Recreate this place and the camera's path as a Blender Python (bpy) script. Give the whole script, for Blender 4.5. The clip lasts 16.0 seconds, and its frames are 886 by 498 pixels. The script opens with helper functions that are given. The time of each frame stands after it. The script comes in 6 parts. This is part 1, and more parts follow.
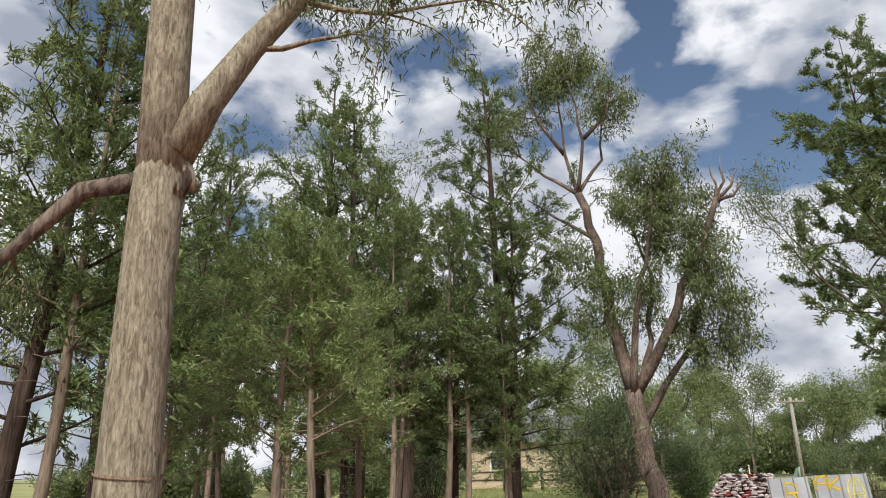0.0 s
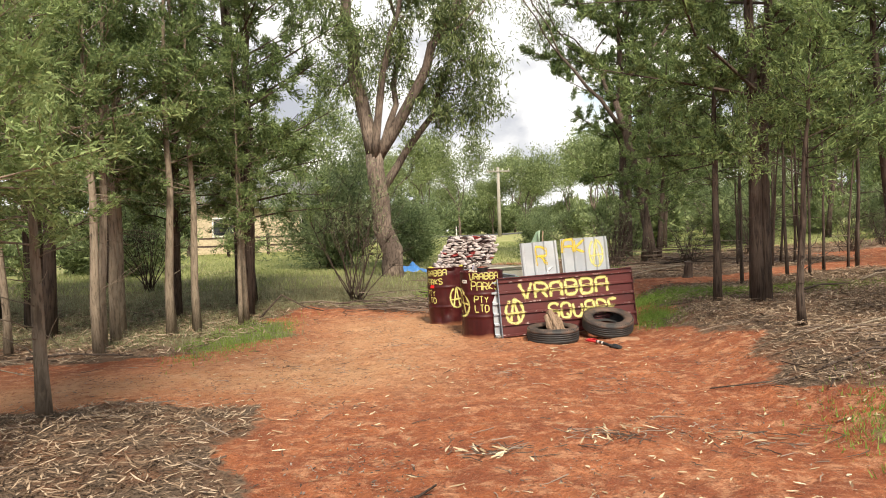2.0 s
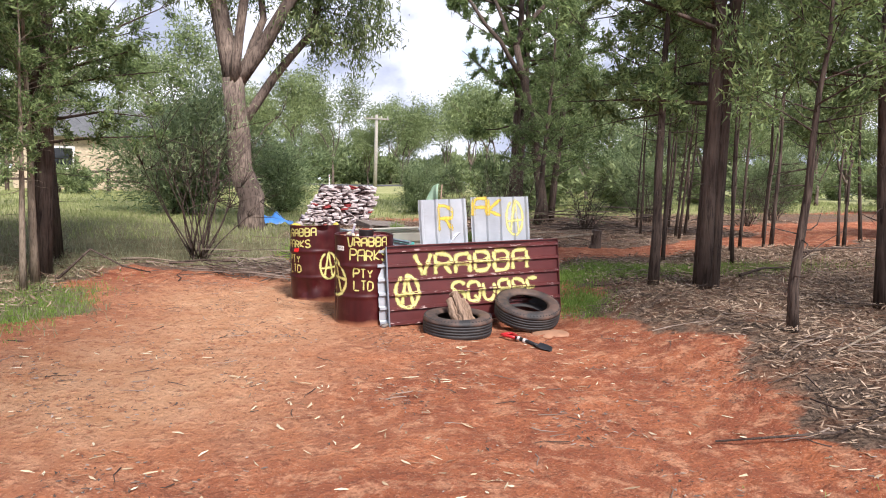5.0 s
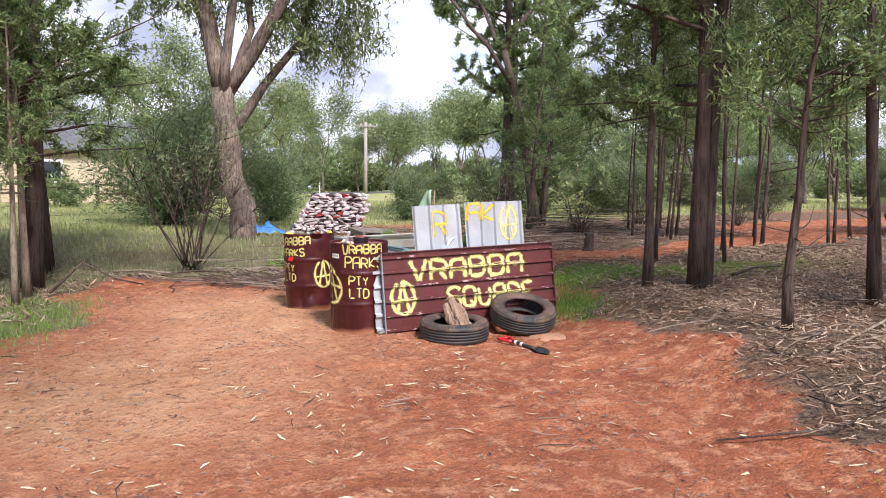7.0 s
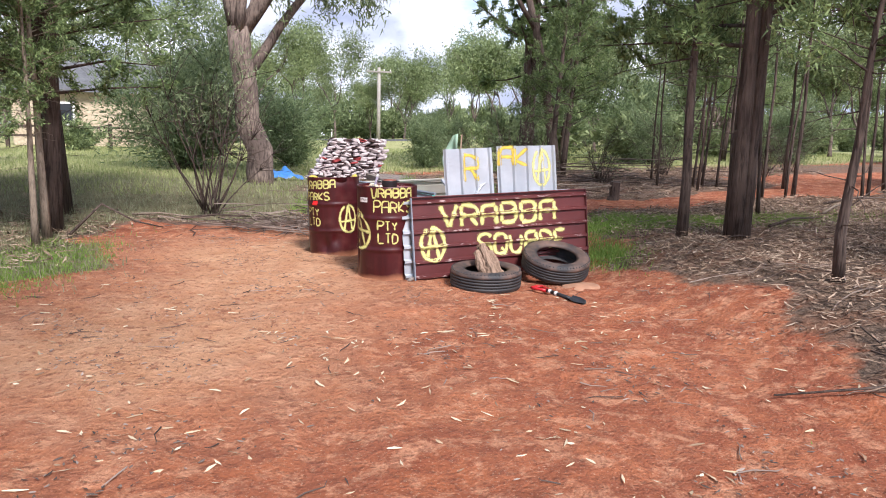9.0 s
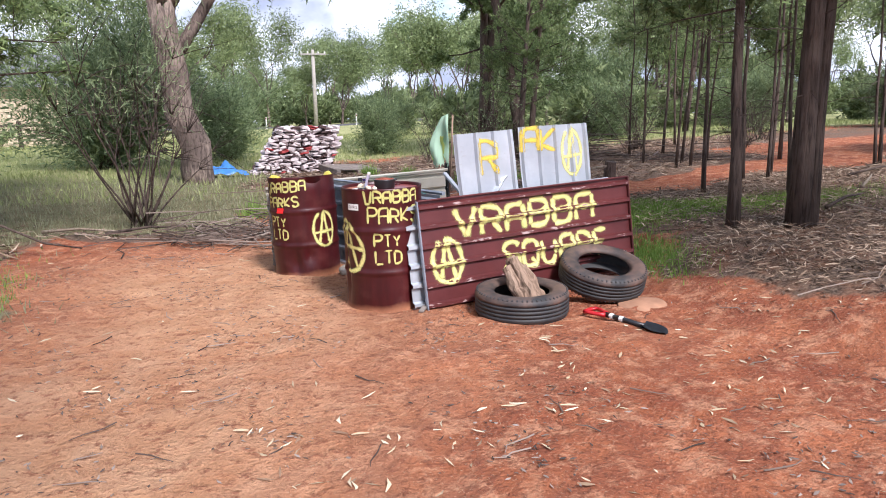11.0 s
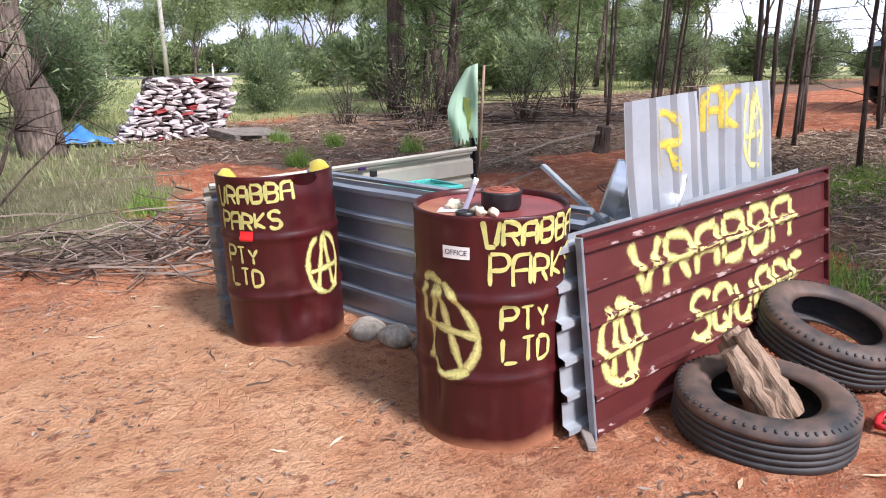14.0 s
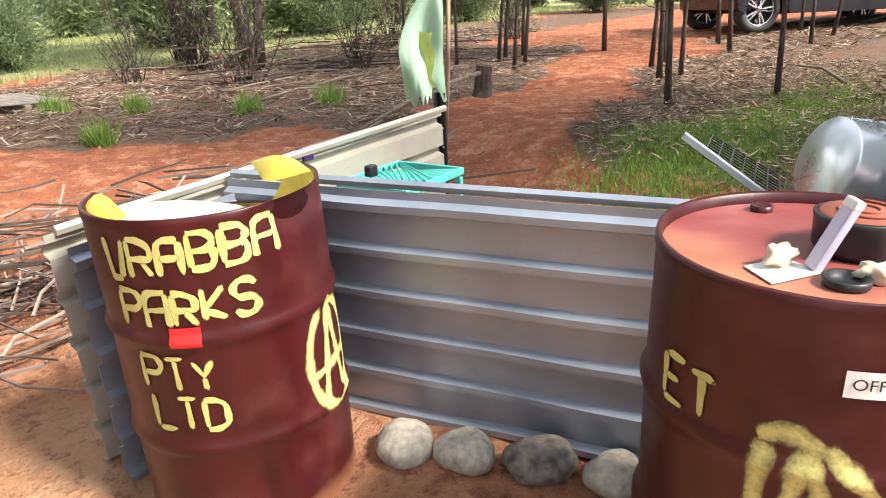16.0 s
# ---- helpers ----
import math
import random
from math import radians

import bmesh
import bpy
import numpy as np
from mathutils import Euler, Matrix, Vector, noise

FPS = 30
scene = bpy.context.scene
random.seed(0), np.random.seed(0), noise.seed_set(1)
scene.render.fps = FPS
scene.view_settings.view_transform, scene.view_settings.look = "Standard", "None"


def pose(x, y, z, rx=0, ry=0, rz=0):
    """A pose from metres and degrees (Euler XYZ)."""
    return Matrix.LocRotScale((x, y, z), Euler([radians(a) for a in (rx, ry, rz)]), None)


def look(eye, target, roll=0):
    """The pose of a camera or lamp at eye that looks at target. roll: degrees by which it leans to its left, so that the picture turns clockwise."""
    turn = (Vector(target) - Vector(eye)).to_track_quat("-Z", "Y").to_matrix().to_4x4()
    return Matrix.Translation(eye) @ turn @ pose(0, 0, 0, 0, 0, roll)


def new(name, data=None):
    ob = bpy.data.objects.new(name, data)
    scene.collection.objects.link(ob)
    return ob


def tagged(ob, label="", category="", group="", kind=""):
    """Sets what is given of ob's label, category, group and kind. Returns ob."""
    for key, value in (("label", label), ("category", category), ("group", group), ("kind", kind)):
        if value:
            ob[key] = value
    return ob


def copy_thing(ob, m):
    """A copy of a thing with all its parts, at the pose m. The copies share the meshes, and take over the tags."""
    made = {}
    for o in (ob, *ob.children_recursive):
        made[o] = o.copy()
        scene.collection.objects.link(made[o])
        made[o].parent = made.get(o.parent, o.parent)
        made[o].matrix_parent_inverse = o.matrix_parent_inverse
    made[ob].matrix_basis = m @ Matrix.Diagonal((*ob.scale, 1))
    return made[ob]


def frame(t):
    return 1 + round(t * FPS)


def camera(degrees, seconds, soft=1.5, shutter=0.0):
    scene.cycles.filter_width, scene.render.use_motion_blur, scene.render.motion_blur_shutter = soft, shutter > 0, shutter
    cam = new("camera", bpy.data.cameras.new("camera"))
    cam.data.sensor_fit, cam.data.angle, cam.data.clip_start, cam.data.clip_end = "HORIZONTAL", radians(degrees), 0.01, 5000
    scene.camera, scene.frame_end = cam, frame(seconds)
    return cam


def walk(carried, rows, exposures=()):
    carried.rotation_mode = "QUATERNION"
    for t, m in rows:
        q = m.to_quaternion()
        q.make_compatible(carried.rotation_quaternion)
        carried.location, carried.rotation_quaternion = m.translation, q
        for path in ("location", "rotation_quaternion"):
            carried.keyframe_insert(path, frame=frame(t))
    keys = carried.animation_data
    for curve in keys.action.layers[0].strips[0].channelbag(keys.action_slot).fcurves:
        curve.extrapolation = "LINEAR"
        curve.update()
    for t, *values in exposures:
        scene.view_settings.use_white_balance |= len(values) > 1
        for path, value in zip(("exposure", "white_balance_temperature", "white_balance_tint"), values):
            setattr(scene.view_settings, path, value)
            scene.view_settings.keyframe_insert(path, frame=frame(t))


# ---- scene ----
cam = camera(65.6, 16.0, soft=1.0)
PATH = [
    (0, (2.263, 0.201, 1.331), (1.51, 1.946, 1.955), -0.7),
    (0.5, (1.953, 0.722, 1.467), (1.413, 2.598, 1.904), -1.8),
    (1, (1.73, 0.962, 1.485), (1.296, 2.903, 1.694), -1.2),
    (1.5, (1.52, 1.371, 1.419), (1.264, 3.354, 1.447), -0.2),
    (2, (1.511, 1.827, 1.415), (1.473, 3.826, 1.364), -1.8),
    (2.5, (1.449, 2.233, 1.421), (1.493, 4.22, 1.197), 0.3),
    (3, (1.464, 2.699, 1.394), (1.646, 4.67, 1.111), -1.1),
    (3.5, (1.485, 3.294, 1.382), (1.702, 5.255, 1.052), -2.2),
    (4, (1.495, 3.79, 1.352), (1.801, 5.737, 1.017), -0.9),
    (4.5, (1.502, 4.108, 1.379), (1.722, 6.085, 1.168), 1.5),
    (5, (1.476, 4.24, 1.397), (1.809, 6.202, 1.206), 1.8),
    (7.5, (1.423, 4.239, 1.397), (1.781, 6.199, 1.225), 0.6),
    (8, (1.396, 4.255, 1.353), (1.771, 6.211, 1.163), 1.0),
    (8.5, (1.369, 4.302, 1.365), (1.765, 6.246, 1.108), 1.5),
    (9, (1.28, 4.477, 1.329), (1.609, 6.424, 1.01), 1.4),
    (11.5, (0.995, 6.704, 1.33), (1.528, 8.596, 0.961), -0.8),
    (12, (0.979, 7.241, 1.325), (1.508, 9.141, 0.993), 0.5),
    (12.5, (0.883, 7.641, 1.315), (1.414, 9.534, 0.951), -0.5),
    (13, (0.772, 8.079, 1.338), (1.405, 9.929, 0.919), -1.5),
    (13.5, (0.692, 8.488, 1.347), (1.366, 10.309, 0.868), -1.3),
    (14, (0.565, 8.909, 1.344), (1.423, 10.644, 0.84), -0.5),
    (14.5, (0.571, 9.401, 1.347), (1.545, 11.06, 0.797), -2.3),
    (15, (0.51, 9.86, 1.328), (1.6, 11.406, 0.68), -2.1),
    (15.5, (0.523, 10.308, 1.324), (1.790, 11.707, 0.666), -1.9),
    (16, (0.57, 10.745, 1.28), (1.893, 12.095, 0.607), -2.4),
]
walk(cam, [(t, look(eye, target, roll)) for t, eye, target, roll in PATH],
     exposures=[(0.0, -0.25, 6500, 10), (0.6, 0.05, 6600, 10), (1.2, 0.25, 7200, 8), (2.0, 0.38, 7200, 9), (3.0, 0.48, 6450, 13), (5.0, 0.47, 6150, 17),
                (9.0, 0.5, 5900, 18), (12.0, 0.53, 5750, 18), (14.0, 0.62, 5800, 18), (15.0, 0.8, 6050, 17), (15.5, 1.0, 6150, 13), (16.0, 1.2, 6450, 11)])

# ---- world and light ----
SUN_ELEVATION, SUN_AZIMUTH = 46.0, 164.0   # degrees; azimuth clockwise from +y
world = bpy.data.worlds.new("sky_world")
scene.world = world
world.use_nodes = True
wn, wl = world.node_tree.nodes, world.node_tree.links
wn.clear()
sky = wn.new("ShaderNodeTexSky")
sky.sky_type, sky.sun_disc = "NISHITA", False
sky.sun_elevation, sky.sun_rotation = radians(SUN_ELEVATION), radians(SUN_AZIMUTH)
tex = wn.new("ShaderNodeTexCoord")
flat = wn.new("ShaderNodeMapping")
flat.inputs["Scale"].default_value = (1.0, 1.0, 1.7)
flat.inputs["Location"].default_value = (0.35, 0.1, 0.2)
wl.new(tex.outputs["Generated"], flat.inputs["Vector"])
clouds = wn.new("ShaderNodeTexNoise")
clouds.inputs["Scale"].default_value, clouds.inputs["Detail"].default_value = 4.4, 12.0
clouds.inputs["Roughness"].default_value, clouds.inputs["Distortion"].default_value = 0.50, 0.15
wl.new(flat.outputs["Vector"], clouds.inputs["Vector"])
cover = wn.new("ShaderNodeValToRGB")
cover.color_ramp.elements[0].position, cover.color_ramp.elements[1].position = 0.43, 0.51
axes = wn.new("ShaderNodeSeparateXYZ")
wl.new(tex.outputs["Generated"], axes.inputs["Vector"])
low_band = wn.new("ShaderNodeMapRange")   # clouds close up towards the horizon
for key, value in (("From Min", 0.22), ("From Max", 0.50), ("To Min", 0.11), ("To Max", 0.0)):
    low_band.inputs[key].default_value = value
wl.new(axes.outputs["Z"], low_band.inputs["Value"])
denser = wn.new("ShaderNodeMath")
denser.operation = "ADD"
wl.new(clouds.outputs["Fac"], denser.inputs[0])
wl.new(low_band.outputs["Result"], denser.inputs[1])
wl.new(denser.outputs["Value"], cover.inputs["Fac"])
shade = wn.new("ShaderNodeTexNoise")
shade.inputs["Scale"].default_value, shade.inputs["Detail"].default_value = 6.0, 9.0
wl.new(flat.outputs["Vector"], shade.inputs["Vector"])
tone = wn.new("ShaderNodeValToRGB")
tone.color_ramp.elements[0].position, tone.color_ramp.elements[1].position = 0.40, 0.62
tone.color_ramp.elements[0].color, tone.color_ramp.elements[1].color = (0.40, 0.43, 0.50, 1), (1.0, 1.0, 1.0, 1)
wl.new(shade.outputs["Fac"], tone.inputs["Fac"])
lift = wn.new("ShaderNodeMix")
lift.data_type, lift.blend_type = "RGBA", "MULTIPLY"
lift.inputs[0].default_value = 1.0
lift.inputs[7].default_value = (9.2, 9.4, 9.8, 1)
wl.new(tone.outputs["Color"], lift.inputs[6])
over = wn.new("ShaderNodeMix")
over.data_type = "RGBA"
wl.new(cover.outputs["Color"], over.inputs[0])
wl.new(sky.outputs["Color"], over.inputs[6])
wl.new(lift.outputs[2], over.inputs[7])
back = wn.new("ShaderNodeBackground")
back.inputs["Strength"].default_value = 0.12
wl.new(over.outputs[2], back.inputs["Color"])
wo = wn.new("ShaderNodeOutputWorld")
wl.new(back.outputs["Background"], wo.inputs["Surface"])

sun = new("sun", bpy.data.lights.new("sun", "SUN"))
sun.data.energy, sun.data.angle, sun.data.color = 4.7, radians(11.0), (1.0, 0.93, 0.82)
sa, se = radians(SUN_AZIMUTH), radians(SUN_ELEVATION)
sun.matrix_world = look((math.sin(sa) * math.cos(se) * 50, math.cos(sa) * math.cos(se) * 50, math.sin(se) * 50), (0, 0, 0))

# ---- materials ----


class Nodes:
    """A small wrapper to write node materials in few lines."""

    def __init__(self, name):
        self.mat = bpy.data.materials.new(name)
        self.mat.use_nodes = True
        self.n, self.l = self.mat.node_tree.nodes, self.mat.node_tree.links
        self.b = self.n["Principled BSDF"]
        self.out = self.n["Material Output"]
        self.co = self.n.new("ShaderNodeTexCoord").outputs["Object"]

    def put(self, value, socket):
        if isinstance(value, bpy.types.NodeSocket):
            self.l.new(value, socket)
        elif isinstance(value, tuple) and len(value) == 3:
            socket.default_value = (*value, 1.0)
        else:
            socket.default_value = value

    def scaled(self, s):
        m = self.n.new("ShaderNodeMapping")
        m.inputs["Scale"].default_value = s
        self.l.new(self.co, m.inputs["Vector"])
        return m.outputs["Vector"]

    def noise(self, scale, detail=4.0, rough=0.55, vec=None, distort=0.0):
        t = self.n.new("ShaderNodeTexNoise")
        t.inputs["Scale"].default_value, t.inputs["Detail"].default_value = scale, detail
        t.inputs["Roughness"].default_value, t.inputs["Distortion"].default_value = rough, distort
        self.l.new(vec if vec is not None else self.co, t.inputs["Vector"])
        return t.outputs["Fac"]

    def voronoi(self, scale, feature="DISTANCE_TO_EDGE", vec=None):
        t = self.n.new("ShaderNodeTexVoronoi")
        t.feature = feature
        t.inputs["Scale"].default_value = scale
        self.l.new(vec if vec is not None else self.co, t.inputs["Vector"])
        return t.outputs["Distance"]

    def ramp(self, fac, *stops):
        r = self.n.new("ShaderNodeValToRGB")
        while len(r.color_ramp.elements) < len(stops):
            r.color_ramp.elements.new(0.5)
        for e, (p, c) in zip(r.color_ramp.elements, stops):
            e.position, e.color = p, ((c, c, c, 1) if isinstance(c, (int, float)) else (*c, 1))
        self.l.new(fac, r.inputs["Fac"])
        return r.outputs["Color"]

    def mix(self, fac, a, b, blend="MIX"):
        m = self.n.new("ShaderNodeMix")
        m.data_type, m.blend_type = "RGBA", blend
        self.put(fac, m.inputs[0]), self.put(a, m.inputs[6]), self.put(b, m.inputs[7])
        return m.outputs[2]

    def calc(self, op, a, b=0.0):
        m = self.n.new("ShaderNodeMath")
        m.operation = op
        self.put(a, m.inputs[0]), self.put(b, m.inputs[1])
        return m.outputs[0]

    def attr(self, name):
        a = self.n.new("ShaderNodeAttribute")
        a.attribute_name = name
        return a.outputs["Fac"]

    def island(self):
        return self.n.new("ShaderNodeNewGeometry").outputs["Random Per Island"]

    def objrand(self):
        return self.n.new("ShaderNodeObjectInfo").outputs["Random"]

    def bump(self, height, strength=0.4, dist=0.01):
        b = self.n.new("ShaderNodeBump")
        b.inputs["Strength"].default_value, b.inputs["Distance"].default_value = strength, dist
        self.l.new(height, b.inputs["Height"])
        self.l.new(b.outputs["Normal"], self.b.inputs["Normal"])
        return self

    def base(self, color, rough=0.8, metal=0.0, spec=None):
        self.put(color, self.b.inputs["Base Color"])
        self.put(rough, self.b.inputs["Roughness"])
        self.put(metal, self.b.inputs["Metallic"])
        if spec is not None:
            self.b.inputs["Specular IOR Level"].default_value = spec
        return self


def ground_material():
    m = Nodes("red_earth_ground")
    big, mid, fine = m.noise(0.55, 5), m.noise(3.2, 6), m.noise(38, 5, 0.7)
    clod = m.noise(15.0, 7, 0.7)
    red = m.mix(m.ramp(big, (0.32, 0.0), (0.68, 1.0)), (0.40, 0.120, 0.050), (0.52, 0.195, 0.095))
    red = m.mix(m.ramp(m.noise(1.4, 5, 0.6), (0.48, 0.0), (0.62, 0.75)), red, (0.27, 0.072, 0.036))
    red = m.mix(m.ramp(mid, (0.42, 0.0), (0.58, 0.75)), red, (0.30, 0.092, 0.048))
    red = m.mix(m.ramp(m.noise(6.0, 7, 0.7), (0.50, 0.0), (0.60, 0.85)), red, (0.60, 0.29, 0.165))
    # pale earth; on the left track this colour also carries sunlight
    red = m.mix(m.attr("pale"), red, m.mix(m.ramp(mid, (0.3, 0.0), (0.7, 1.0)), (0.52, 0.25, 0.125), (0.68, 0.40, 0.235)))
    red = m.mix(m.ramp(clod, (0.53, 0.0), (0.62, 0.7)), red, (0.25, 0.085, 0.048))
    calm = m.calc("SUBTRACT", 1.0, m.calc("MULTIPLY", m.attr("pale"), 0.6))
    red = m.mix(m.calc("MULTIPLY", m.ramp(fine, (0.53, 0.0), (0.64, 0.62)), calm), red, (0.20, 0.078, 0.045))
    red = m.mix(m.calc("MULTIPLY", m.ramp(m.noise(75, 4, 0.7), (0.58, 0.0), (0.66, 0.5)), calm), red, (0.70, 0.47, 0.31))
    litter = m.mix(m.ramp(fine, (0.35, 0.0), (0.65, 1.0)), (0.085, 0.058, 0.042), (0.26, 0.185, 0.135))
    litter = m.mix(m.ramp(mid, (0.45, 0.0), (0.7, 0.7)), litter, (0.27, 0.12, 0.065))
    green = m.mix(m.ramp(mid, (0.3, 0.0), (0.7, 1.0)), (0.13, 0.13, 0.065), (0.27, 0.24, 0.14))
    green = m.mix(m.ramp(fine, (0.45, 0.0), (0.7, 0.8)), green, (0.15, 0.10, 0.05))
    meadow = m.mix(m.ramp(big, (0.3, 0.0), (0.7, 1.0)), (0.27, 0.30, 0.11), (0.42, 0.40, 0.20))
    green = m.mix(m.attr("meadow"), green, meadow)
    wob = m.calc("SUBTRACT", m.noise(7.0, 5), 0.5)
    lf = m.ramp(m.calc("ADD", m.attr("litter"), wob), (0.38, 0.0), (0.62, 1.0))
    gf = m.ramp(m.calc("ADD", m.attr("grass"), wob), (0.36, 0.0), (0.66, 1.0))
    col = m.mix(gf, m.mix(lf, red, litter), green)
    m.base(col, 0.92, spec=0.2)
    crack = m.ramp(m.voronoi(13.0), (0.0, 0.0), (0.05, 1.0))
    relief = m.calc("ADD", m.calc("MULTIPLY", fine, 0.6), m.calc("ADD", m.calc("MULTIPLY", mid, 1.2), clod))
    relief = m.calc("ADD", relief, m.calc("MULTIPLY", m.calc("MULTIPLY", crack, m.attr("cracked")), 0.16))
    return m.bump(relief, 1.0, 0.05).mat


def leaf_material(name, dark, light, glow=0.36):
    """Leaf: diffuse, a little sheen, and light that shines through."""
    m = Nodes(name)
    col = m.mix(m.calc("POWER", m.island(), 1.35), dark, light)
    col = m.mix(m.calc("MULTIPLY", m.objrand(), 0.35), col, (dark[0] * 1.3, dark[1] * 0.95, dark[2]))
    m.base(col, 0.62, spec=0.3)
    tr = m.n.new("ShaderNodeBsdfTranslucent")
    m.l.new(m.mix(0.5, col, light), tr.inputs["Color"])
    add = m.n.new("ShaderNodeMixShader")
    add.inputs[0].default_value = glow
    m.l.new(m.b.outputs["BSDF"], add.inputs[1])
    m.l.new(tr.outputs["BSDF"], add.inputs[2])
    m.l.new(add.outputs["Shader"], m.out.inputs["Surface"])
    return m.mat


def bark_material(name, dark, mid, light, stretch=0.12, deep=0.03, scale=26.0):
    m = Nodes(name)
    v = m.scaled((1.0, 1.0, stretch))
    a, b = m.noise(scale, 6, 0.6, v, 0.6), m.noise(1.6, 4)
    col = m.mix(m.ramp(a, (0.36, 0.0), (0.52, 1.0)), dark, mid)
    col = m.mix(m.ramp(b, (0.42, 0.0), (0.66, 1.0)), col, m.mix(m.ramp(a, (0.4, 0.0), (0.6, 1.0)), mid, light))
    m.base(col, 0.9, spec=0.2)
    return m.bump(a, 0.8, deep).mat


def flaky_bark():
    """Pale gum bark in small flakes and shallow furrows."""
    m = Nodes("pale_gum_bark")
    v = m.scaled((1.0, 1.0, 0.22))
    a, b, c = m.noise(40, 7, 0.68, v, 0.8), m.noise(1.3, 5), m.noise(17, 6, 0.65, m.scaled((1, 1, 0.3)), 0.4)
    col = m.mix(m.ramp(a, (0.36, 0.0), (0.60, 1.0)), (0.15, 0.13, 0.09), (0.47, 0.43, 0.325))
    col = m.mix(m.ramp(c, (0.52, 0.0), (0.70, 0.75)), col, (0.20, 0.165, 0.115))
    col = m.mix(m.ramp(c, (0.30, 0.8), (0.42, 0.0)), col, (0.58, 0.53, 0.42))
    col = m.mix(m.ramp(b, (0.5, 0.0), (0.7, 0.4)), col, (0.24, 0.20, 0.16))
    m.base(col, 0.9, spec=0.2)
    return m.bump(m.calc("ADD", a, m.calc("MULTIPLY", c, 0.8)), 1.0, 0.022).mat


def litter_material(name, *stops):
    m = Nodes(name)
    return m.base(m.ramp(m.island(), *stops), 0.75, spec=0.25).mat


def drum_paint(faded=False):
    m = Nodes("faded_red_lid_paint" if faded else "maroon_drum_paint")
    big, fine, drip = m.noise(5.0, 6), m.noise(60.0, 4, 0.7), m.noise(9.0, 6, 0.6, m.scaled((1, 1, 0.16)))
    col = m.mix(m.ramp(drip, (0.35, 0.0), (0.7, 1.0)), (0.035, 0.0045, 0.0055), (0.066, 0.0085, 0.0095))
    if faded:
        col = m.mix(m.ramp(big, (0.3, 0.0), (0.7, 1.0)), (0.17, 0.035, 0.034), (0.30, 0.085, 0.08))
    col = m.mix(m.ramp(big, (0.55, 0.0), (0.8, 0.3)), col, (0.19, 0.075, 0.06))
    chips = m.ramp(fine, (0.735, 0.0), (0.755, 1.0))
    col = m.mix(chips, col, (0.40, 0.31, 0.28))
    dust = m.ramp(m.calc("ADD", m.attr("dust"), m.calc("MULTIPLY", m.calc("SUBTRACT", big, 0.5), 0.8)), (0.3, 0.0), (0.9, 1.0))
    col = m.mix(dust, col, (0.38, 0.17, 0.09))
    m.base(col, m.ramp(big, (0.3, 0.27), (0.75, 0.48)), 0.0, 0.4)
    return m.bump(m.calc("ADD", big, m.calc("MULTIPLY", fine, 0.1)), 0.25, 0.012).mat


def sheet_metal(name, a, b, metal=0.9, r0=0.28, r1=0.5):
    m = Nodes(name)
    n1, n2 = m.noise(3.0, 6, 0.6), m.noise(40, 4, 0.6, m.scaled((0.25, 1, 1)))
    col = m.mix(m.ramp(n1, (0.3, 0.0), (0.7, 1.0)), a, b)
    col = m.mix(m.ramp(n2, (0.6, 0.0), (0.75, 0.35)), col, (0.30, 0.27, 0.24))
    m.base(col, m.ramp(n1, (0.3, r0), (0.7, r1)), metal)
    return m.bump(m.calc("ADD", n1, m.calc("MULTIPLY", n2, 0.12)), 0.3, 0.012).mat


def sign_paint():
    m = Nodes("maroon_sheet_paint")
    n1, n2 = m.noise(4.0, 6), m.noise(30.0, 5, 0.7, m.scaled((0.4, 1, 1)))
    col = m.mix(m.ramp(n1, (0.3, 0.0), (0.7, 1.0)), (0.070, 0.014, 0.014), (0.11, 0.023, 0.022))
    col = m.mix(m.ramp(m.calc("ADD", n2, m.calc("MULTIPLY", m.attr("ridge"), 0.16)), (0.735, 0.0), (0.78, 0.85)), col, (0.46, 0.35, 0.33))
    m.base(col, 0.42)
    return m.bump(n1, 0.2, 0.01).mat


def spray_paint(name, color, soft):
    """Paint laid on a surface: dense in the middle of a stroke, thin at its edge."""
    m = Nodes(name)
    n1, n2 = m.noise(90.0, 3, 0.7), m.noise(11.0, 4)
    m.base(m.mix(m.ramp(n2, (0.35, 0.0), (0.7, 1.0)), color, (color[0] * 0.62, color[1] * 0.66, color[2] * 0.6)), 0.6)
    cover = m.calc("ADD", m.attr("cover"), m.calc("MULTIPLY", m.calc("SUBTRACT", n1, 0.5), 0.9 if soft else 0.5))
    cover = m.calc("ADD", cover, m.calc("MULTIPLY", m.calc("SUBTRACT", n2, 0.5), 0.5))
    lo, hi = (0.24, 1.2) if soft else (0.31, 0.50)
    m.put(m.ramp(cover, (lo, 0.0), (hi, 1.0)), m.b.inputs["Alpha"])
    return m.mat


def plain(name, color, rough=0.6, metal=0.0, vary=0.18, scale=9.0, bump=0.15):
    m = Nodes(name)
    n = m.noise(scale, 5)
    c2 = tuple(c * (1 - vary * 2) for c in color)
    m.base(m.mix(m.ramp(n, (0.3, 0.0), (0.7, 1.0)), color, c2), rough, metal)
    return m.bump(n, bump, 0.01).mat


def tyre_rubber():
    m = Nodes("worn_tyre_rubber")
    n1, n2 = m.noise(6.0, 5), m.noise(30, 4)
    col = m.mix(m.ramp(n1, (0.35, 0.0), (0.7, 1.0)), (0.022, 0.022, 0.024), (0.05, 0.047, 0.045))
    col = m.mix(m.ramp(m.calc("ADD", n1, m.calc("MULTIPLY", m.attr("dust"), 0.35)), (0.66, 0.0), (1.05, 0.6)), col, (0.22, 0.12, 0.08))
    m.base(col, 0.65)
    return m.bump(n2, 0.15, 0.004).mat


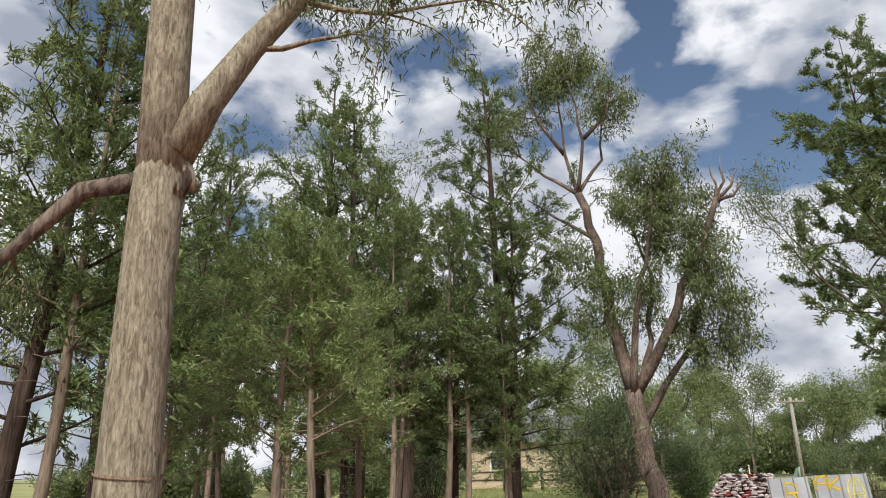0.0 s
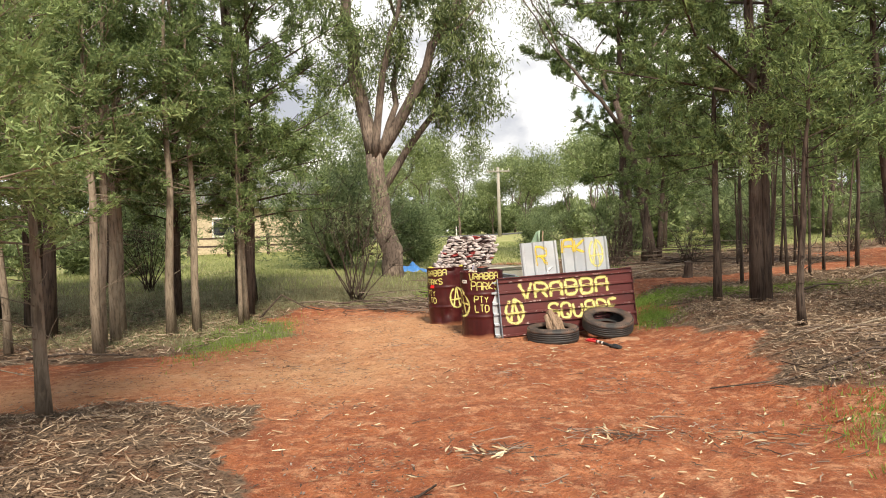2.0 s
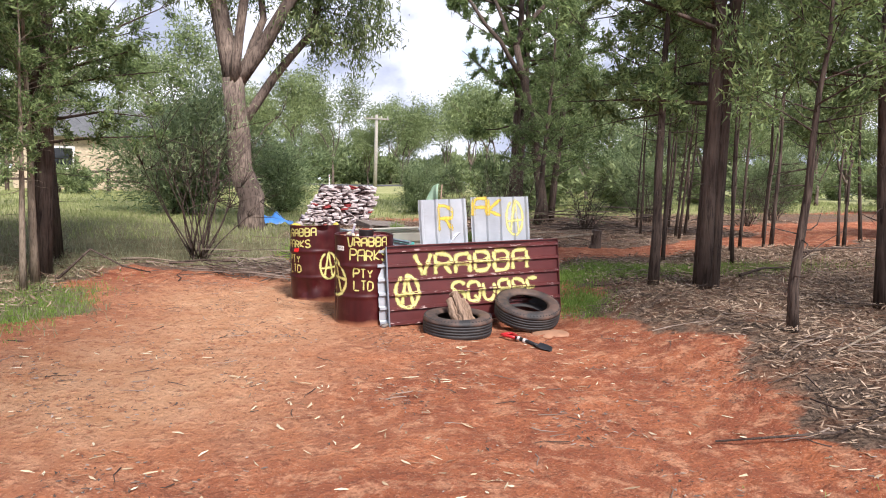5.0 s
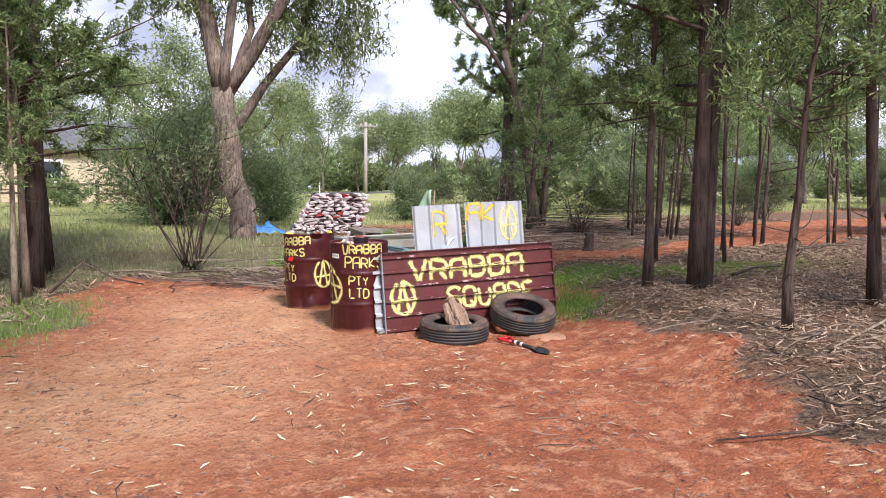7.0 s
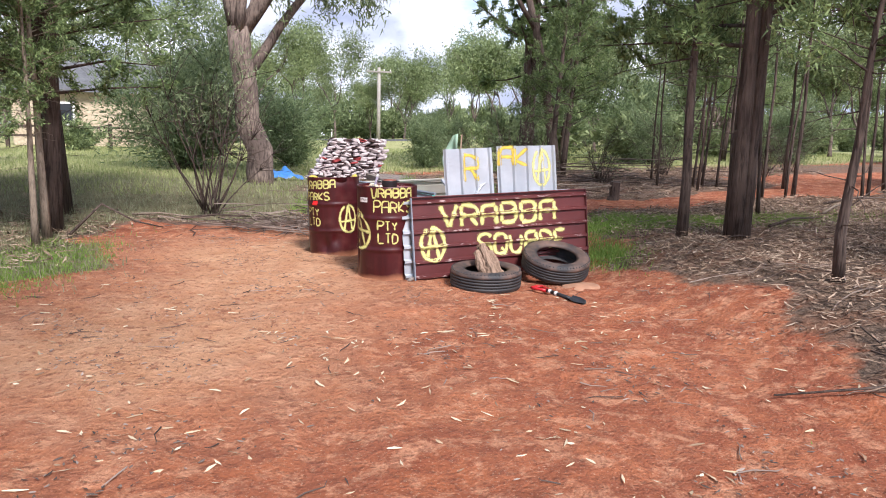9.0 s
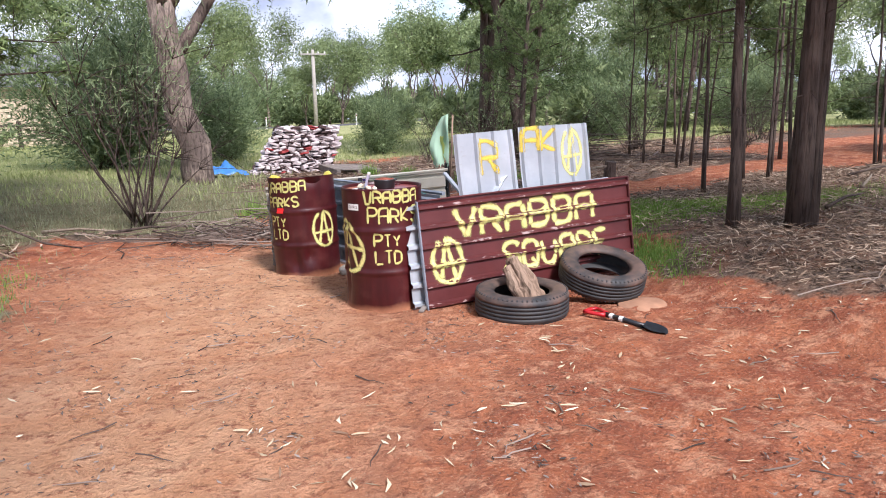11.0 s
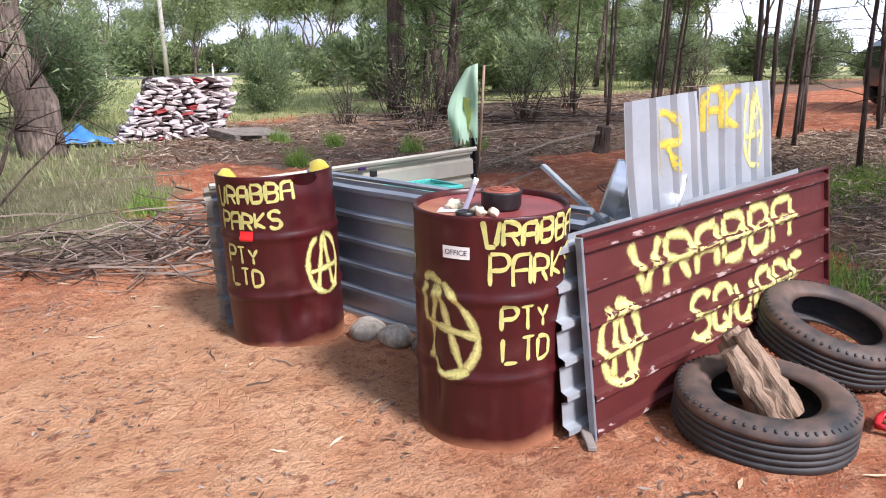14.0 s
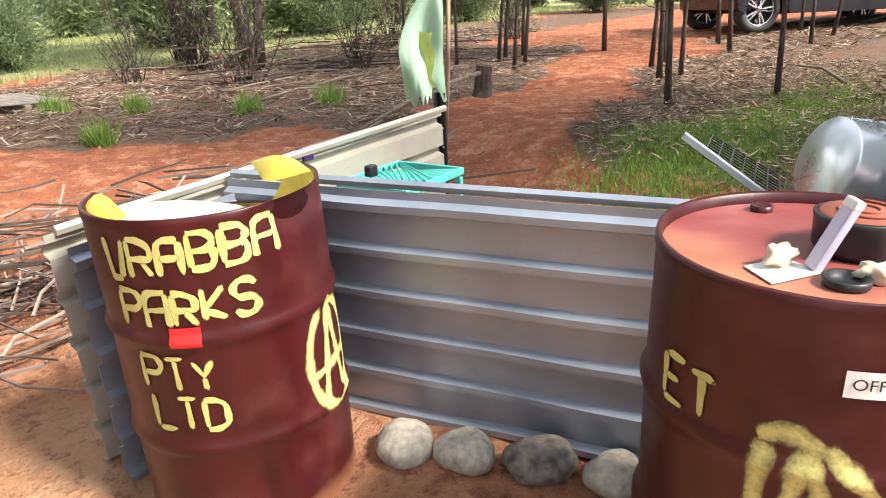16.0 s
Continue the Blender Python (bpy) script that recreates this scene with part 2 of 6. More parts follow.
M_GROUND = ground_material()
M_PINE = leaf_material("cypress_foliage", (0.030, 0.060, 0.020), (0.34, 0.45, 0.18))
M_YOUNG = leaf_material("young_cypress_foliage", (0.09, 0.15, 0.045), (0.46, 0.58, 0.26))
M_GUMLEAF = leaf_material("gum_leaves", (0.035, 0.060, 0.022), (0.32, 0.39, 0.17))
M_FAR = leaf_material("distant_gum_leaves", (0.07, 0.11, 0.045), (0.42, 0.50, 0.24))
M_SHRUB = leaf_material("grey_green_shrub_leaves", (0.06, 0.10, 0.045), (0.36, 0.45, 0.23))
M_GRASS = leaf_material("green_grass_blades", (0.10, 0.20, 0.030), (0.36, 0.50, 0.12))
M_MEADOW = leaf_material("pale_meadow_grass", (0.19, 0.24, 0.085), (0.46, 0.50, 0.23))
M_DRYGRASS = leaf_material("dull_grass_blades", (0.16, 0.18, 0.09), (0.42, 0.42, 0.27))
M_BARK_GUM = flaky_bark()
M_BARK_OLD = bark_material("mottled_gum_bark", (0.045, 0.034, 0.030), (0.13, 0.10, 0.085), (0.34, 0.27, 0.22), 0.2)
M_BARK_DARK = bark_material("dark_cypress_bark", (0.028, 0.021, 0.018), (0.09, 0.066, 0.054), (0.15, 0.115, 0.095), 0.1, 0.045, 34)
M_BARK_SAP = bark_material("sapling_bark", (0.10, 0.08, 0.06), (0.23, 0.185, 0.14), (0.34, 0.285, 0.22), 0.15, 0.01, 40)
M_LITTER = litter_material("dry_leaf_litter", (0.0, (0.06, 0.042, 0.030)), (0.35, (0.18, 0.118, 0.078)), (0.7, (0.32, 0.23, 0.16)), (1.0, (0.47, 0.37, 0.275)))
M_FALLEN = litter_material("pale_fallen_leaves", (0.0, (0.22, 0.13, 0.08)), (0.35, (0.45, 0.35, 0.22)), (1.0, (0.66, 0.58, 0.42)))
M_STICK = litter_material("dry_sticks", (0.0, (0.045, 0.033, 0.027)), (0.5, (0.14, 0.10, 0.08)), (1.0, (0.36, 0.29, 0.24)))
M_DRUM = drum_paint()
M_DRUM_LID = drum_paint(True)
M_ZINC = sheet_metal("weathered_galvanised_steel", (0.25, 0.29, 0.345), (0.37, 0.41, 0.47), 0.5, 0.30, 0.46)
M_ZINC_PALE = sheet_metal("pale_galvanised_steel", (0.38, 0.41, 0.45), (0.52, 0.55, 0.58), 0.5, 0.35, 0.5)
M_BUCKET = sheet_metal("bright_galvanised_steel", (0.80, 0.83, 0.86), (0.90, 0.91, 0.92), 0.85, 0.2, 0.34)
M_CREAM = sheet_metal("cream_toned_sheet", (0.36, 0.34, 0.29), (0.47, 0.45, 0.38), 0.4, 0.42, 0.58)
M_SIGN = sign_paint()
M_BRUSH = spray_paint("yellow_brush_paint", (0.60, 0.56, 0.19), False)
M_SPRAY = spray_paint("yellow_spray_paint", (0.80, 0.73, 0.27), True)
M_SPRAY2 = spray_paint("orange_yellow_spray_paint", (0.80, 0.58, 0.06), True)
M_TYRE = tyre_rubber()
M_RED = plain("red_plastic", (0.52, 0.015, 0.02), 0.35)
M_REDTAG = plain("red_tape", (0.75, 0.02, 0.02), 0.5, vary=0.05)
M_BLACK = plain("black_plastic", (0.02, 0.02, 0.022), 0.4)
M_STEEL = plain("dark_blade_steel", (0.05, 0.052, 0.06), 0.35, 0.7)
M_WHITE = plain("white_card", (0.78, 0.77, 0.74), 0.6, vary=0.05)
M_LILAC = plain("lilac_plastic", (0.55, 0.53, 0.66), 0.35, vary=0.05)
M_BONE = plain("bone", (0.72, 0.64, 0.48), 0.7, vary=0.2, scale=40)
M_YELLOW_IN = plain("yellow_drum_lining", (0.72, 0.58, 0.08), 0.5, vary=0.25)
M_CREAM_LID = plain("cream_painted_lid", (0.74, 0.70, 0.56), 0.55, vary=0.12)
M_TURQ = plain("turquoise_plastic", (0.10, 0.52, 0.47), 0.45, vary=0.12)
M_CLOTH = leaf_material("faded_green_cloth", (0.44, 0.68, 0.50), (0.60, 0.82, 0.66), 0.45)
M_CLOTH_Y = plain("yellow_cloth_mark", (0.62, 0.66, 0.18), 0.9)
M_STONE = plain("river_stone", (0.56, 0.50, 0.41), 0.85, vary=0.26, scale=34, bump=0.5)
M_STONE_D = plain("dark_river_stone", (0.27, 0.23, 0.19), 0.85, vary=0.4, scale=26, bump=0.5)
M_BUNDLE = plain("white_wrapped_bundle", (0.74, 0.65, 0.65), 0.7, vary=0.2, scale=20)
# for dark packets, and for shade painted into the gaps of the stack
M_BUNDLE_DARK = plain("dark_packet_and_gap_shade", (0.10, 0.055, 0.052), 0.8, vary=0.3, scale=20)
M_BUNDLE_R = plain("red_bundle", (0.42, 0.05, 0.05), 0.7, vary=0.3, scale=20)
M_TIMBER = bark_material("split_timber", (0.09, 0.058, 0.04), (0.27, 0.185, 0.13), (0.44, 0.33, 0.245), 0.1, 0.02, 30)
M_PALLET = plain("grey_pallet_timber", (0.27, 0.23, 0.20), 0.9, vary=0.25)
M_TARP = plain("blue_tarpaulin", (0.05, 0.20, 0.52), 0.45, vary=0.15)
M_POLE = plain("grey_timber_pole", (0.42, 0.39, 0.35), 0.9)
M_CLAYLID = plain("red_brown_clay", (0.30, 0.085, 0.05), 0.85)
M_CAR = plain("black_car_paint", (0.012, 0.013, 0.016), 0.18, vary=0.1, bump=0.0)
M_GLASS = plain("dark_car_glass", (0.015, 0.018, 0.02), 0.05, vary=0.0, bump=0.0)
M_ALLOY = plain("alloy_rim", (0.62, 0.62, 0.63), 0.25, 0.9, vary=0.05, bump=0.0)
M_LAMP_R = plain("red_lamp_lens", (0.35, 0.01, 0.01), 0.15, vary=0.05, bump=0.0)
M_INK = plain("black_ink", (0.02, 0.02, 0.02), 0.6, vary=0.0)
M_CREAMWALL = plain("cream_wall_paint", (0.66, 0.55, 0.40), 0.8)
M_ROOF = plain("grey_iron_roof", (0.36, 0.37, 0.38), 0.5, 0.3)
M_ASPHALT = plain("asphalt", (0.11, 0.11, 0.115), 0.9)
M_PURPLE = plain("dark_purple_plastic", (0.05, 0.02, 0.12), 0.4)

# ---- mesh helpers ----


def mesh_ob(name, verts, faces, mat, parent=None, label="", smooth=False, attrs=None):
    me = bpy.data.meshes.new(name)
    me.from_pydata([tuple(v) for v in verts], [], [tuple(f) for f in faces])
    for key, values in (attrs or {}).items():
        me.attributes.new(key, "FLOAT", "POINT").data.foreach_set("value", np.asarray(values, np.float32))
    if smooth:
        me.polygons.foreach_set("use_smooth", [True] * len(me.polygons))
    me.materials.append(mat)
    me.update()
    ob = new(name, me)
    ob.parent = parent
    if label:
        tagged(ob, label)
    return ob


def part(name, bm, mat, parent, label="", smooth=False):
    me = bpy.data.meshes.new(name)
    bm.to_mesh(me)
    bm.free()
    if smooth:
        me.polygons.foreach_set("use_smooth", [True] * len(me.polygons))
    me.materials.append(mat)
    ob = new(name, me)
    ob.parent = parent
    if label:
        tagged(ob, label)
    return ob


def thing(name, m, label, category, group=""):
    ob = new(name)
    ob.empty_display_size = 0.1
    ob.matrix_world = m
    return tagged(ob, label, category, group)


def box_bm(sx, sy, sz, m=None, bevel=0.0, seg=1):
    bm = bmesh.new()
    bmesh.ops.create_cube(bm, size=1.0, matrix=(m or Matrix()) @ Matrix.Diagonal((sx, sy, sz, 1)))
    if bevel:
        bmesh.ops.bevel(bm, geom=bm.edges[:], offset=bevel, segments=seg, affect="EDGES", profile=0.6)
    return bm


def lathe(profile, seg=48, closed=False):
    """Verts and faces of a profile of (radius, z) turned about z."""
    vs, fs, n = [], [], len(profile)
    for r, z in profile:
        for k in range(seg):
            a = 2 * math.pi * k / seg
            vs.append((r * math.cos(a), r * math.sin(a), z))
    for i in range(n if closed else n - 1):
        for k in range(seg):
            j = (i + 1) % n
            fs.append((i * seg + k, i * seg + (k + 1) % seg, j * seg + (k + 1) % seg, j * seg + k))
    return vs, fs


def tube(points, radii, sides=6, jag=0.0, rng=None):
    """Verts and faces of a tapered tube along points."""
    pts = [Vector(p) for p in points]
    vs, fs = [], []
    u = None
    for i, p in enumerate(pts):
        d = (pts[min(i + 1, len(pts) - 1)] - pts[max(i - 1, 0)]).normalized()
        if u is None:
            u = d.orthogonal().normalized()
        u = (u - d * u.dot(d)).normalized()
        w = d.cross(u)
        for k in range(sides):
            a = 2 * math.pi * k / sides
            r = radii[i] * (1 + (jag * (rng.random() - 0.5) if jag else 0))
            vs.append(p + (u * math.cos(a) + w * math.sin(a)) * r)
    for i in range(len(pts) - 1):
        for k in range(sides):
            a, b = i * sides + k, i * sides + (k + 1) % sides
            fs.append((a, b, b + sides, a + sides))
    fs.append(tuple(range(sides))[::-1])
    fs.append(tuple(range((len(pts) - 1) * sides, len(pts) * sides)))
    return vs, fs


class Soup:
    """Gathers many small meshes into one."""

    def __init__(self):
        self.v, self.f = [], []

    def add(self, vs, fs):
        o = len(self.v)
        self.v.extend(vs)
        self.f.extend([tuple(i + o for i in f) for f in fs])

    def ob(self, name, mat, parent=None, label="", smooth=False):
        return mesh_ob(name, self.v, self.f, mat, parent, label, smooth)


# ---- the ground ----


def sm(a, b, v):
    t = np.clip((v - a) / (b - a), 0.0, 1.0)
    return t * t * (3 - 2 * t)


def height(x, y):
    """The lie of the land, in metres."""
    x, y = np.asarray(x, float), np.asarray(y, float)
    near = np.maximum(0, 6 - y) * 0.15
    m = sm(3.6 + near, 5.2 + near, x)
    b = 0.3 * sm(13.2, 19.0, y)
    z = 0.33 * m + b * (1 - m) + 0.040 * np.maximum(0, np.minimum(x, 20) - 6) * m
    z = z + 0.012 * np.maximum(0, np.minimum(y, 75) - 22)
    z = z + 0.10 * sm(0.2, -1.2, x) * sm(3.6, 5.2, y) * sm(7.6, 6.6, y)
    rut = 0.012 * np.sin(x * 2.3 + 1.3 * np.sin(y * 0.9)) * np.sin(y * 1.7 + np.cos(x * 1.1)) + 0.006 * np.sin(x * 7.1 + y * 3.3) * np.sin(y * 6.3 - x * 2.2)
    return z + rut


WAY = ((3.4, 12.6), (4.3, 13.8), (5.6, 14.85), (6.9, 15.25), (9.7, 16.05), (12.5, 17.2), (20.0, 18.5))


def off_way(x, y):
    """Distance to the foot track behind the yard."""
    best = np.full(np.shape(x), 1e9)
    for (ax, ay), (bx, by) in zip(WAY, WAY[1:]):
        dx, dy = bx - ax, by - ay
        t = np.clip(((x - ax) * dx + (y - ay) * dy) / (dx * dx + dy * dy), 0, 1)
        best = np.minimum(best, np.hypot(x - ax - t * dx, y - ay - t * dy))
    return best


def masks(x, y):
    """How far the ground is litter, grass, meadow, pale earth and sunlit track, and cracked mud."""
    x, y = np.asarray(x, float), np.asarray(y, float)
    wx = x + 0.22 * np.sin(y * 2.1 + x) + 0.12 * np.sin(y * 5.3)
    wy = y + 0.22 * np.sin(x * 1.9 + 1.0) + 0.1 * np.sin(x * 5.9)
    track = 0.55 + np.maximum(0, x - 8) * 0.12
    way = sm(track + 0.35, track - 0.15, off_way(wx, wy))
    island = sm(0.25, -0.25, wx - 0.1 + np.maximum(0, 5.5 - wy) * 0.35) * sm(0.2, -0.3, wy - 7.6 - 0.15 * np.minimum(0, x + 1.5)) * sm(-1.0, 2.0, wy)
    right = sm(-0.25, 0.35, wx - 4.35 - np.maximum(0, 7 - wy) * 0.2) * sm(26.0, 23.0, wy) * sm(17.5, 15.0, x) * sm(-2, 1, wy)
    wood = sm(0.2, -0.3, wx + 1.45) * sm(-0.2, 0.3, wy - 10.2 - 0.22 * np.minimum(0, x + 1.3)) * sm(17.0, 14.0, wy)
    rear = sm(-0.2, 0.4, wy - 14.75) * sm(1.4, 0.6, wx)
    rim = sm(-0.3, 0.5, wy - 17.0 - 0.25 * np.sin(x * 1.3)) * sm(0.4, 1.2, wx) * sm(25.0, 22.0, wy)
    litter = np.clip(island + right + wood * 0.75 + rim, 0, 1) * (1 - way)
    litter = np.maximum(litter, 0.9 * np.exp(-((wy - 14.75) / 0.3) ** 2) * sm(1.3, 0.8, wx) * sm(-2.2, -1.4, wx))
    car = sm(9.5, 12.0, x) * sm(15.6, 16.4, y) * sm(21.5, 19.5, y)
    litter = litter * (1 - car)
    meadow = sm(19.5, 23.5, wy - 3.0 * sm(0.5, 4.0, x)) * (1 - car)
    grass = np.clip(rear + meadow + 0.75 * sm(0.15, -0.3, wx + 1.6) * sm(0.0, 1.2, wy - 10.3), 0, 1)
    patch = np.exp(-(((wx - 4.9) / 0.55) ** 2 + ((wy - 12.75) / 0.5) ** 2)) + np.exp(-(((wx - 6.6) / 1.5) ** 2 + ((wy - 12.6) / 0.45) ** 2))
    patch = patch + 0.4 * np.exp(-(((wx - 4.35) / 0.2) ** 2 + ((wy - 11.6) / 0.4) ** 2)) + np.exp(-(((wx + 1.5) / 0.4) ** 2 + ((wy - 11.4) / 1.3) ** 2))
    patch = patch + np.exp(-(((wx - 4.4) / 0.5) ** 2 + ((wy - 6.0) / 0.6) ** 2))
    grass = np.clip(grass + patch, 0, 1) * (1 - way)
    # left track: paler earth, with the sun on the path put into its colour
    pale = np.exp(-((wy - 8.6 - 0.28 * (x + 1.0) * sm(3.0, -1.0, x)) / 0.9) ** 2) * sm(2.4, 0.0, wx) * 0.8
    pale = np.clip(pale + 0.85 * np.exp(-(((wx - 0.5) / 1.3) ** 2 + ((wy - 11.0) / 2.4) ** 2)) + 0.75 * np.exp(-(((wx - 1.0) / 1.2) ** 2 + ((wy - 12.4) / 1.3) ** 2)), 0, 1)
    cracked = np.exp(-(((wx - 1.0) / 0.9) ** 2 + ((wy - 11.9) / 1.0) ** 2))
    return litter, grass, meadow, pale, cracked


def spread(lo, hi, step, reach, grow=1.28):
    mid = list(np.arange(lo, hi + step / 2, step))
    out, s = [], step
    a, b = mid[0], mid[-1]
    left, rightward = [], []
    while a > -reach or b < reach:
        s *= grow
        a, b = a - s, b + s
        left.append(a), rightward.append(b)
    return np.array(left[::-1] + mid + rightward)


def build_ground():
    xs, ys = spread(-7.0, 13.5, 0.075, 700), spread(0.5, 24.0, 0.075, 700)
    gx, gy = np.meshgrid(xs, ys)
    gz = height(gx, gy)
    rng = np.random.RandomState(5)
    rough = rng.normal(0, 1.0, gz.shape)
    rough = rough + np.roll(rough, 1, 0) + np.roll(rough, 1, 1) + np.roll(np.roll(rough, 1, 0), 1, 1)
    gz = gz + 0.0032 * rough
    nx, ny = len(xs), len(ys)
    idx = np.arange(nx * ny).reshape(ny, nx)
    faces = np.stack([idx[:-1, :-1], idx[:-1, 1:], idx[1:, 1:], idx[1:, :-1]], -1).reshape(-1, 4)
    verts = np.stack([gx, gy, gz], -1).reshape(-1, 3)
    l, g, me, p, c = masks(gx.ravel(), gy.ravel())
    ob = mesh_ob("ground", verts.tolist(), faces.tolist(), M_GROUND, smooth=True,
                 attrs={"litter": l, "grass": g, "meadow": me, "pale": p, "cracked": c})
    tagged(ob, "red earth clearing with leaf litter and green grass", "ground", kind="structure")


build_ground()


def gz(x, y):
    return float(height(x, y))

# ---- trees ----


def leaf_tris(centres, dirs, length, width, rng, droop=0.0, jitter=0.5):
    """One slender triangle for each leaf, as a vertex array of shape (n * 3, 3)."""
    n = len(centres)
    d = dirs + rng.normal(0, jitter, (n, 3))
    d[:, 2] -= droop
    d /= np.linalg.norm(d, axis=1, keepdims=True) + 1e-9
    s = np.cross(d, rng.normal(0, 1, (n, 3)))
    s /= np.linalg.norm(s, axis=1, keepdims=True) + 1e-9
    ln = length * rng.uniform(0.6, 1.3, (n, 1))
    w = width * rng.uniform(0.7, 1.3, (n, 1))
    return np.stack([centres - s * w * 0.5, centres + s * w * 0.5, centres + d * ln], 1).reshape(-1, 3)


def bent(p, d, length, rng, steps=4, wobble=0.12, lift=0.0):
    """A crooked line from p along d."""
    pts = [np.array(p, float)]
    d = np.array(d, float)
    for _ in range(steps):
        d = d + rng.normal(0, wobble, 3)
        d[2] += lift
        d /= np.linalg.norm(d)
        pts.append(pts[-1] + d * length / steps)
    return pts, d


def finish_tree(name, wood, leaves, bark, leaf_mat, label, category, quads=False):
    root = thing(name, Matrix(), label, category)
    wood.ob("trunk", bark, root, smooth=True)
    v = np.concatenate(leaves).reshape(-1, 3)
    k = 4 if quads else 3
    mesh_ob("crown", v.tolist(), np.arange(len(v)).reshape(-1, k).tolist(), leaf_mat, root)
    return root


def cypress(name, label, h, r, base, spread_r, seed, bark=None, leaf_mat=None, leaf=0.085, width=0.024, density=1.0,
            dead=10, shape=0.75, twin=False, limbs=None, lean=0.03, tuft=1.0):
    """A cypress pine: one stem, rising limbs, feathery foliage in clumps."""
    rng = np.random.RandomState(seed)
    wood, leaves = Soup(), []
    n = 9
    stems = []
    for s in range(2 if twin else 1):
        off = np.array([(s - 0.5) * r * 0.75 if twin else 0.0, 0.0])
        bend = rng.normal(0, lean * (0.5 if twin else 1.0), 2) + (off * 0.045 / max(r, 0.01) if twin else 0)
        pts, cur = [], off.copy()
        for i in range(n + 1):
            f = i / n
            pts.append((cur[0], cur[1], h * f * (1.0 if s == 0 else 0.86)))
            cur = cur + bend * h / n * (0.15 if twin and i < 3 else 1.0) + rng.normal(0, 0.012 * h / n + 0.01, 2) * (0.2 if twin and i < 3 else 1.0)
        rr = r * (0.72 if twin else 1.0)
        rad = [rr * (1.12 if i == 0 else 1.0) * (1 - 0.92 * (i / n) ** 0.9) for i in range(n + 1)]
        wood.add(*tube(pts, rad, 9, 0.12, rng))
        stems.append(np.array(pts))
    count = limbs or int(9 + h * 4.2)
    for k in range(count):
        st = stems[k % len(stems)]
        f = base / h + (0.97 - base / h) * ((k + rng.random()) / count)
        i = min(int(f * n), n - 1)
        p = st[i] + (st[i + 1] - st[i]) * (f * n - i)
        az = k * 2.4 + rng.normal(0, 0.5)
        g = (f - base / h) / (1 - base / h)
        ln = spread_r * (min(1, (g + 0.28) / 0.42) * (1 - max(0, g - 0.3) / 0.7) ** shape + 0.12) * rng.uniform(0.65, 1.2)
        up = 0.15 + 0.75 * g + rng.normal(0, 0.15)
        d = np.array([math.cos(az), math.sin(az), up])
        d /= np.linalg.norm(d)
        pts, d2 = bent(p, d, ln, rng, 4, 0.10, 0.02)
        r0 = max(0.007, r * 0.22 * (1 - 0.75 * g))
        tv, tf = tube(pts[::2], [r0, r0 * 0.55, r0 * 0.15], 4)
        wood.add(tv, tf[:-2])
        for j in range(max(3, int(ln * 5.2))):
            q = rng.uniform(0.12, 1.0)
            a = min(int(q * 4), 3)
            o = pts[a] + (pts[a + 1] - pts[a]) * (q * 4 - a)
            sd = d2 * 0.6 + rng.normal(0, 0.6, 3)
            sd[2] += 0.15
            sd /= np.linalg.norm(sd)
            sl = rng.uniform(0.22, 0.55) * (0.6 + 0.4 * ln / spread_r) * min(1.0, h / 5.0 + 0.35)
            sp, sdir = bent(o, sd, sl, rng, 2, 0.25)
            tv, tf = tube([sp[0], sp[2]], [0.006, 0.002], 3)
            wood.add(tv, tf[:-2])
            m = max(4, int(rng.uniform(80, 135) * density * sl / 0.35))
            t = rng.uniform(0.25, 1.15, m)
            c = sp[0] + (sp[2] - sp[0]) * t[:, None] + rng.normal(0, (0.03 + 0.05 * sl) * tuft, (m, 3))
            leaves.append(leaf_tris(c, np.tile(sdir, (m, 1)), leaf, width, rng, -0.15, 0.75))
    for k in range(dead):
        f = rng.uniform(0.12, max(0.2, base / h + 0.1))
        i = min(int(f * n), n - 1)
        p = stems[0][i] + (stems[0][i + 1] - stems[0][i]) * (f * n - i)
        az = rng.uniform(0, 6.28)
        pts, _ = bent(p, (math.cos(az), math.sin(az), rng.uniform(-0.1, 0.5)), rng.uniform(0.25, 0.9) * min(1, h / 5), rng, 4, 0.22)
        wood.add(*tube(pts, [0.007, 0.006, 0.0045, 0.003, 0.0015], 3))
    return finish_tree(name, wood, leaves, bark or M_BARK_DARK, leaf_mat or M_PINE, label, "tree")


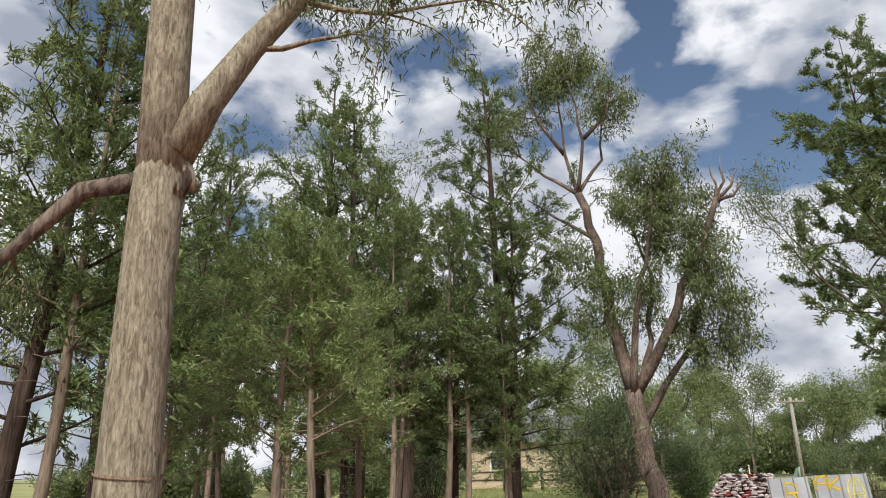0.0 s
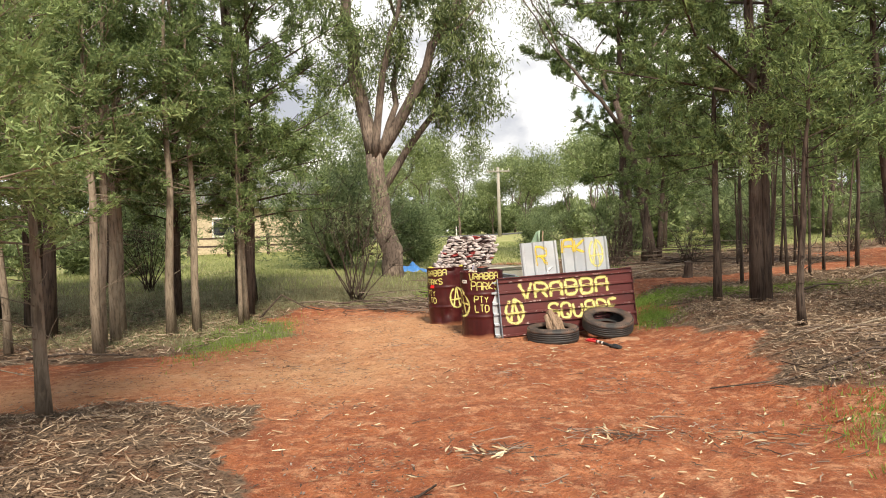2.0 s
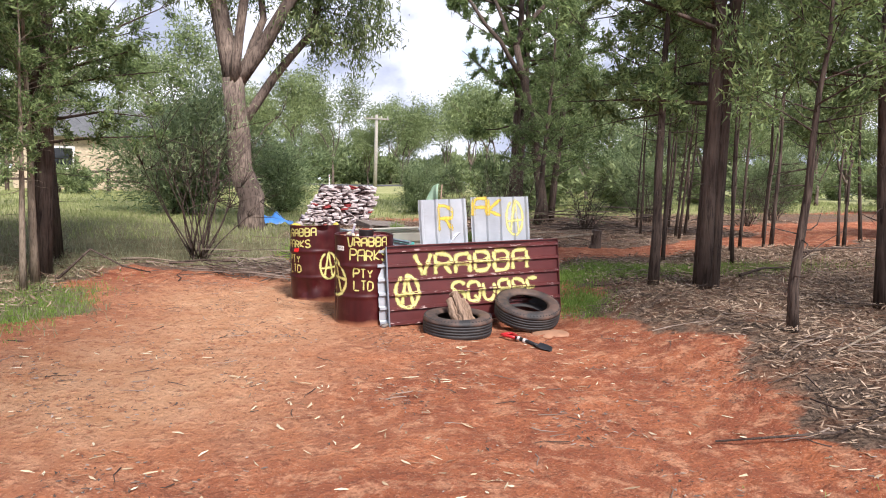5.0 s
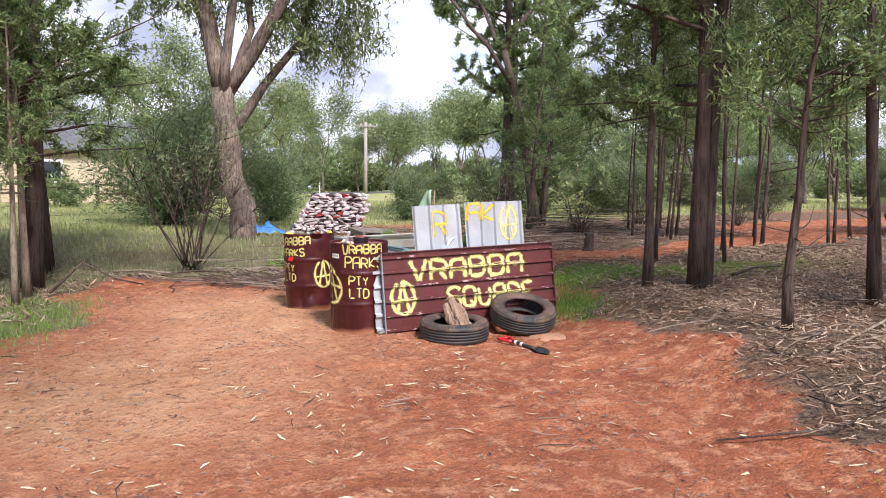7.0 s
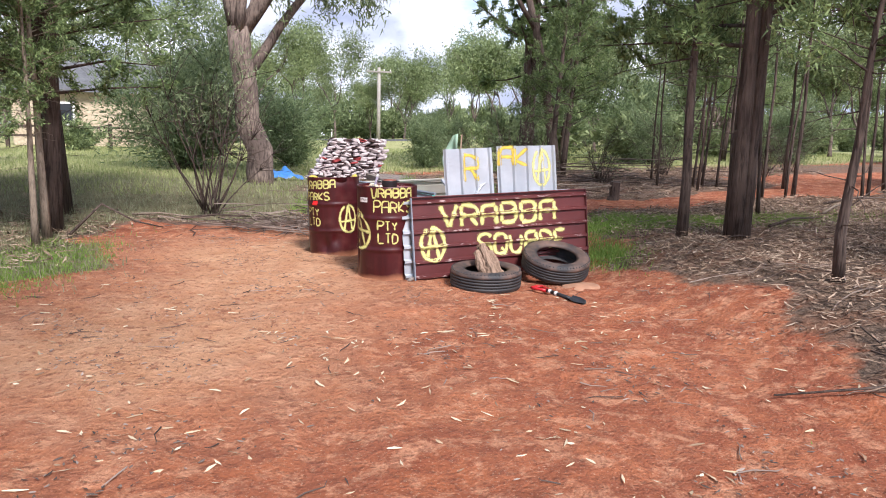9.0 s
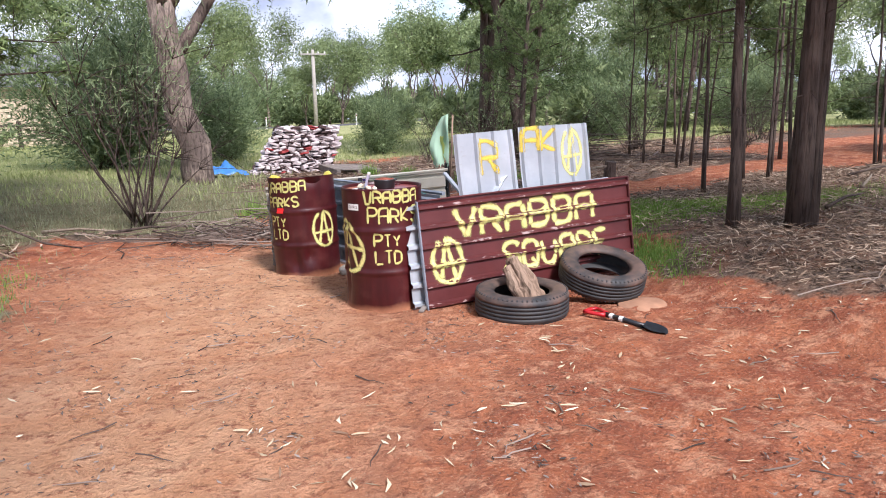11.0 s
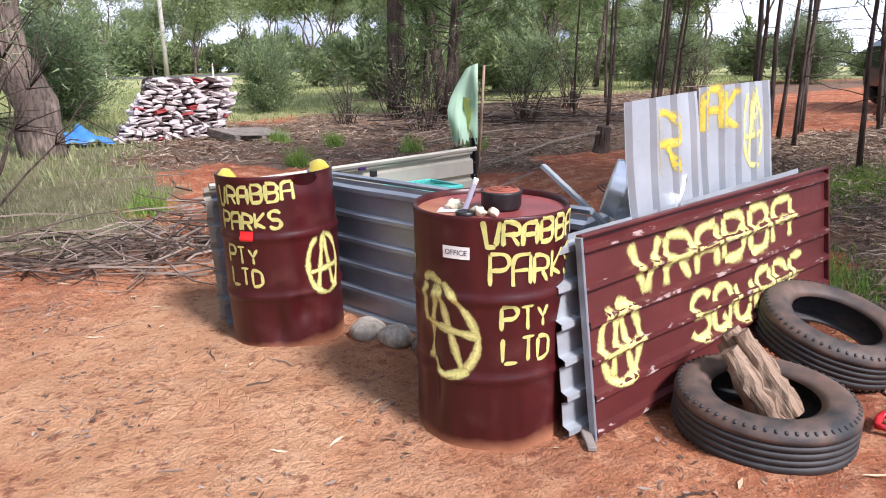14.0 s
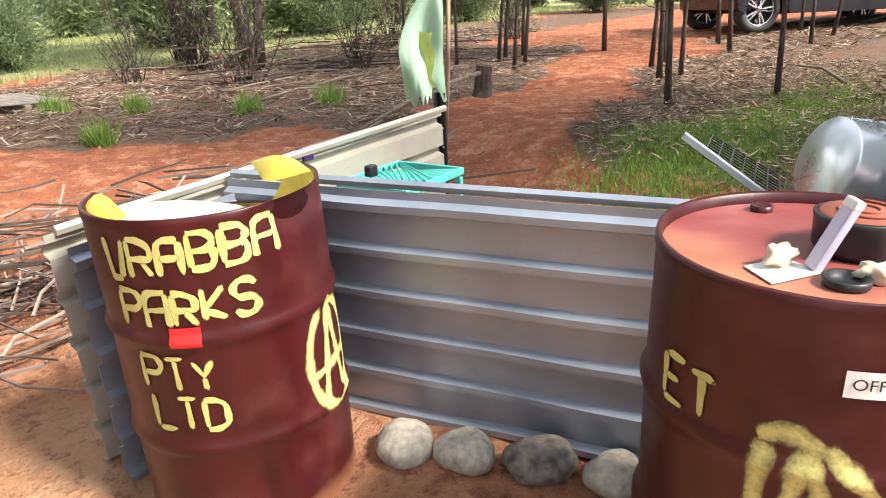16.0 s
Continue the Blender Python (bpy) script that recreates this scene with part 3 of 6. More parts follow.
def gum(name, label, h, r, seed, forks, bark=None, leaf_mat=None, leaf=0.16, width=0.03, clump=0.55, per=130, first=0.3, drop=0.7, levels=3, sway=0.16):
    """A gum tree: a stem that forks again and again, with drooping leaves at the ends of the boughs."""
    rng = np.random.RandomState(seed)
    wood, leaves = Soup(), []

    def grow(p, d, ln, rad, lev):
        pts, d2 = bent(p, d, ln, rng, 5, sway if lev else 0.05, 0.03)
        wood.add(*tube(pts, [rad * (1 - 0.45 * q / 5) * (1.2 if lev == 0 and q == 0 else 1) for q in range(6)], 8 if lev < 2 else 4, 0.1, rng))
        if lev >= 2:
            for _ in range(2 if lev == 2 else 3):
                c = pts[rng.randint(2, 6)] + rng.normal(0, clump * 0.45, 3)
                m = int(per * rng.uniform(0.5, 1.3))
                cs = c + rng.normal(0, 1, (m, 3)) * np.array([clump, clump, clump * 0.75]) * 0.55
                leaves.append(leaf_tris(cs, rng.normal(0, 0.5, (m, 3)), leaf, width, rng, drop, 0.5))
                tw, _ = bent(pts[3], c - pts[3], float(np.linalg.norm(c - pts[3])) + 0.1, rng, 3, 0.15)
                wood.add(*tube(tw, [rad * 0.3, rad * 0.2, rad * 0.14, rad * 0.06], 3))
        if lev < levels:
            k = forks if lev == 0 else rng.randint(2, 4)
            for j in range(k):
                az = 2 * math.pi * (j + rng.uniform(-0.25, 0.25)) / k + lev
                side = np.array([math.cos(az), math.sin(az), 0.0])
                nd = d2 * 1.0 + side * rng.uniform(0.28, 0.62)
                nd /= np.linalg.norm(nd)
                grow(pts[5 if j < 2 else 4], nd, ln * rng.uniform(0.62, 0.92) if lev else (h - ln) * rng.uniform(0.38, 0.5), rad * 0.55 * rng.uniform(0.75, 1.1), lev + 1)

    grow((0, 0, -0.05), (0.02, 0.0, 1), h * first, r, 0)
    return finish_tree(name, wood, leaves, bark or M_BARK_GUM, leaf_mat or M_GUMLEAF, label, "tree")


def shrub(name, label, h, spread_r, seed, leaf_mat, stems=14, per=60, bare=0, leaf=0.13, width=0.03, low=1):
    rng = np.random.RandomState(seed)
    wood, leaves = Soup(), []
    for k in range(stems + bare):
        az, tilt = rng.uniform(0, 6.28), rng.uniform(0.05, 1.0)
        d = np.array([math.cos(az) * tilt * spread_r / h * 1.3, math.sin(az) * tilt * spread_r / h * 1.3, 1.0])
        d /= np.linalg.norm(d)
        ln = h * rng.uniform(0.6, 1.05) * (0.75 if k >= stems else 1)
        pts, d2 = bent((rng.normal(0, 0.08), rng.normal(0, 0.08), -0.03), d, ln, rng, 5, 0.13)
        r0 = 0.007 + 0.003 * h
        wood.add(*tube(pts, [r0 * (1 - 0.85 * q / 5) for q in range(6)], 4))
        for j in range(7):
            a = rng.randint(low, 5)
            sp, sd = bent(pts[a], d2 + rng.normal(0, 0.7, 3), ln * rng.uniform(0.15, 0.4), rng, 3, 0.2)
            wood.add(*tube(sp, [r0 * 0.45, r0 * 0.35, r0 * 0.25, r0 * 0.1], 3))
            if k < stems:
                m = int(per * rng.uniform(0.6, 1.3))
                t = rng.uniform(0.1, 1.2, (m, 1))
                c = sp[0] + (sp[3] - sp[0]) * t + rng.normal(0, 0.05 + 0.07 * h / 2, (m, 3))
                leaves.append(leaf_tris(c, np.tile(sd, (m, 1)), leaf, width, rng, -0.1, 0.6))
    return finish_tree(name, wood, leaves if leaves else [np.zeros((3, 3))], M_BARK_DARK, leaf_mat, label, "shrub")


def place(ob, x, y, turn=0.0, scale=1.0, sink=0.0, copy=True):
    m = pose(x, y, gz(x, y) - sink, 2.2 * math.sin(x * 91), 2.2 * math.sin(y * 57), turn) @ Matrix.Scale(scale, 4)
    if copy:
        return copy_thing(ob, m)
    ob.matrix_world = m
    return ob


# the pale gum beside the start of the walk
def foreground_gum():
    rng = np.random.RandomState(3)
    wood, leaves = Soup(), []
    stem = [(0.12, 0.06, -0.1), (0.11, 0.06, 0.8), (0.11, 0.06, 1.6), (0.12, 0.07, 2.5), (0.14, 0.08, 3.3), (0.15, 0.09, 3.7)]
    wood.add(*tube(stem, [0.23, 0.20, 0.185, 0.175, 0.175, 0.10], 16, 0.04, rng))
    up = [(0.145, 0.085, 3.15), (0.12, 0.08, 4.2), (0.13, 0.08, 5.0), (0.12, 0.08, 6.0), (0.2, 0.0, 7.2)]
    wood.add(*tube(up, [0.165, 0.16, 0.15, 0.135, 0.10], 14, 0.05, rng))
    arm = [(0.2, 0.12, 3.5), (0.36, 0.26, 3.95), (0.56, 0.46, 4.45), (0.82, 0.68, 4.95), (1.15, 0.98, 5.45), (1.6, 1.4, 5.95)]
    wood.add(*tube(arm, [0.15, 0.12, 0.105, 0.095, 0.085, 0.06], 10, 0.06, rng))
    low = [(0.1, 0.05, 3.3), (-0.25, -0.2, 3.2), (-0.6, -0.42, 2.75), (-1.0, -0.7, 2.2)]
    low_limb = tube(low, [0.075, 0.06, 0.042, 0.02], 8, 0.12, rng)
    stub = [(0.22, 0.14, 3.5), (0.29, 0.2, 3.3), (0.33, 0.24, 3.25)]
    wood.add(*tube(stub, [0.08, 0.06, 0.045], 8, 0.1, rng))
    ends = [(arm[3], (1, 0.5, 0.5)), (arm[4], (0.8, 0.9, 0.3)), (arm[5], (0.7, 0.9, 0.3)), (arm[4], (0.3, 0.3, 1.0)), (arm[3], (0.6, 0.9, 0.0)),
            (up[3], (0.6, -0.3, 0.8)), (up[2], (-0.7, 0.5, 0.5)), (up[3], (-0.5, 0.8, 0.6)), (up[4], (0.4, 0.4, 1.0)), (up[2], (0.5, 0.8, 0.2)),
            (low[3], (-0.6, -0.3, 0.2)), (low[2], (-0.5, 0.5, 0.5)), (arm[2], (0.9, 0.4, 0.2)), (up[2], (0.9, 0.9, 0.1))]
    for p, d in ends:
        pts, d2 = bent(p, d, rng.uniform(1.0, 1.9), rng, 5, 0.2)
        wood.add(*tube(pts, [0.03, 0.024, 0.019, 0.014, 0.009, 0.005], 5))
        for _ in range(5):
            tw, td = bent(pts[rng.randint(2, 6)], d2 + rng.normal(0, 0.6, 3), rng.uniform(0.4, 0.9), rng, 4, 0.25, -0.08)
            wood.add(*tube(tw, [0.012, 0.01, 0.008, 0.006, 0.003], 3))
            for q in tw[1:]:
                m = rng.randint(34, 66)
                leaves.append(leaf_tris(q + rng.normal(0, 0.10, (m, 3)), rng.normal(0, 0.4, (m, 3)), 0.09, 0.015, rng, 0.9, 0.35))
    ob = finish_tree("gum_tree", wood, leaves, M_BARK_GUM, M_GUMLEAF, "pale smooth-barked gum with a forked trunk", "tree")
    mesh_ob("dead_limb", *low_limb, M_BARK_OLD, ob, "dark drooping limb", True)
    # dark piece along the furrow of the fork
    mesh_ob("fork_scar", *tube([(0.245, 0.145, 3.12), (0.275, 0.165, 3.3), (0.27, 0.17, 3.52)], [0.03, 0.06, 0.025], 9, 0.5, rng), M_BARK_DARK, ob, "dark torn bark in the fork")
    # scars where bark was cut away
    for z, s in ((1.35, 1), (0.95, -1)):
        vs, fs = tube([(0.11, 0.06, z - 0.008), (0.112, 0.06, z + 0.008)], [0.203, 0.202], 16)
        mesh_ob("bark_scar", vs, fs[:-2], M_TIMBER, ob, "pale cut ring in the bark")
    place(ob, -1.37, 3.48, 0, copy=False)


foreground_gum()

# the old many-stemmed gum behind the yard
def old_gum():
    rng = np.random.RandomState(11)
    wood, leaves = Soup(), []

    def limb(pts, r0, r1, sides=9):
        """A crooked tapering stem through a few bends."""
        pts = [np.array(p, float) for p in pts]
        fine = []
        for a, b in zip(pts, pts[1:]):
            n = max(2, int(np.linalg.norm(b - a) / 0.45))
            fine += [a + (b - a) * q / n + (rng.normal(0, 0.035, 3) if fine else 0) for q in range(n)]
        fine.append(pts[-1])
        m = len(fine) - 1
        wood.add(*tube(fine, [r0 + (r1 - r0) * (q / m) ** 0.8 for q in range(m + 1)], sides, 0.14, rng))
        return fine
    nodes = []
    nodes += limb(((0.12, 0, -0.15), (0.02, 0, 0.7), (-0.2, 0, 1.9), (-0.38, 0, 3.1)), 0.29, 0.21, 14)[4:]
    nodes += limb(((-0.36, 0, 3.0), (-0.85, 0.1, 5.0), (-1.15, 0.1, 7.3), (-1.6, 0.0, 8.8)), 0.20, 0.115)
    nodes += limb(((-0.34, 0.05, 3.0), (0.5, 0.0, 4.3), (1.1, -0.1, 5.8), (1.75, -0.2, 7.0), (2.15, -0.2, 8.1)), 0.17, 0.075)
    nodes += limb(((-0.36, -0.1, 3.0), (-0.15, -0.3, 5.0), (0.35, -0.4, 7.0), (0.5, -0.3, 8.6)), 0.12, 0.03)
    nodes += limb(((-0.3, 0.2, 2.9), (0.1, 0.4, 4.4), (0.2, 0.7, 6.4), (-0.3, 0.8, 8.0)), 0.11, 0.03)
    nodes += limb(((-0.2, 0.1, 2.2), (0.4, 0.4, 3.2), (1.1, 0.4, 4.2), (1.6, 0.3, 5.6)), 0.12, 0.05)
    # bare limbs of the thin upper crown
    crown = [((-1.6, 0, 8.8), (-2.0, 0.2, 10.2), (-2.2, 0.3, 12.6)), ((-1.6, 0, 8.8), (-1.3, -0.3, 10.4), (-1.7, -0.4, 12.4)), ((-1.6, 0, 8.8), (-2.7, 0.3, 9.7), (-3.9, 0.4, 10.8)),
             ((-1.3, -0.3, 10.4), (-0.7, -0.2, 11.0), (-0.5, -0.1, 11.9)), ((-2.0, 0.2, 10.2), (-2.8, -0.2, 11.4), (-3.0, -0.2, 12.6)), ((-1.2, 0.1, 7.4), (-2.3, 0.1, 8.2), (-3.2, 0.2, 8.9)),
             ((-1.6, 0, 8.8), (-1.0, 0.5, 10.0), (-0.9, 0.6, 11.6))]
    for k, c in enumerate(crown):
        nodes += limb(c, 0.075, 0.018, 6)
    # dead fork on the right
    for tip in ((2.35, -0.2, 9.3), (2.75, -0.1, 8.9), (2.05, -0.3, 9.0), (2.9, -0.3, 8.5)):
        limb(((2.12, -0.2, 8.0), ((2.12 + tip[0]) / 2 + 0.08, -0.22, (8.0 + tip[2]) / 2 - 0.1), tip), 0.07, 0.012, 6)
    limb(((1.15, -0.1, 5.9), (1.9, -0.4, 6.2), (2.5, -0.5, 6.9)), 0.05, 0.01, 5)
    nodes = np.array(nodes)
    # leafy clumps: centre x, z, spread, number of sprays
    for cx, cz, sp, count in ((-2.1, 13.2, 0.85, 20), (-2.9, 12.6, 0.6, 11), (-1.5, 12.9, 0.6, 11), (-0.6, 11.8, 0.6, 13), (-4.0, 10.9, 0.55, 11), (-3.2, 11.6, 0.5, 6), (-1.0, 11.3, 0.4, 5),
                              (0.5, 8.9, 0.75, 24), (0.0, 8.0, 0.65, 15), (1.0, 8.1, 0.7, 17), (1.5, 7.2, 0.65, 13), (0.6, 7.0, 0.6, 11), (1.6, 6.2, 0.6, 14), (1.9, 5.2, 0.55, 12), (-0.9, 6.0, 0.55, 9), (-1.5, 6.9, 0.5, 7),
                              (-0.6, 5.0, 0.5, 8), (0.9, 5.2, 0.55, 9), (-1.5, 4.9, 0.4, 5), (1.3, 4.3, 0.5, 8), (0.1, 5.8, 0.5, 7), (2.1, 4.3, 0.5, 8)):
        for _ in range(count):
            c = np.array([cx, 0.1, cz]) + rng.normal(0, sp * 0.62, 3) * np.array([1, 1.15, 0.8])
            near = nodes[np.argmin(np.linalg.norm(nodes - c, axis=1) + rng.uniform(0, 0.5, len(nodes)))]
            mid = (near + c) / 2 + rng.normal(0, 0.12, 3)
            wood.add(*tube([near, mid, c], [0.020, 0.013, 0.004], 4))
            for _ in range(3):
                e = c + rng.normal(0, 0.20, 3)
                m = rng.randint(48, 90)
                cs = e + rng.normal(0, 1, (m, 3)) * np.array([0.13, 0.13, 0.16])
                leaves.append(leaf_tris(cs, rng.normal(0, 0.4, (m, 3)), 0.15, 0.036, rng, 0.8, 0.4))
    ob = finish_tree("old_gum_tree", wood, leaves, M_BARK_OLD, M_GUMLEAF, "old multi-stemmed gum with peeling bark and dead limbs", "tree")
    place(ob, -0.2, 19.2, 0, 1.0, copy=False)


old_gum()

# model trees, then copies of each
PINE_L = "tall dark cypress pine with feathery foliage"
THIN_L = "slender cypress pine with a bare dark stem"
YOUNG_L = "young cypress pine with light feathery foliage"
pine_a = cypress("cypress_pine", PINE_L, 8.4, 0.145, 1.9, 1.75, 21, density=0.85, tuft=0.75)
pine_b = cypress("cypress_pine", PINE_L, 7.6, 0.11, 1.5, 1.45, 22, density=0.85, tuft=0.75)
pine_c = cypress("cypress_pine", PINE_L, 6.6, 0.075, 2.3, 0.95, 23, M_BARK_SAP, density=0.7, tuft=0.75, dead=16, limbs=30)
pine_d = cypress("cypress_pine", "slim dark-stemmed cypress pine", 6.2, 0.062, 1.9, 1.05, 28, density=0.85, dead=14)
thin_a = cypress("thin_cypress_pine", THIN_L, 5.6, 0.030, 2.8, 0.8, 24, density=0.65, dead=10, limbs=16, tuft=0.8)
thin_b = cypress("thin_cypress_pine", THIN_L, 5.0, 0.026, 2.4, 0.7, 25, density=0.65, dead=9, limbs=14, tuft=0.8)
young_a = cypress("young_cypress_pine", YOUNG_L, 3.3, 0.062, 1.35, 0.72, 26, M_BARK_SAP, M_YOUNG, 0.055, 0.013, 1.6, 16, limbs=30, tuft=0.62)
young_b = cypress("young_cypress_pine", YOUNG_L, 3.1, 0.056, 1.25, 0.68, 27, M_BARK_SAP, M_YOUNG, 0.055, 0.013, 1.6, 14, limbs=27, tuft=0.62)

place(young_a, -1.23, 5.48, 30, 1.0, copy=False)
place(young_b, -1.44, 5.17, 150, 1.12, copy=False)
place(young_b, -1.81, 7.22, 250, 0.95)
place(young_a, -3.6, 6.6, 200, 0.9)
place(young_b, -3.0, 5.4, 10, 0.85)

place(pine_a, -5.6, 13.3, 0, 1.24, copy=False)
place(pine_b, -4.61, 11.95, 40, 1.0, copy=False)
place(pine_c, -2.99, 10.3, 70, 0.9, copy=False)
for x, y, s in ((-3.23, 10.85, 1.0), (-3.35, 11.46, 1.08), (-2.76, 11.95, 1.1), (-2.52, 12.35, 1.0), (-2.08, 13.4, 0.8), (-2.0, 12.85, 0.62),
                (-5.84, 11.3, 1.1), (-5.45, 11.04, 1.0), (-3.68, 12.3, 1.12), (-7.2, 10.9, 1.0), (-6.6, 12.2, 1.2), (-4.2, 10.4, 0.8), (-8.2, 12.4, 1.1), (-3.0, 4.2, 1.0)):
    place(pine_c, x, y, x * 97, s)
for x, y, s in ((-2.68, 15.4, 1.08), (-2.25, 14.0, 0.72), (-7.0, 14.2, 1.1), (-9.5, 13.6, 1.0)):
    place(pine_a, x, y, x * 131, s)
for x, y, s in ((-3.6, 14.2, 0.95), (-3.7, 4.3, 1.0), (-8.2, 10.6, 1.0), (-10.5, 11.2, 1.1)):
    place(pine_b, x, y, x * 71, s)

# right side
big = cypress("cypress_pine", "broad cypress pine with a twin dark trunk", 9.4, 0.14, 2.15, 3.0, 31, density=1.1, twin=True, limbs=50, tuft=0.62, dead=14)
place(big, 5.62, 11.2, 15, copy=False)
tall = cypress("cypress_pine", "very tall dark cypress pine behind the yard", 15.5, 0.2, 3.2, 2.8, 35, leaf=0.13, width=0.04, density=0.9, twin=True, limbs=84, shape=0.55, tuft=0.8)
place(tall, 7.1, 24.6, 0, copy=False)
place(pine_d, 5.15, 11.5, 12, 0.95, copy=False)
place(pine_d, 6.62, 9.85, 120, 1.1)
sap = cypress("young_cypress_pine", "young cypress pine with a thin straight stem", 3.3, 0.045, 1.5, 0.75, 29, M_BARK_DARK, M_PINE, 0.07, 0.016, 1.1, 12, limbs=24)
place(sap, 5.08, 9.01, 200, 1.0, copy=False)
place(pine_a, 7.9, 8.2, 60, 0.85)
for x, y, s in ((6.42, 13.75, 1.0), (7.52, 14.43, 1.05), (8.52, 15.08, 1.0), (9.31, 15.35, 1.2), (8.72, 17.7, 0.95), (8.97, 17.78, 1.0), (10.11, 16.75, 1.2),
                (11.19, 15.45, 1.1), (10.44, 14.95, 1.0), (12.45, 14.24, 0.95), (7.11, 13.06, 0.9), (9.7, 19.9, 1.1), (11.5, 22.2, 1.1)):
    place(thin_a, x, y, x * 83, s, copy=not (x == 6.42))
for x, y, s in ((7.9, 14.38, 1.0), (8.05, 16.85, 1.0), (8.4, 16.95, 1.1), (9.05, 15.2, 0.95), (11.35, 14.19, 1.05), (10.64, 14.33, 1.0), (8.03, 17.9, 1.0),
                (8.93, 20.0, 1.0), (9.22, 17.64, 1.0), (10.24, 14.85, 1.0), (13.0, 14.9, 1.0), (14.2, 13.0, 1.2)):
    place(thin_b, x, y, x * 61, s, copy=not (x == 7.9))
for x, y, s in ((6.8, 21.3, 0.8), (7.6, 22.6, 0.85), (9.2, 27.4, 1.0), (15.0, 27.0, 0.9)):
    place(pine_b, x, y, x * 53, s)

# gum beside the tall cypress
slim = gum("slim_gum_tree", "slender gum with an open crown", 12.0, 0.16, 41, 3, bark=M_BARK_DARK, leaf=0.17, width=0.034, clump=0.7, per=120, first=0.42)
slim.matrix_world = pose(7.4, 22.6, gz(7.4, 22.6) - 0.1, 0, -7, 0)
place(slim, -7.5, 19.5, 130, 0.95)
place(slim, -5.8, 5.2, 77, 0.78)

# shrubs
wattle = shrub("wattle_shrub", "feathery wattle shrub with bare lower branches", 3.3, 2.1, 51, M_SHRUB, 5, 70, 16, leaf=0.085, width=0.012, low=3)
place(wattle, -0.48, 15.25, 0, 0.95, copy=False)
place(wattle, -5.6, 17.6, 120, 0.9)
round_bush = shrub("round_bush", "rounded grey-green bush in the grass", 1.6, 1.1, 52, M_SHRUB, 18, 190, 0, leaf=0.085, width=0.017)
place(round_bush, 4.5, 26.6, 0, 1.2, copy=False)
for x, y, s in ((-2.5, 24.0, 1.9), (0.2, 26.5, 1.3), (9.8, 30.0, 1.5), (13.5, 31.0, 1.8), (-9.0, 24.5, 1.8), (12.0, 26.5, 1.0), (16.0, 25.0, 1.1), (19.5, 23.0, 1.1), (22.0, 19.5, 1.3), (24.5, 15.0, 1.3)):
    place(round_bush, x, y, x * 37, s)
scrub = shrub("leafless_scrub", "tangled scrub with thin leaves", 2.0, 1.4, 53, M_SHRUB, 5, 14, 15, leaf=0.09, width=0.018)
place(scrub, 5.6, 19.6, 0, 1.0, copy=False)
for x, y, s in ((7.4, 19.4, 0.9), (6.4, 22.6, 1.2), (4.9, 21.8, 0.8), (9.9, 21.5, 1.0), (11.8, 19.9, 0.8), (13.6, 21.5, 0.9)):
    place(scrub, x, y, x * 57, s)

# far trees
far_a = gum("distant_gum_tree", "distant gum with a rounded crown", 10.0, 0.16, 61, 3, M_BARK_OLD, M_FAR, 0.27, 0.10, 0.95, 135, 0.26, 0.3, 3)
far_b = gum("distant_gum_tree", "distant gum with a rounded crown", 8.5, 0.14, 62, 4, M_BARK_OLD, M_FAR, 0.27, 0.10, 0.95, 125, 0.20, 0.3, 3)
place(far_a, 2.0, 78, 0, 1.0, copy=False)
place(far_b, 8.8, 74, 0, 0.95, copy=False)
rng0 = np.random.RandomState(77)
for k in range(40):
    x = -52 + k * 3.2 + rng0.uniform(-1.2, 1.2)
    place(far_a if k % 2 else far_b, x, rng0.uniform(76, 96), rng0.uniform(0, 360), rng0.uniform(0.8, 1.15) * (0.85 if -4 < x < 16 else 1.1))
for x, y, s in ((15, 42, 0.9), (21, 38, 0.9), (26, 46, 1.0), (13, 52, 0.9), (19, 55, 1.0), (33, 36, 1.0), (-14, 44, 0.95), (-20, 38, 1.0), (-9, 52, 1.0), (30, 24, 0.9), (40, 30, 1.0),
                (-18, 24, 0.95), (-26, 30, 1.0), (-16, 16, 0.9), (13.8, 36, 0.7), (17, 33, 0.65), (23, 30, 0.7), (20, 28, 0.6), (25, 24, 0.65), (27, 19, 0.65), (29, 13, 0.7), (-3.5, 50, 0.8), (-1.0, 58, 0.8)):
    place(far_b if x > 0 else far_a, x, y, x * 41, s)
thicket = shrub("distant_thicket", "distant rounded thicket of bushes", 3.0, 3.2, 63, M_FAR, 10, 52, 0, 0.30, 0.11)
place(thicket, 12.0, 84, 0, 1.0, copy=False)
for k in range(64):
    x = -60 + k * 2.25 + rng0.uniform(-0.8, 0.8)
    place(thicket, x, rng0.uniform(80, 100), rng0.uniform(0, 360), rng0.uniform(1.3, 2.2))
for k in range(33):
    x = 9 + (k % 11) * 3.3 + rng0.uniform(-1, 1)
    place(thicket, x, 29 + (k // 11) * 9 + rng0.uniform(-3, 3), rng0.uniform(0, 360), rng0.uniform(0.5, 0.95))
for k in range(16):
    place(thicket, -9 - (k % 8) * 2.6, 24 + (k // 8) * 10 + rng0.uniform(-3, 3), rng0.uniform(0, 360), rng0.uniform(0.5, 0.9))

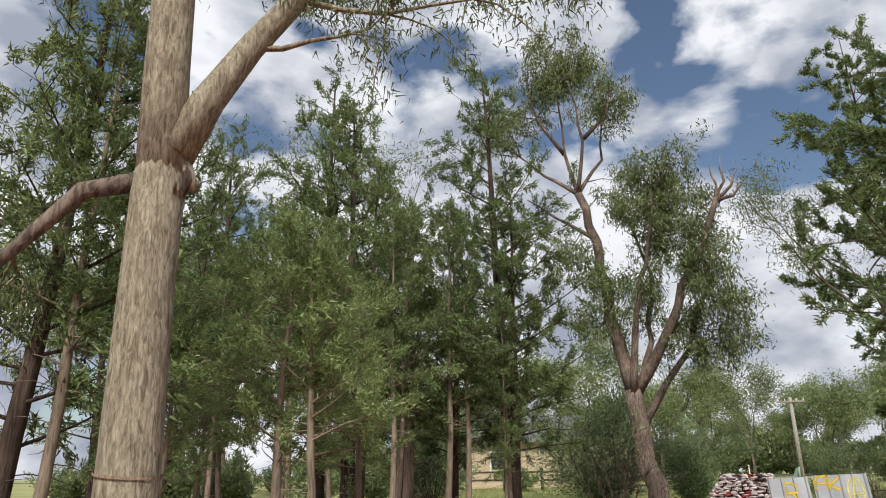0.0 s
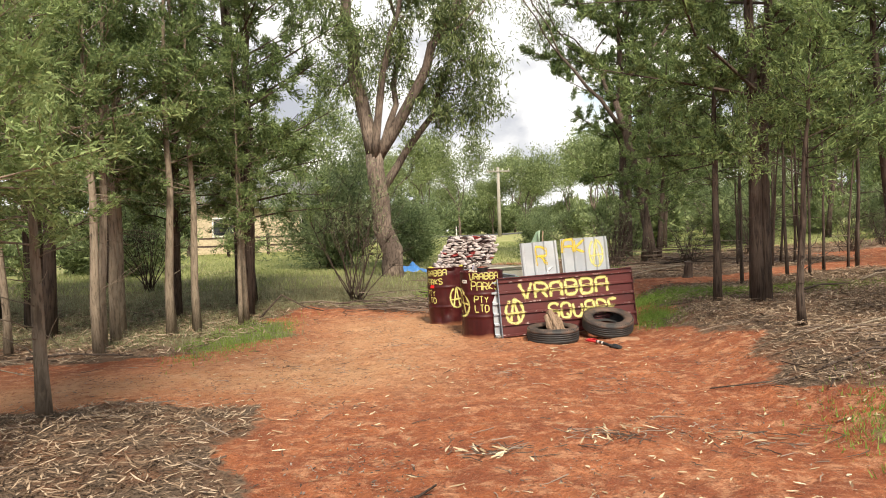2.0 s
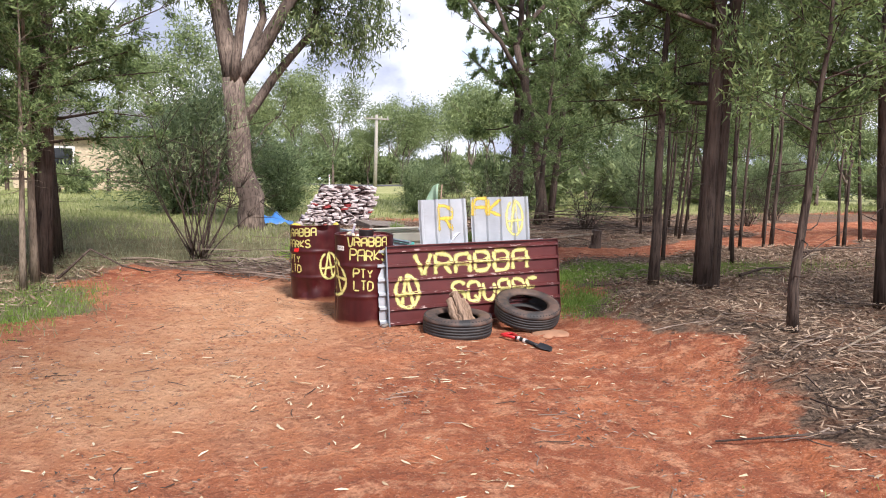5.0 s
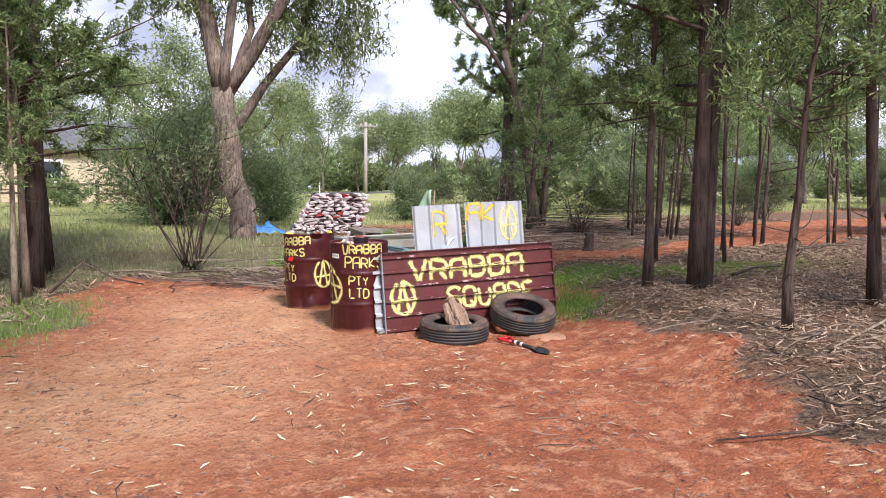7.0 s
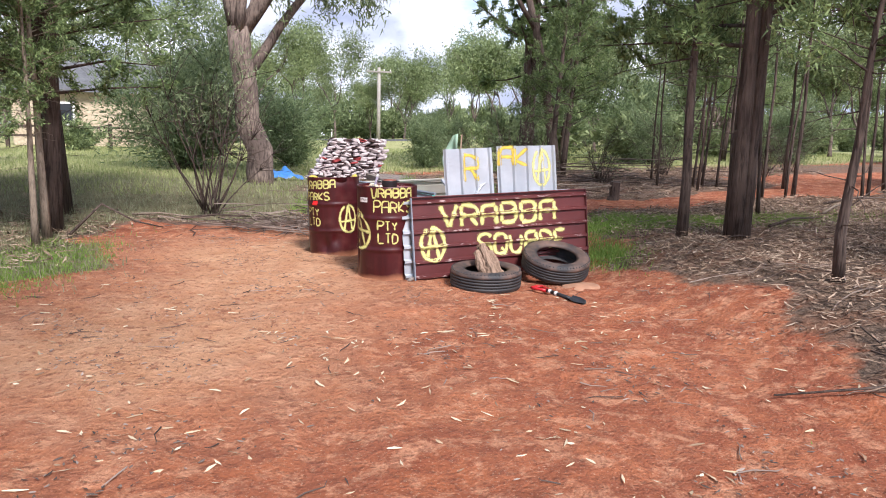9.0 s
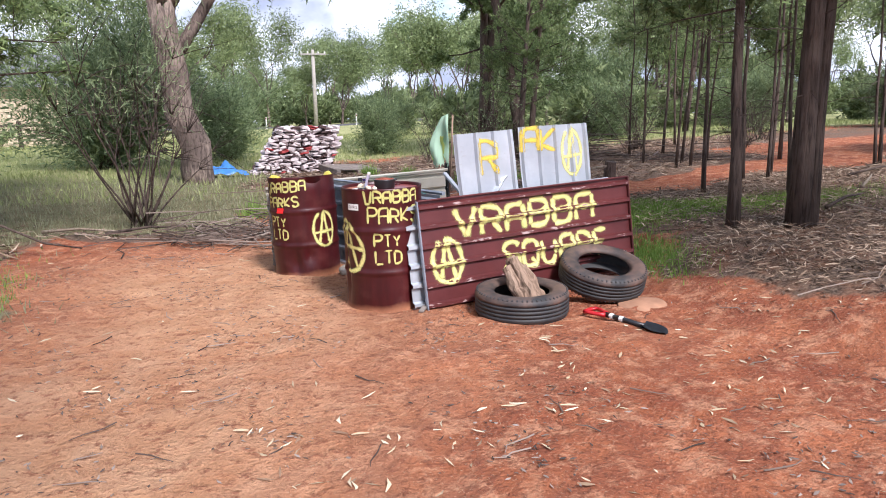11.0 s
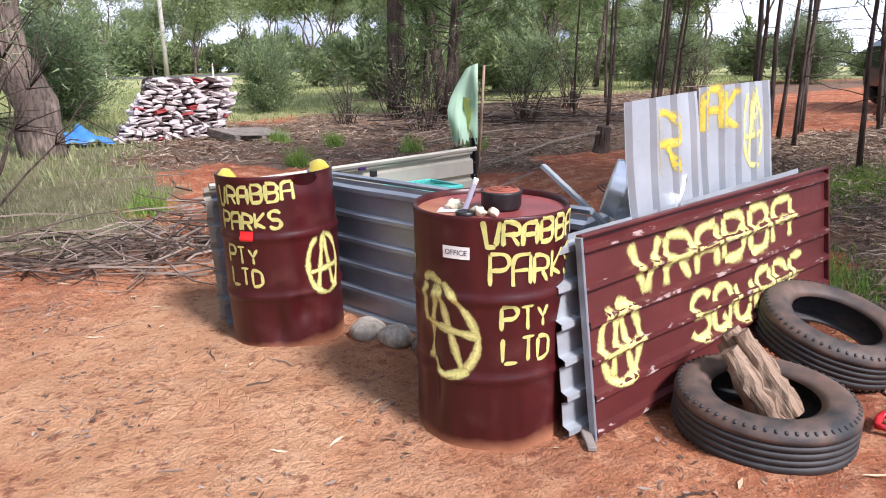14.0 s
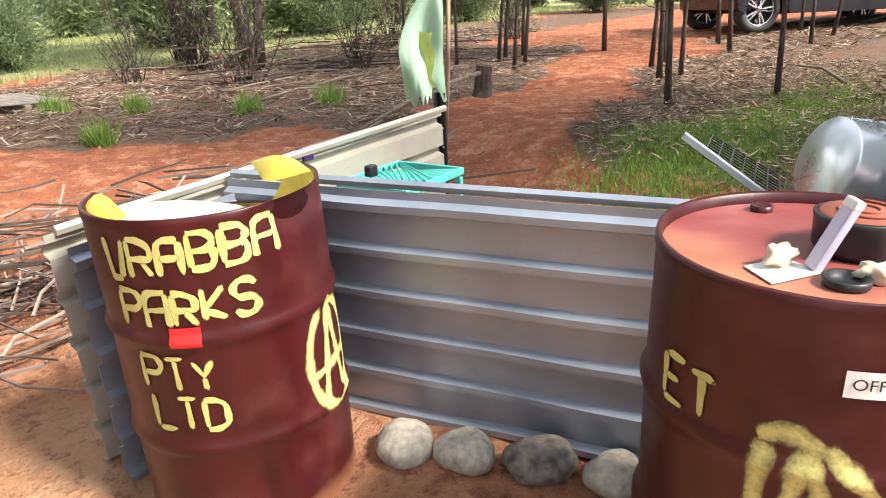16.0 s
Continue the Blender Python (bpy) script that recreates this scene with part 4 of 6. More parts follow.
# ---- painted letters ----
# strokes on a grid 4 wide and 6 high; a space lifts the brush
GLYPH = {"v": "0620 2046", "V": "06101030 3046", "U": "0602103042 4246", "R": "0006 06264543230303 2340", "A": "00051646 4640 0343", "B": "0006 063645443303 33434130000000",
         "P": "0006 0636454433030303", "K": "0006 460240", "S": "453616050413334241301001", "T": "2026 0646", "Y": "062346 2320", "L": "0600 0040",
         "D": "0006 0626454241200000", "Q": "16364541301001051636 2240", "E": "4606 0600 0333 0040"}


def rounded(pts):
    """A line with its corners rounded, as a brush leaves them."""
    for _ in range(2):
        cut = [pts[0]]
        for a, b in zip(pts, pts[1:]):
            cut += [(a[0] * 0.78 + b[0] * 0.22, a[1] * 0.78 + b[1] * 0.22), (a[0] * 0.22 + b[0] * 0.78, a[1] * 0.22 + b[1] * 0.78)]
        pts = cut + [pts[-1]]
    return pts


def strokes(ch):
    for run in GLYPH[ch].split():
        pts = [(int(run[i]) / 4, int(run[i + 1]) / 6) for i in range(0, len(run) - 1, 2)]
        if len(pts) > 1:
            yield rounded(pts) if len(pts) > 3 else pts


def ring_a():
    """The strokes of a letter A in a ring."""
    yield [(0.5 + 0.5 * math.cos(a), 0.5 + 0.5 * math.sin(a)) for a in np.linspace(1.9, 1.9 + 6.1, 26)]
    yield [(0.24, 0.1), (0.5, 1.02), (0.74, 0.06)]
    yield [(0.0, 0.4), (1.02, 0.44)]


def smooth_line(pts, step):
    out = []
    for a, b in zip(pts, pts[1:]):
        n = max(1, int(math.hypot(b[0] - a[0], b[1] - a[1]) / step))
        out += [(a[0] + (b[0] - a[0]) * i / n, a[1] + (b[1] - a[1]) * i / n) for i in range(n)]
    return out + [pts[-1]]


def paint(lines, surface, width, mat, name, parent, label="", rng=None, lift=0.0025):
    """Ribbons of paint along lines (u, v) in metres on a surface(u, v, lift)."""
    vs, fs, cover = [], [], []
    rng = rng or random.Random(4)
    for layer, line in enumerate(lines):
        line = smooth_line(line, 0.012)
        n = len(line)
        for i, (u, v) in enumerate(line):
            a, b = line[max(0, i - 2)], line[min(n - 1, i + 2)]
            dx, dy = b[0] - a[0], b[1] - a[1]
            q = math.hypot(dx, dy) or 1
            nx, ny = -dy / q, dx / q
            w = width * (0.5 + 0.10 * math.sin(i * 0.7 + layer) + rng.uniform(-0.04, 0.04))
            end = min(1.0, (i + 0.6) / 2.0, (n - i - 0.4) / 2.0)
            for k, c in ((-1, 0.0), (-0.5, 0.7), (0, 1.0), (0.5, 0.7), (1, 0.0)):
                vs.append(surface(u + nx * w * k, v + ny * w * k, lift + 0.0004 * (layer % 4)))
                cover.append(c * end)
            if i:
                o = len(vs) - 10
                fs += [(o + j, o + j + 1, o + j + 6, o + j + 5) for j in range(4)]
    return mesh_ob(name, vs, fs, mat, parent, label, True, {"cover": cover})


def text_lines(text, u, v, w, h, gap=0.28, rise=0.0, rng=None):
    out = []
    rng = rng or random.Random(8)
    for i, ch in enumerate(text):
        if ch != " ":
            du, dv, s = u + i * w * (1 + gap), v + rise * i + rng.uniform(-0.05, 0.05) * h, rng.uniform(0.92, 1.08)
            for line in strokes(ch):
                out.append([(du + x * w * s, dv + y * h * s) for x, y in line])
    return out


# ---- oil drums ----
DRUM_R, DRUM_H = 0.288, 0.88


def drum_radius(z):
    r = DRUM_R
    for c in (0.292, 0.588):
        r += 0.011 * math.exp(-((z - c) / 0.014) ** 2)
    r += 0.004 * math.exp(-((z - 0.872) / 0.008) ** 2) + 0.003 * math.exp(-((z - 0.008) / 0.01) ** 2)
    return r


def make_drum(m, label, dents, seed, lid, cut=None):
    root = thing("oil_drum", m, label, "oil drum", "painted oil drums")
    seg, rows = 72, 64

    def out_point(a, z, lift=0.0):
        if cut and z > 0.6:
            q = abs((a - cut[0] + math.pi) % (2 * math.pi) - math.pi)
            z = 0.6 + (z - 0.6) * (1 - cut[1] * (1 - float(sm(cut[2] * 0.6, cut[2], q))))
        r = drum_radius(z) + lift + 0.0025 * math.sin(a * 3 + z * 5 + seed) * math.sin(z * 9)
        for da, dz, depth, wa, wz in dents:
            q = (a - da + math.pi) % (2 * math.pi) - math.pi
            r -= depth * math.exp(-(q / wa) ** 2 - ((z - dz) / wz) ** 2)
        return (r * math.cos(a), r * math.sin(a), z)

    zs = [DRUM_H * i / rows for i in range(rows + 1)]
    vs = [out_point(2 * math.pi * k / seg, z) for z in zs for k in range(seg)]
    fs = [(i * seg + k, i * seg + (k + 1) % seg, (i + 1) * seg + (k + 1) % seg, (i + 1) * seg + k) for i in range(rows) for k in range(seg)]
    # rolled rim and the inside of the chime
    o = len(vs)
    floor_z = DRUM_H - 0.022 if lid else 0.35
    def cut_z(k, z):
        q = abs((2 * math.pi * k / seg - (cut[0] if cut else 0) + math.pi) % (2 * math.pi) - math.pi)
        return z - ((cut[1] * (DRUM_H - 0.6) * (1 - float(sm(cut[2] * 0.6, cut[2], q)))) if cut and z > 0.6 else 0)
    for r, z in ((DRUM_R - 0.002, DRUM_H + 0.004), (DRUM_R - 0.010, DRUM_H), (DRUM_R - 0.012, floor_z)):
        vs += [(r * math.cos(2 * math.pi * k / seg), r * math.sin(2 * math.pi * k / seg), cut_z(k, z)) for k in range(seg)]
    for i in range(2):
        fs += [(o + i * seg + k, o + i * seg + (k + 1) % seg, o + (i + 1) * seg + (k + 1) % seg, o + (i + 1) * seg + k) for k in range(seg)]
    fs += [(o - seg + k, o - seg + (k + 1) % seg, o + (k + 1) % seg, o + k) for k in range(seg)]
    dust = [max(0.0, 0.9 - p[2] * 9) for p in vs]
    mesh_ob("drum_shell", vs, fs, M_DRUM, root, "dented maroon painted steel", True, {"dust": dust})
    if lid:
        lv, lf = lathe([(0.0005, DRUM_H - 0.02), (0.09, DRUM_H - 0.0195), (0.18, DRUM_H - 0.0205), (0.255, DRUM_H - 0.02), (DRUM_R - 0.0125, DRUM_H - 0.02)], seg)
        mesh_ob("drum_lid", lv, lf, M_DRUM_LID, root, "faded red lid with orange dust", True,
                {"dust": [0.10 + 0.85 * (-p[0] * 0.95 + p[1] * 0.1) / 0.28 for p in lv]})
        for bx, by, br in ((0.15, 0.17, 0.022),):
            pv, pf = lathe([(0.0005, 0.009), (br * 0.7, 0.009), (br * 0.75, 0.012), (br, 0.012), (br, 0.0)], 18)
            ob = mesh_ob("bung", pv, pf, M_DRUM, root, "", True)
            ob.matrix_local = pose(bx, by, DRUM_H - 0.02)
    else:
        iv, jf = lathe([(DRUM_R - 0.0125, DRUM_H - 0.001), (DRUM_R - 0.014, 0.55), (DRUM_R - 0.02, 0.36), (0.0005, 0.355)], seg)
        iv = [(p[0], p[1], cut_z(i % seg, p[2])) for i, p in enumerate(iv)]
        mesh_ob("drum_lining", iv, jf, M_YELLOW_IN, root, "yellow painted inside", True)

    def surf(u, v, lift):
        return out_point(u / DRUM_R, v, lift)
    return root, surf


def deg_u(a):
    return radians(a) * DRUM_R


D1 = pose(1.85, 11.09, gz(1.85, 11.09) - 0.012, 0.6, -0.6, 0)
drum1, surf1 = make_drum(D1, "maroon oil drum with yellow lettering and junk on its lid", ((3.35, 0.24, 0.032, 0.10, 0.13), (3.25, 0.42, 0.02, 0.10, 0.06), (4.4, 0.7, 0.006, 0.4, 0.1)), 1, True)
paint(text_lines("VRABBA", deg_u(234), 0.785, 0.054, 0.085), surf1, 0.023, M_BRUSH, "lettering", drum1, "yellow hand-painted letters")
paint(text_lines("PARKS", deg_u(239), 0.645, 0.062, 0.108), surf1, 0.021, M_BRUSH, "lettering", drum1)
paint(text_lines("PTY", deg_u(247), 0.482, 0.052, 0.085), surf1, 0.021, M_BRUSH, "lettering", drum1)
paint(text_lines("LTD", deg_u(248), 0.362, 0.052, 0.092), surf1, 0.021, M_BRUSH, "lettering", drum1)

MARK = ([(0.06, 0.92), (0.02, 0.6), (0.06, 0.5)], [(0.12, 0.1), (0.2, 0.5), (0.31, 0.93)], [(0.31, 0.93), (0.52, 0.5), (0.74, 0.1)], [(0.05, 0.53), (0.5, 0.49), (1.0, 0.45)],
        [(0.0, 0.94), (0.2, 1.0), (0.4, 0.93)], [(0.4, 0.96), (0.85, 0.65), (1.02, 0.4), (0.85, 0.12), (0.5, 0.02)], [(0.2, 0.15), (0.3, 0.05), (0.5, 0.0), (0.85, 0.1)])
paint([[(deg_u(184) + x * 0.24, 0.29 + y * 0.37) for x, y in rounded(line)] for line in MARK], surf1, 0.046, M_SPRAY, "spray_mark", drum1, "yellow sprayed ring and letter")
paint(text_lines("ET", deg_u(147), 0.62, 0.05, 0.08, 0.25), surf1, 0.021, M_BRUSH, "lettering", drum1)


def office_tag():
    cv = bpy.data.curves.new("sign_text", "FONT")
    cv.body, cv.size, cv.align_x, cv.align_y = "OFFICE", 0.026, "CENTER", "CENTER"
    tmp = new("sign_text", cv)
    me = bpy.data.meshes.new_from_object(tmp.evaluated_get(bpy.context.evaluated_depsgraph_get()))
    bpy.data.objects.remove(tmp)
    c = radians(215) * DRUM_R
    vs = [surf1(c + v.co.x, 0.757 + v.co.y, 0.0042) for v in me.vertices]
    mesh_ob("tag_letters", vs, [tuple(p.vertices) for p in me.polygons], M_INK, tag_card, "black printed letters")
    bpy.data.meshes.remove(me)


cw, chh = 0.051, 0.022
tag_vs = [surf1(radians(215) * DRUM_R - cw + 2 * cw * i / 8, 0.757 - chh + 2 * chh * j, 0.003) for j in range(2) for i in range(9)]
tag_card = mesh_ob("name_tag", tag_vs, [(i, i + 1, i + 10, i + 9) for i in range(8)], M_WHITE, drum1, "white plate reading office")
office_tag()

D2 = pose(1.362, 12.376, gz(1.362, 12.376) - 0.02, -0.5, -1.6, 0)
drum2, surf2 = make_drum(D2, "maroon oil drum with yellow lettering and a crumpled open top", ((4.3, 0.13, 0.04, 0.16, 0.10), (4.75, 0.2, 0.028, 0.13, 0.07), (5.0, 0.86, 0.02, 0.35, 0.05)), 2, False, (1.2, 0.45, 1.15))
paint(text_lines("VRABBA", deg_u(191), 0.748, 0.054, 0.088, 0.32, 0.004), surf2, 0.023, M_BRUSH, "lettering", drum2, "yellow hand-painted letters")
paint(text_lines("PARKS", deg_u(195), 0.628, 0.052, 0.085, 0.3, 0.002), surf2, 0.023, M_BRUSH, "lettering", drum2)
paint(text_lines("PTY", deg_u(198), 0.462, 0.052, 0.085), surf2, 0.021, M_BRUSH, "lettering", drum2)
paint(text_lines("LTD", deg_u(200), 0.355, 0.052, 0.085), surf2, 0.021, M_BRUSH, "lettering", drum2)
paint([[(deg_u(281) + x * 0.205, 0.275 + y * 0.30) for x, y in line] for line in ring_a()], surf2, 0.042, M_SPRAY, "spray_mark", drum2, "yellow sprayed ring and letter")
rt = [surf2(radians(225) * DRUM_R - 0.036 + 0.072 * i / 6, 0.578 + 0.006 * j, 0.004) for j in range(9) for i in range(7)]
mesh_ob("red_tape", rt, [(j * 7 + i, j * 7 + i + 1, j * 7 + i + 8, j * 7 + i + 7) for j in range(8) for i in range(6)], M_REDTAG, drum2, "square of bright red tape")


def lid_flap(a0, a1, up):
    """A piece of the cut lid, curled up inside the rim."""
    vs, fs = [], []
    n = 14
    for j, (f, z) in enumerate(((1.0, 0.0), (0.93, 0.018 * up), (0.80, 0.012 * up), (0.70, -0.03))):
        for i in range(n + 1):
            a = a0 + (a1 - a0) * i / n
            bulge = math.sin(math.pi * i / n)
            r = (DRUM_R - 0.014) * (1 - (1 - f) * bulge)
            vs.append((r * math.cos(a), r * math.sin(a), DRUM_H - 0.004 + z * bulge))
    for j in range(3):
        fs += [(j * (n + 1) + i, j * (n + 1) + i + 1, (j + 1) * (n + 1) + i + 1, (j + 1) * (n + 1) + i) for i in range(n)]
    mesh_ob("lid_flap", vs, fs, M_YELLOW_IN, drum2, "curled yellow edge of the cut lid", True)


lv, lf = lathe([(0.0005, 0.0), (0.10, 0.004), (0.2, -0.002), (0.262, 0.0), (0.266, 0.006), (0.262, 0.008), (0.0005, 0.008)], 40)
sunk = mesh_ob("sunken_lid", lv, lf, M_CREAM_LID, drum2, "pale cream cut lid sunk in the drum", True)
sunk.matrix_local = pose(0, 0, DRUM_H - 0.125, 8, 12, 0)
lid_flap(2.3, 3.5, 1.2)
lid_flap(5.9, 6.9, 1.6)

# ---- things on the first drum's lid ----
LID = D1 @ Matrix.Translation((0, 0, DRUM_H - 0.019))


def clay_pot():
    root = thing("lidded_pot", LID @ pose(0.015, -0.045, 0.0, 0, 0, 20), "black cast pot with a red-brown spiral lid", "pot")
    pv, pf = lathe([(0.0005, 0.0), (0.066, 0.0), (0.073, 0.012), (0.075, 0.06), (0.077, 0.068), (0.071, 0.07), (0.07, 0.064)], 40)
    mesh_ob("pot_body", pv, pf, M_BLACK, root, "", True)
    lv, lf = lathe([(0.07, 0.066), (0.066, 0.072), (0.0005, 0.074)], 40)
    mesh_ob("pot_lid", lv, lf, M_CLAYLID, root, "red-brown lid with a spiral", True)
    sp = [((0.005 + 0.0042 * a) * math.cos(a), (0.005 + 0.0042 * a) * math.sin(a), 0.0745) for a in np.linspace(0, 12.5, 60)]
    sv, sf = tube(sp, [0.003] * 60, 5)
    mesh_ob("spiral", sv, sf, M_CLAYLID, root, "", True)
    hv, hf = tube([(0.072, 0.015, 0.055), (0.092, 0.018, 0.06), (0.096, 0.0, 0.06), (0.092, -0.018, 0.06), (0.072, -0.015, 0.055)], [0.006] * 5, 6)
    mesh_ob("handle", hv, hf, M_BLACK, root, "", True)


def bone(x, y, seed, s):
    rng = random.Random(seed)
    bm = bmesh.new()
    bmesh.ops.create_icosphere(bm, subdivisions=3, radius=1.0)
    for v in bm.verts:
        n = noise.noise(v.co * 1.6 + Vector((seed, 0, 0)))
        v.co *= 1 + 0.55 * n + 0.2 * noise.noise(v.co * 4)
        v.co = Vector((v.co.x * 0.032, v.co.y * 0.02, v.co.z * 0.022 + 0.018)) * s
    root = thing("bone_piece", LID @ pose(x, y, 0.0, 0, 0, rng.uniform(0, 180)), "cream weathered piece of bone", "bone", "bones on the drum")
    part("bone_body", bm, M_BONE, root, smooth=True)


clay_pot()
bone(-0.135, 0.03, 2, 1.0)
bone(-0.115, -0.105, 5, 0.85)
bone(-0.075, -0.14, 9, 0.8)
card = thing("white_card", LID @ pose(-0.155, 0.02, 0.002, 0, 0, -25), "torn white card lying on the drum", "card")
bm = box_bm(0.11, 0.075, 0.0016)
for v in bm.verts:
    v.co.x *= 1 - 0.25 * (v.co.y > 0)
part("card_sheet", bm, M_WHITE, card)
lighter = thing("lilac_lighter", LID @ pose(-0.11, -0.035, 0.056, 10, 20, -30), "pale lilac plastic gadget standing on end", "gadget")
part("case", box_bm(0.018, 0.027, 0.115, None, 0.005, 2), M_LILAC, lighter)
part("cap", box_bm(0.0185, 0.0275, 0.018, Matrix.Translation((0, 0, 0.062)), 0.004, 2), M_WHITE, lighter)
part("button", box_bm(0.006, 0.01, 0.014, Matrix.Translation((0.012, 0, 0.01)), 0.002), M_INK, lighter)
ringob = thing("black_ring", LID @ pose(-0.15, -0.075, 0.007), "flat black ring lying on the drum", "ring")
rv, rf = lathe([(0.034, -0.006), (0.036, 0.006), (0.028, 0.008), (0.024, -0.002), (0.0005, -0.004)], 28)
mesh_ob("ring_body", rv, rf, M_BLACK, ringob, "", True)

# ---- roofing sheets ----


def sheet(name, m, w, h, label, mat, ribs, along=True, depth=0.026, back=None, group="roofing sheets", ridge=True):
    """A rib-pressed steel sheet: origin at its lower corner, x along, y up, ribs stand out along +z."""
    root = thing(name, m, label, "roofing sheet", group)
    span = h if along else w
    other = w if along else h

    def rib(t):
        z = 0.0
        for c in ribs:
            d = abs(t - c * span)
            z = max(z, max(0.0, min(1.0, (0.023 - d) / 0.012)))
        return z * depth
    ts = sorted({0.0, span, *[min(span, max(0.0, c * span + o)) for c in ribs for o in (-0.023, -0.011, 0.011, 0.023)], *[span * i / 14 for i in range(15)]})
    n = 26
    vs, fs, rg = [], [], []
    for side in (0, 1):
        for t in ts:
            for i in range(n + 1):
                s = other * i / n
                wob = 0.004 * math.sin(s * 5 + t * 7) + 0.003 * math.sin(s * 11 + t * 3)
                z = rib(t) + wob - 0.0022 * side
                vs.append((s, t, z) if along else (t, s, z))
                rg.append(1.0 if abs(rib(t)) > abs(depth) * 0.8 else 0.0)
    k = len(ts) * (n + 1)
    for side in (0, 1):
        for j in range(len(ts) - 1):
            for i in range(n):
                a = side * k + j * (n + 1) + i
                f = (a, a + 1, a + n + 2, a + n + 1)
                fs.append(f if side == 0 else f[::-1])
    edge = [j * (n + 1) for j in range(len(ts))]
    for e in (edge, [j + n for j in edge][::-1], list(range(n, -1, -1)), list(range((len(ts) - 1) * (n + 1), len(ts) * (n + 1)))):
        fs += [(a, b, b + k, a + k) for a, b in zip(e, e[1:])]
    ob = mesh_ob("sheet_panel", vs, fs, mat, root, "", False, {"ridge": rg})
    if back:
        ob.data.materials.append(back)
        half = (len(ts) - 1) * n
        for p in ob.data.polygons[half:2 * half]:
            p.material_index = 1

    def surf(u, v, lift):
        return (u, v, rib(v if along else u) + 0.004 * math.sin((u if along else v) * 5 + (v if along else u) * 7) + 0.003 * math.sin((u if along else v) * 11 + (v if along else u) * 3) + lift)
    return root, surf


def frame_from(o, xdir, up):
    x = Vector(xdir).normalized()
    u = Vector(up)
    u = (u - x * u.dot(x)).normalized()
    z = x.cross(u)
    return Matrix.Translation(o) @ Matrix((x, u, z)).transposed().to_4x4()


RIBS = (0.04, 0.22, 0.40, 0.58, 0.76, 0.94)
S_O, S_X, S_U = Vector((2.085, 10.73, gz(2.085, 10.73) - 0.01)), Vector((1.813, 0.368, 0.075)), Vector((-0.02, 0.085, 0.771))
board, surf_s = sheet("sign_sheet", frame_from(S_O, S_X, S_U), 1.86, 0.775, "maroon ribbed steel sheet sprayed with yellow words", M_SIGN, RIBS)
paint(text_lines("vRABBA", 0.28, 0.485, 0.160, 0.20, 0.33), surf_s, 0.066, M_SPRAY, "spray_letters", board, "yellow sprayed letters")
paint(text_lines("SQUARE", 0.66, 0.20, 0.125, 0.185, 0.34), surf_s, 0.058, M_SPRAY, "spray_letters", board)
paint([[(0.07 + x * 0.24, 0.175 + y * 0.31) for x, y in line] for line in ring_a()], surf_s, 0.058, M_SPRAY, "spray_mark", board, "yellow sprayed ring and letter")
# dull steel edging round the sheet
for o, sx, sy in (((0.93, 0.776, 0.008), 1.87, 0.012), ((-0.006, 0.387, 0.008), 0.012, 0.775), ((1.866, 0.387, 0.008), 0.012, 0.775)):
    part("edge_trim", box_bm(sx, sy, 0.032, Matrix.Translation(o), 0.003), M_ZINC if sx < 1 and o[0] < 1 else M_SIGN, board)

S2_O = S_O + Vector((-0.095, 0.055, 0.0))
sheet("roofing_sheet", frame_from(S2_O, (1.813, 0.385, 0.085), (-0.03, 0.07, 0.771)), 1.83, 0.765, "grey galvanised sheet tucked behind the maroon one", M_ZINC_PALE, RIBS, depth=0.03)
nrm = S_X.cross(S_U).normalized()
S_DIR = Matrix.Rotation(radians(5.0), 3, "Z") @ S_X.normalized()
for x0, w, tilt, seed in ((0.42, 0.50, 0.0, 1), (0.955, 0.66, 0.012, 2)):
    o = S_O + S_X.normalized() + S_DIR * ((x0 - 1.0) * 1.06) - nrm * (0.105 + 0.008 * seed) + Vector((0, 0, -0.02))
    ribs = (0.05, 0.36, 0.66, 0.95) if seed == 1 else (0.05, 0.28, 0.51, 0.74, 0.96)
    lab = "pale galvanised sheet standing on end with yellow paint"
    ob, sf = sheet("upright_sheet", frame_from(o, S_DIR * 1.85 + Vector((0, 0, 0.02 - 0.06 * tilt * 50)), (-0.02, 0.11, 1.0)), w * 1.06, 1.245 if seed == 1 else 1.262, lab, M_ZINC_PALE, ribs, False, 0.024)
    if seed == 1:
        paint(text_lines("R", 0.21, 0.93, 0.14, 0.24), sf, 0.055, M_SPRAY2, "spray_letters", ob)
    else:
        paint(text_lines("AK", 0.02, 1.07, 0.15, 0.17, 0.15), sf, 0.055, M_SPRAY2, "spray_letters", ob)
        paint([[(0.415 + x * 0.2, 0.86 + y * 0.36) for x, y in line] for line in ring_a()], sf, 0.045, M_SPRAY, "spray_mark", ob, "yellow sprayed ring and letter")

F1_O = Vector((1.625, 12.78, gz(1.7, 12.7) - 0.01))
sheet("fence_sheet", frame_from(F1_O, (0.34, -0.86, 0.0), (-0.035, -0.02, 1.0)), 1.84, 0.79, "grey galvanised sheet standing as a low fence", M_ZINC, RIBS, back=M_CREAM)
F2_O = Vector((1.06, 12.72, gz(1.06, 12.72) - 0.02))
# drawn in the cream tone on both faces
sheet("fence_sheet", frame_from(F2_O, (1.775, 0.31, 0.07), (0.0, 0.0, 1.0)), 1.83, 0.77, "cream-toned galvanised sheet standing as a low fence", M_CREAM, RIBS, depth=-0.03)
sheet("fence_sheet", frame_from(Vector((1.07, 12.62, gz(1.07, 12.62) - 0.02)), (0.98, 0.2, 0.03), (0.0, -0.02, 1.0)), 0.54, 0.755, "dull grey galvanised sheet standing behind the open drum", M_ZINC, RIBS)
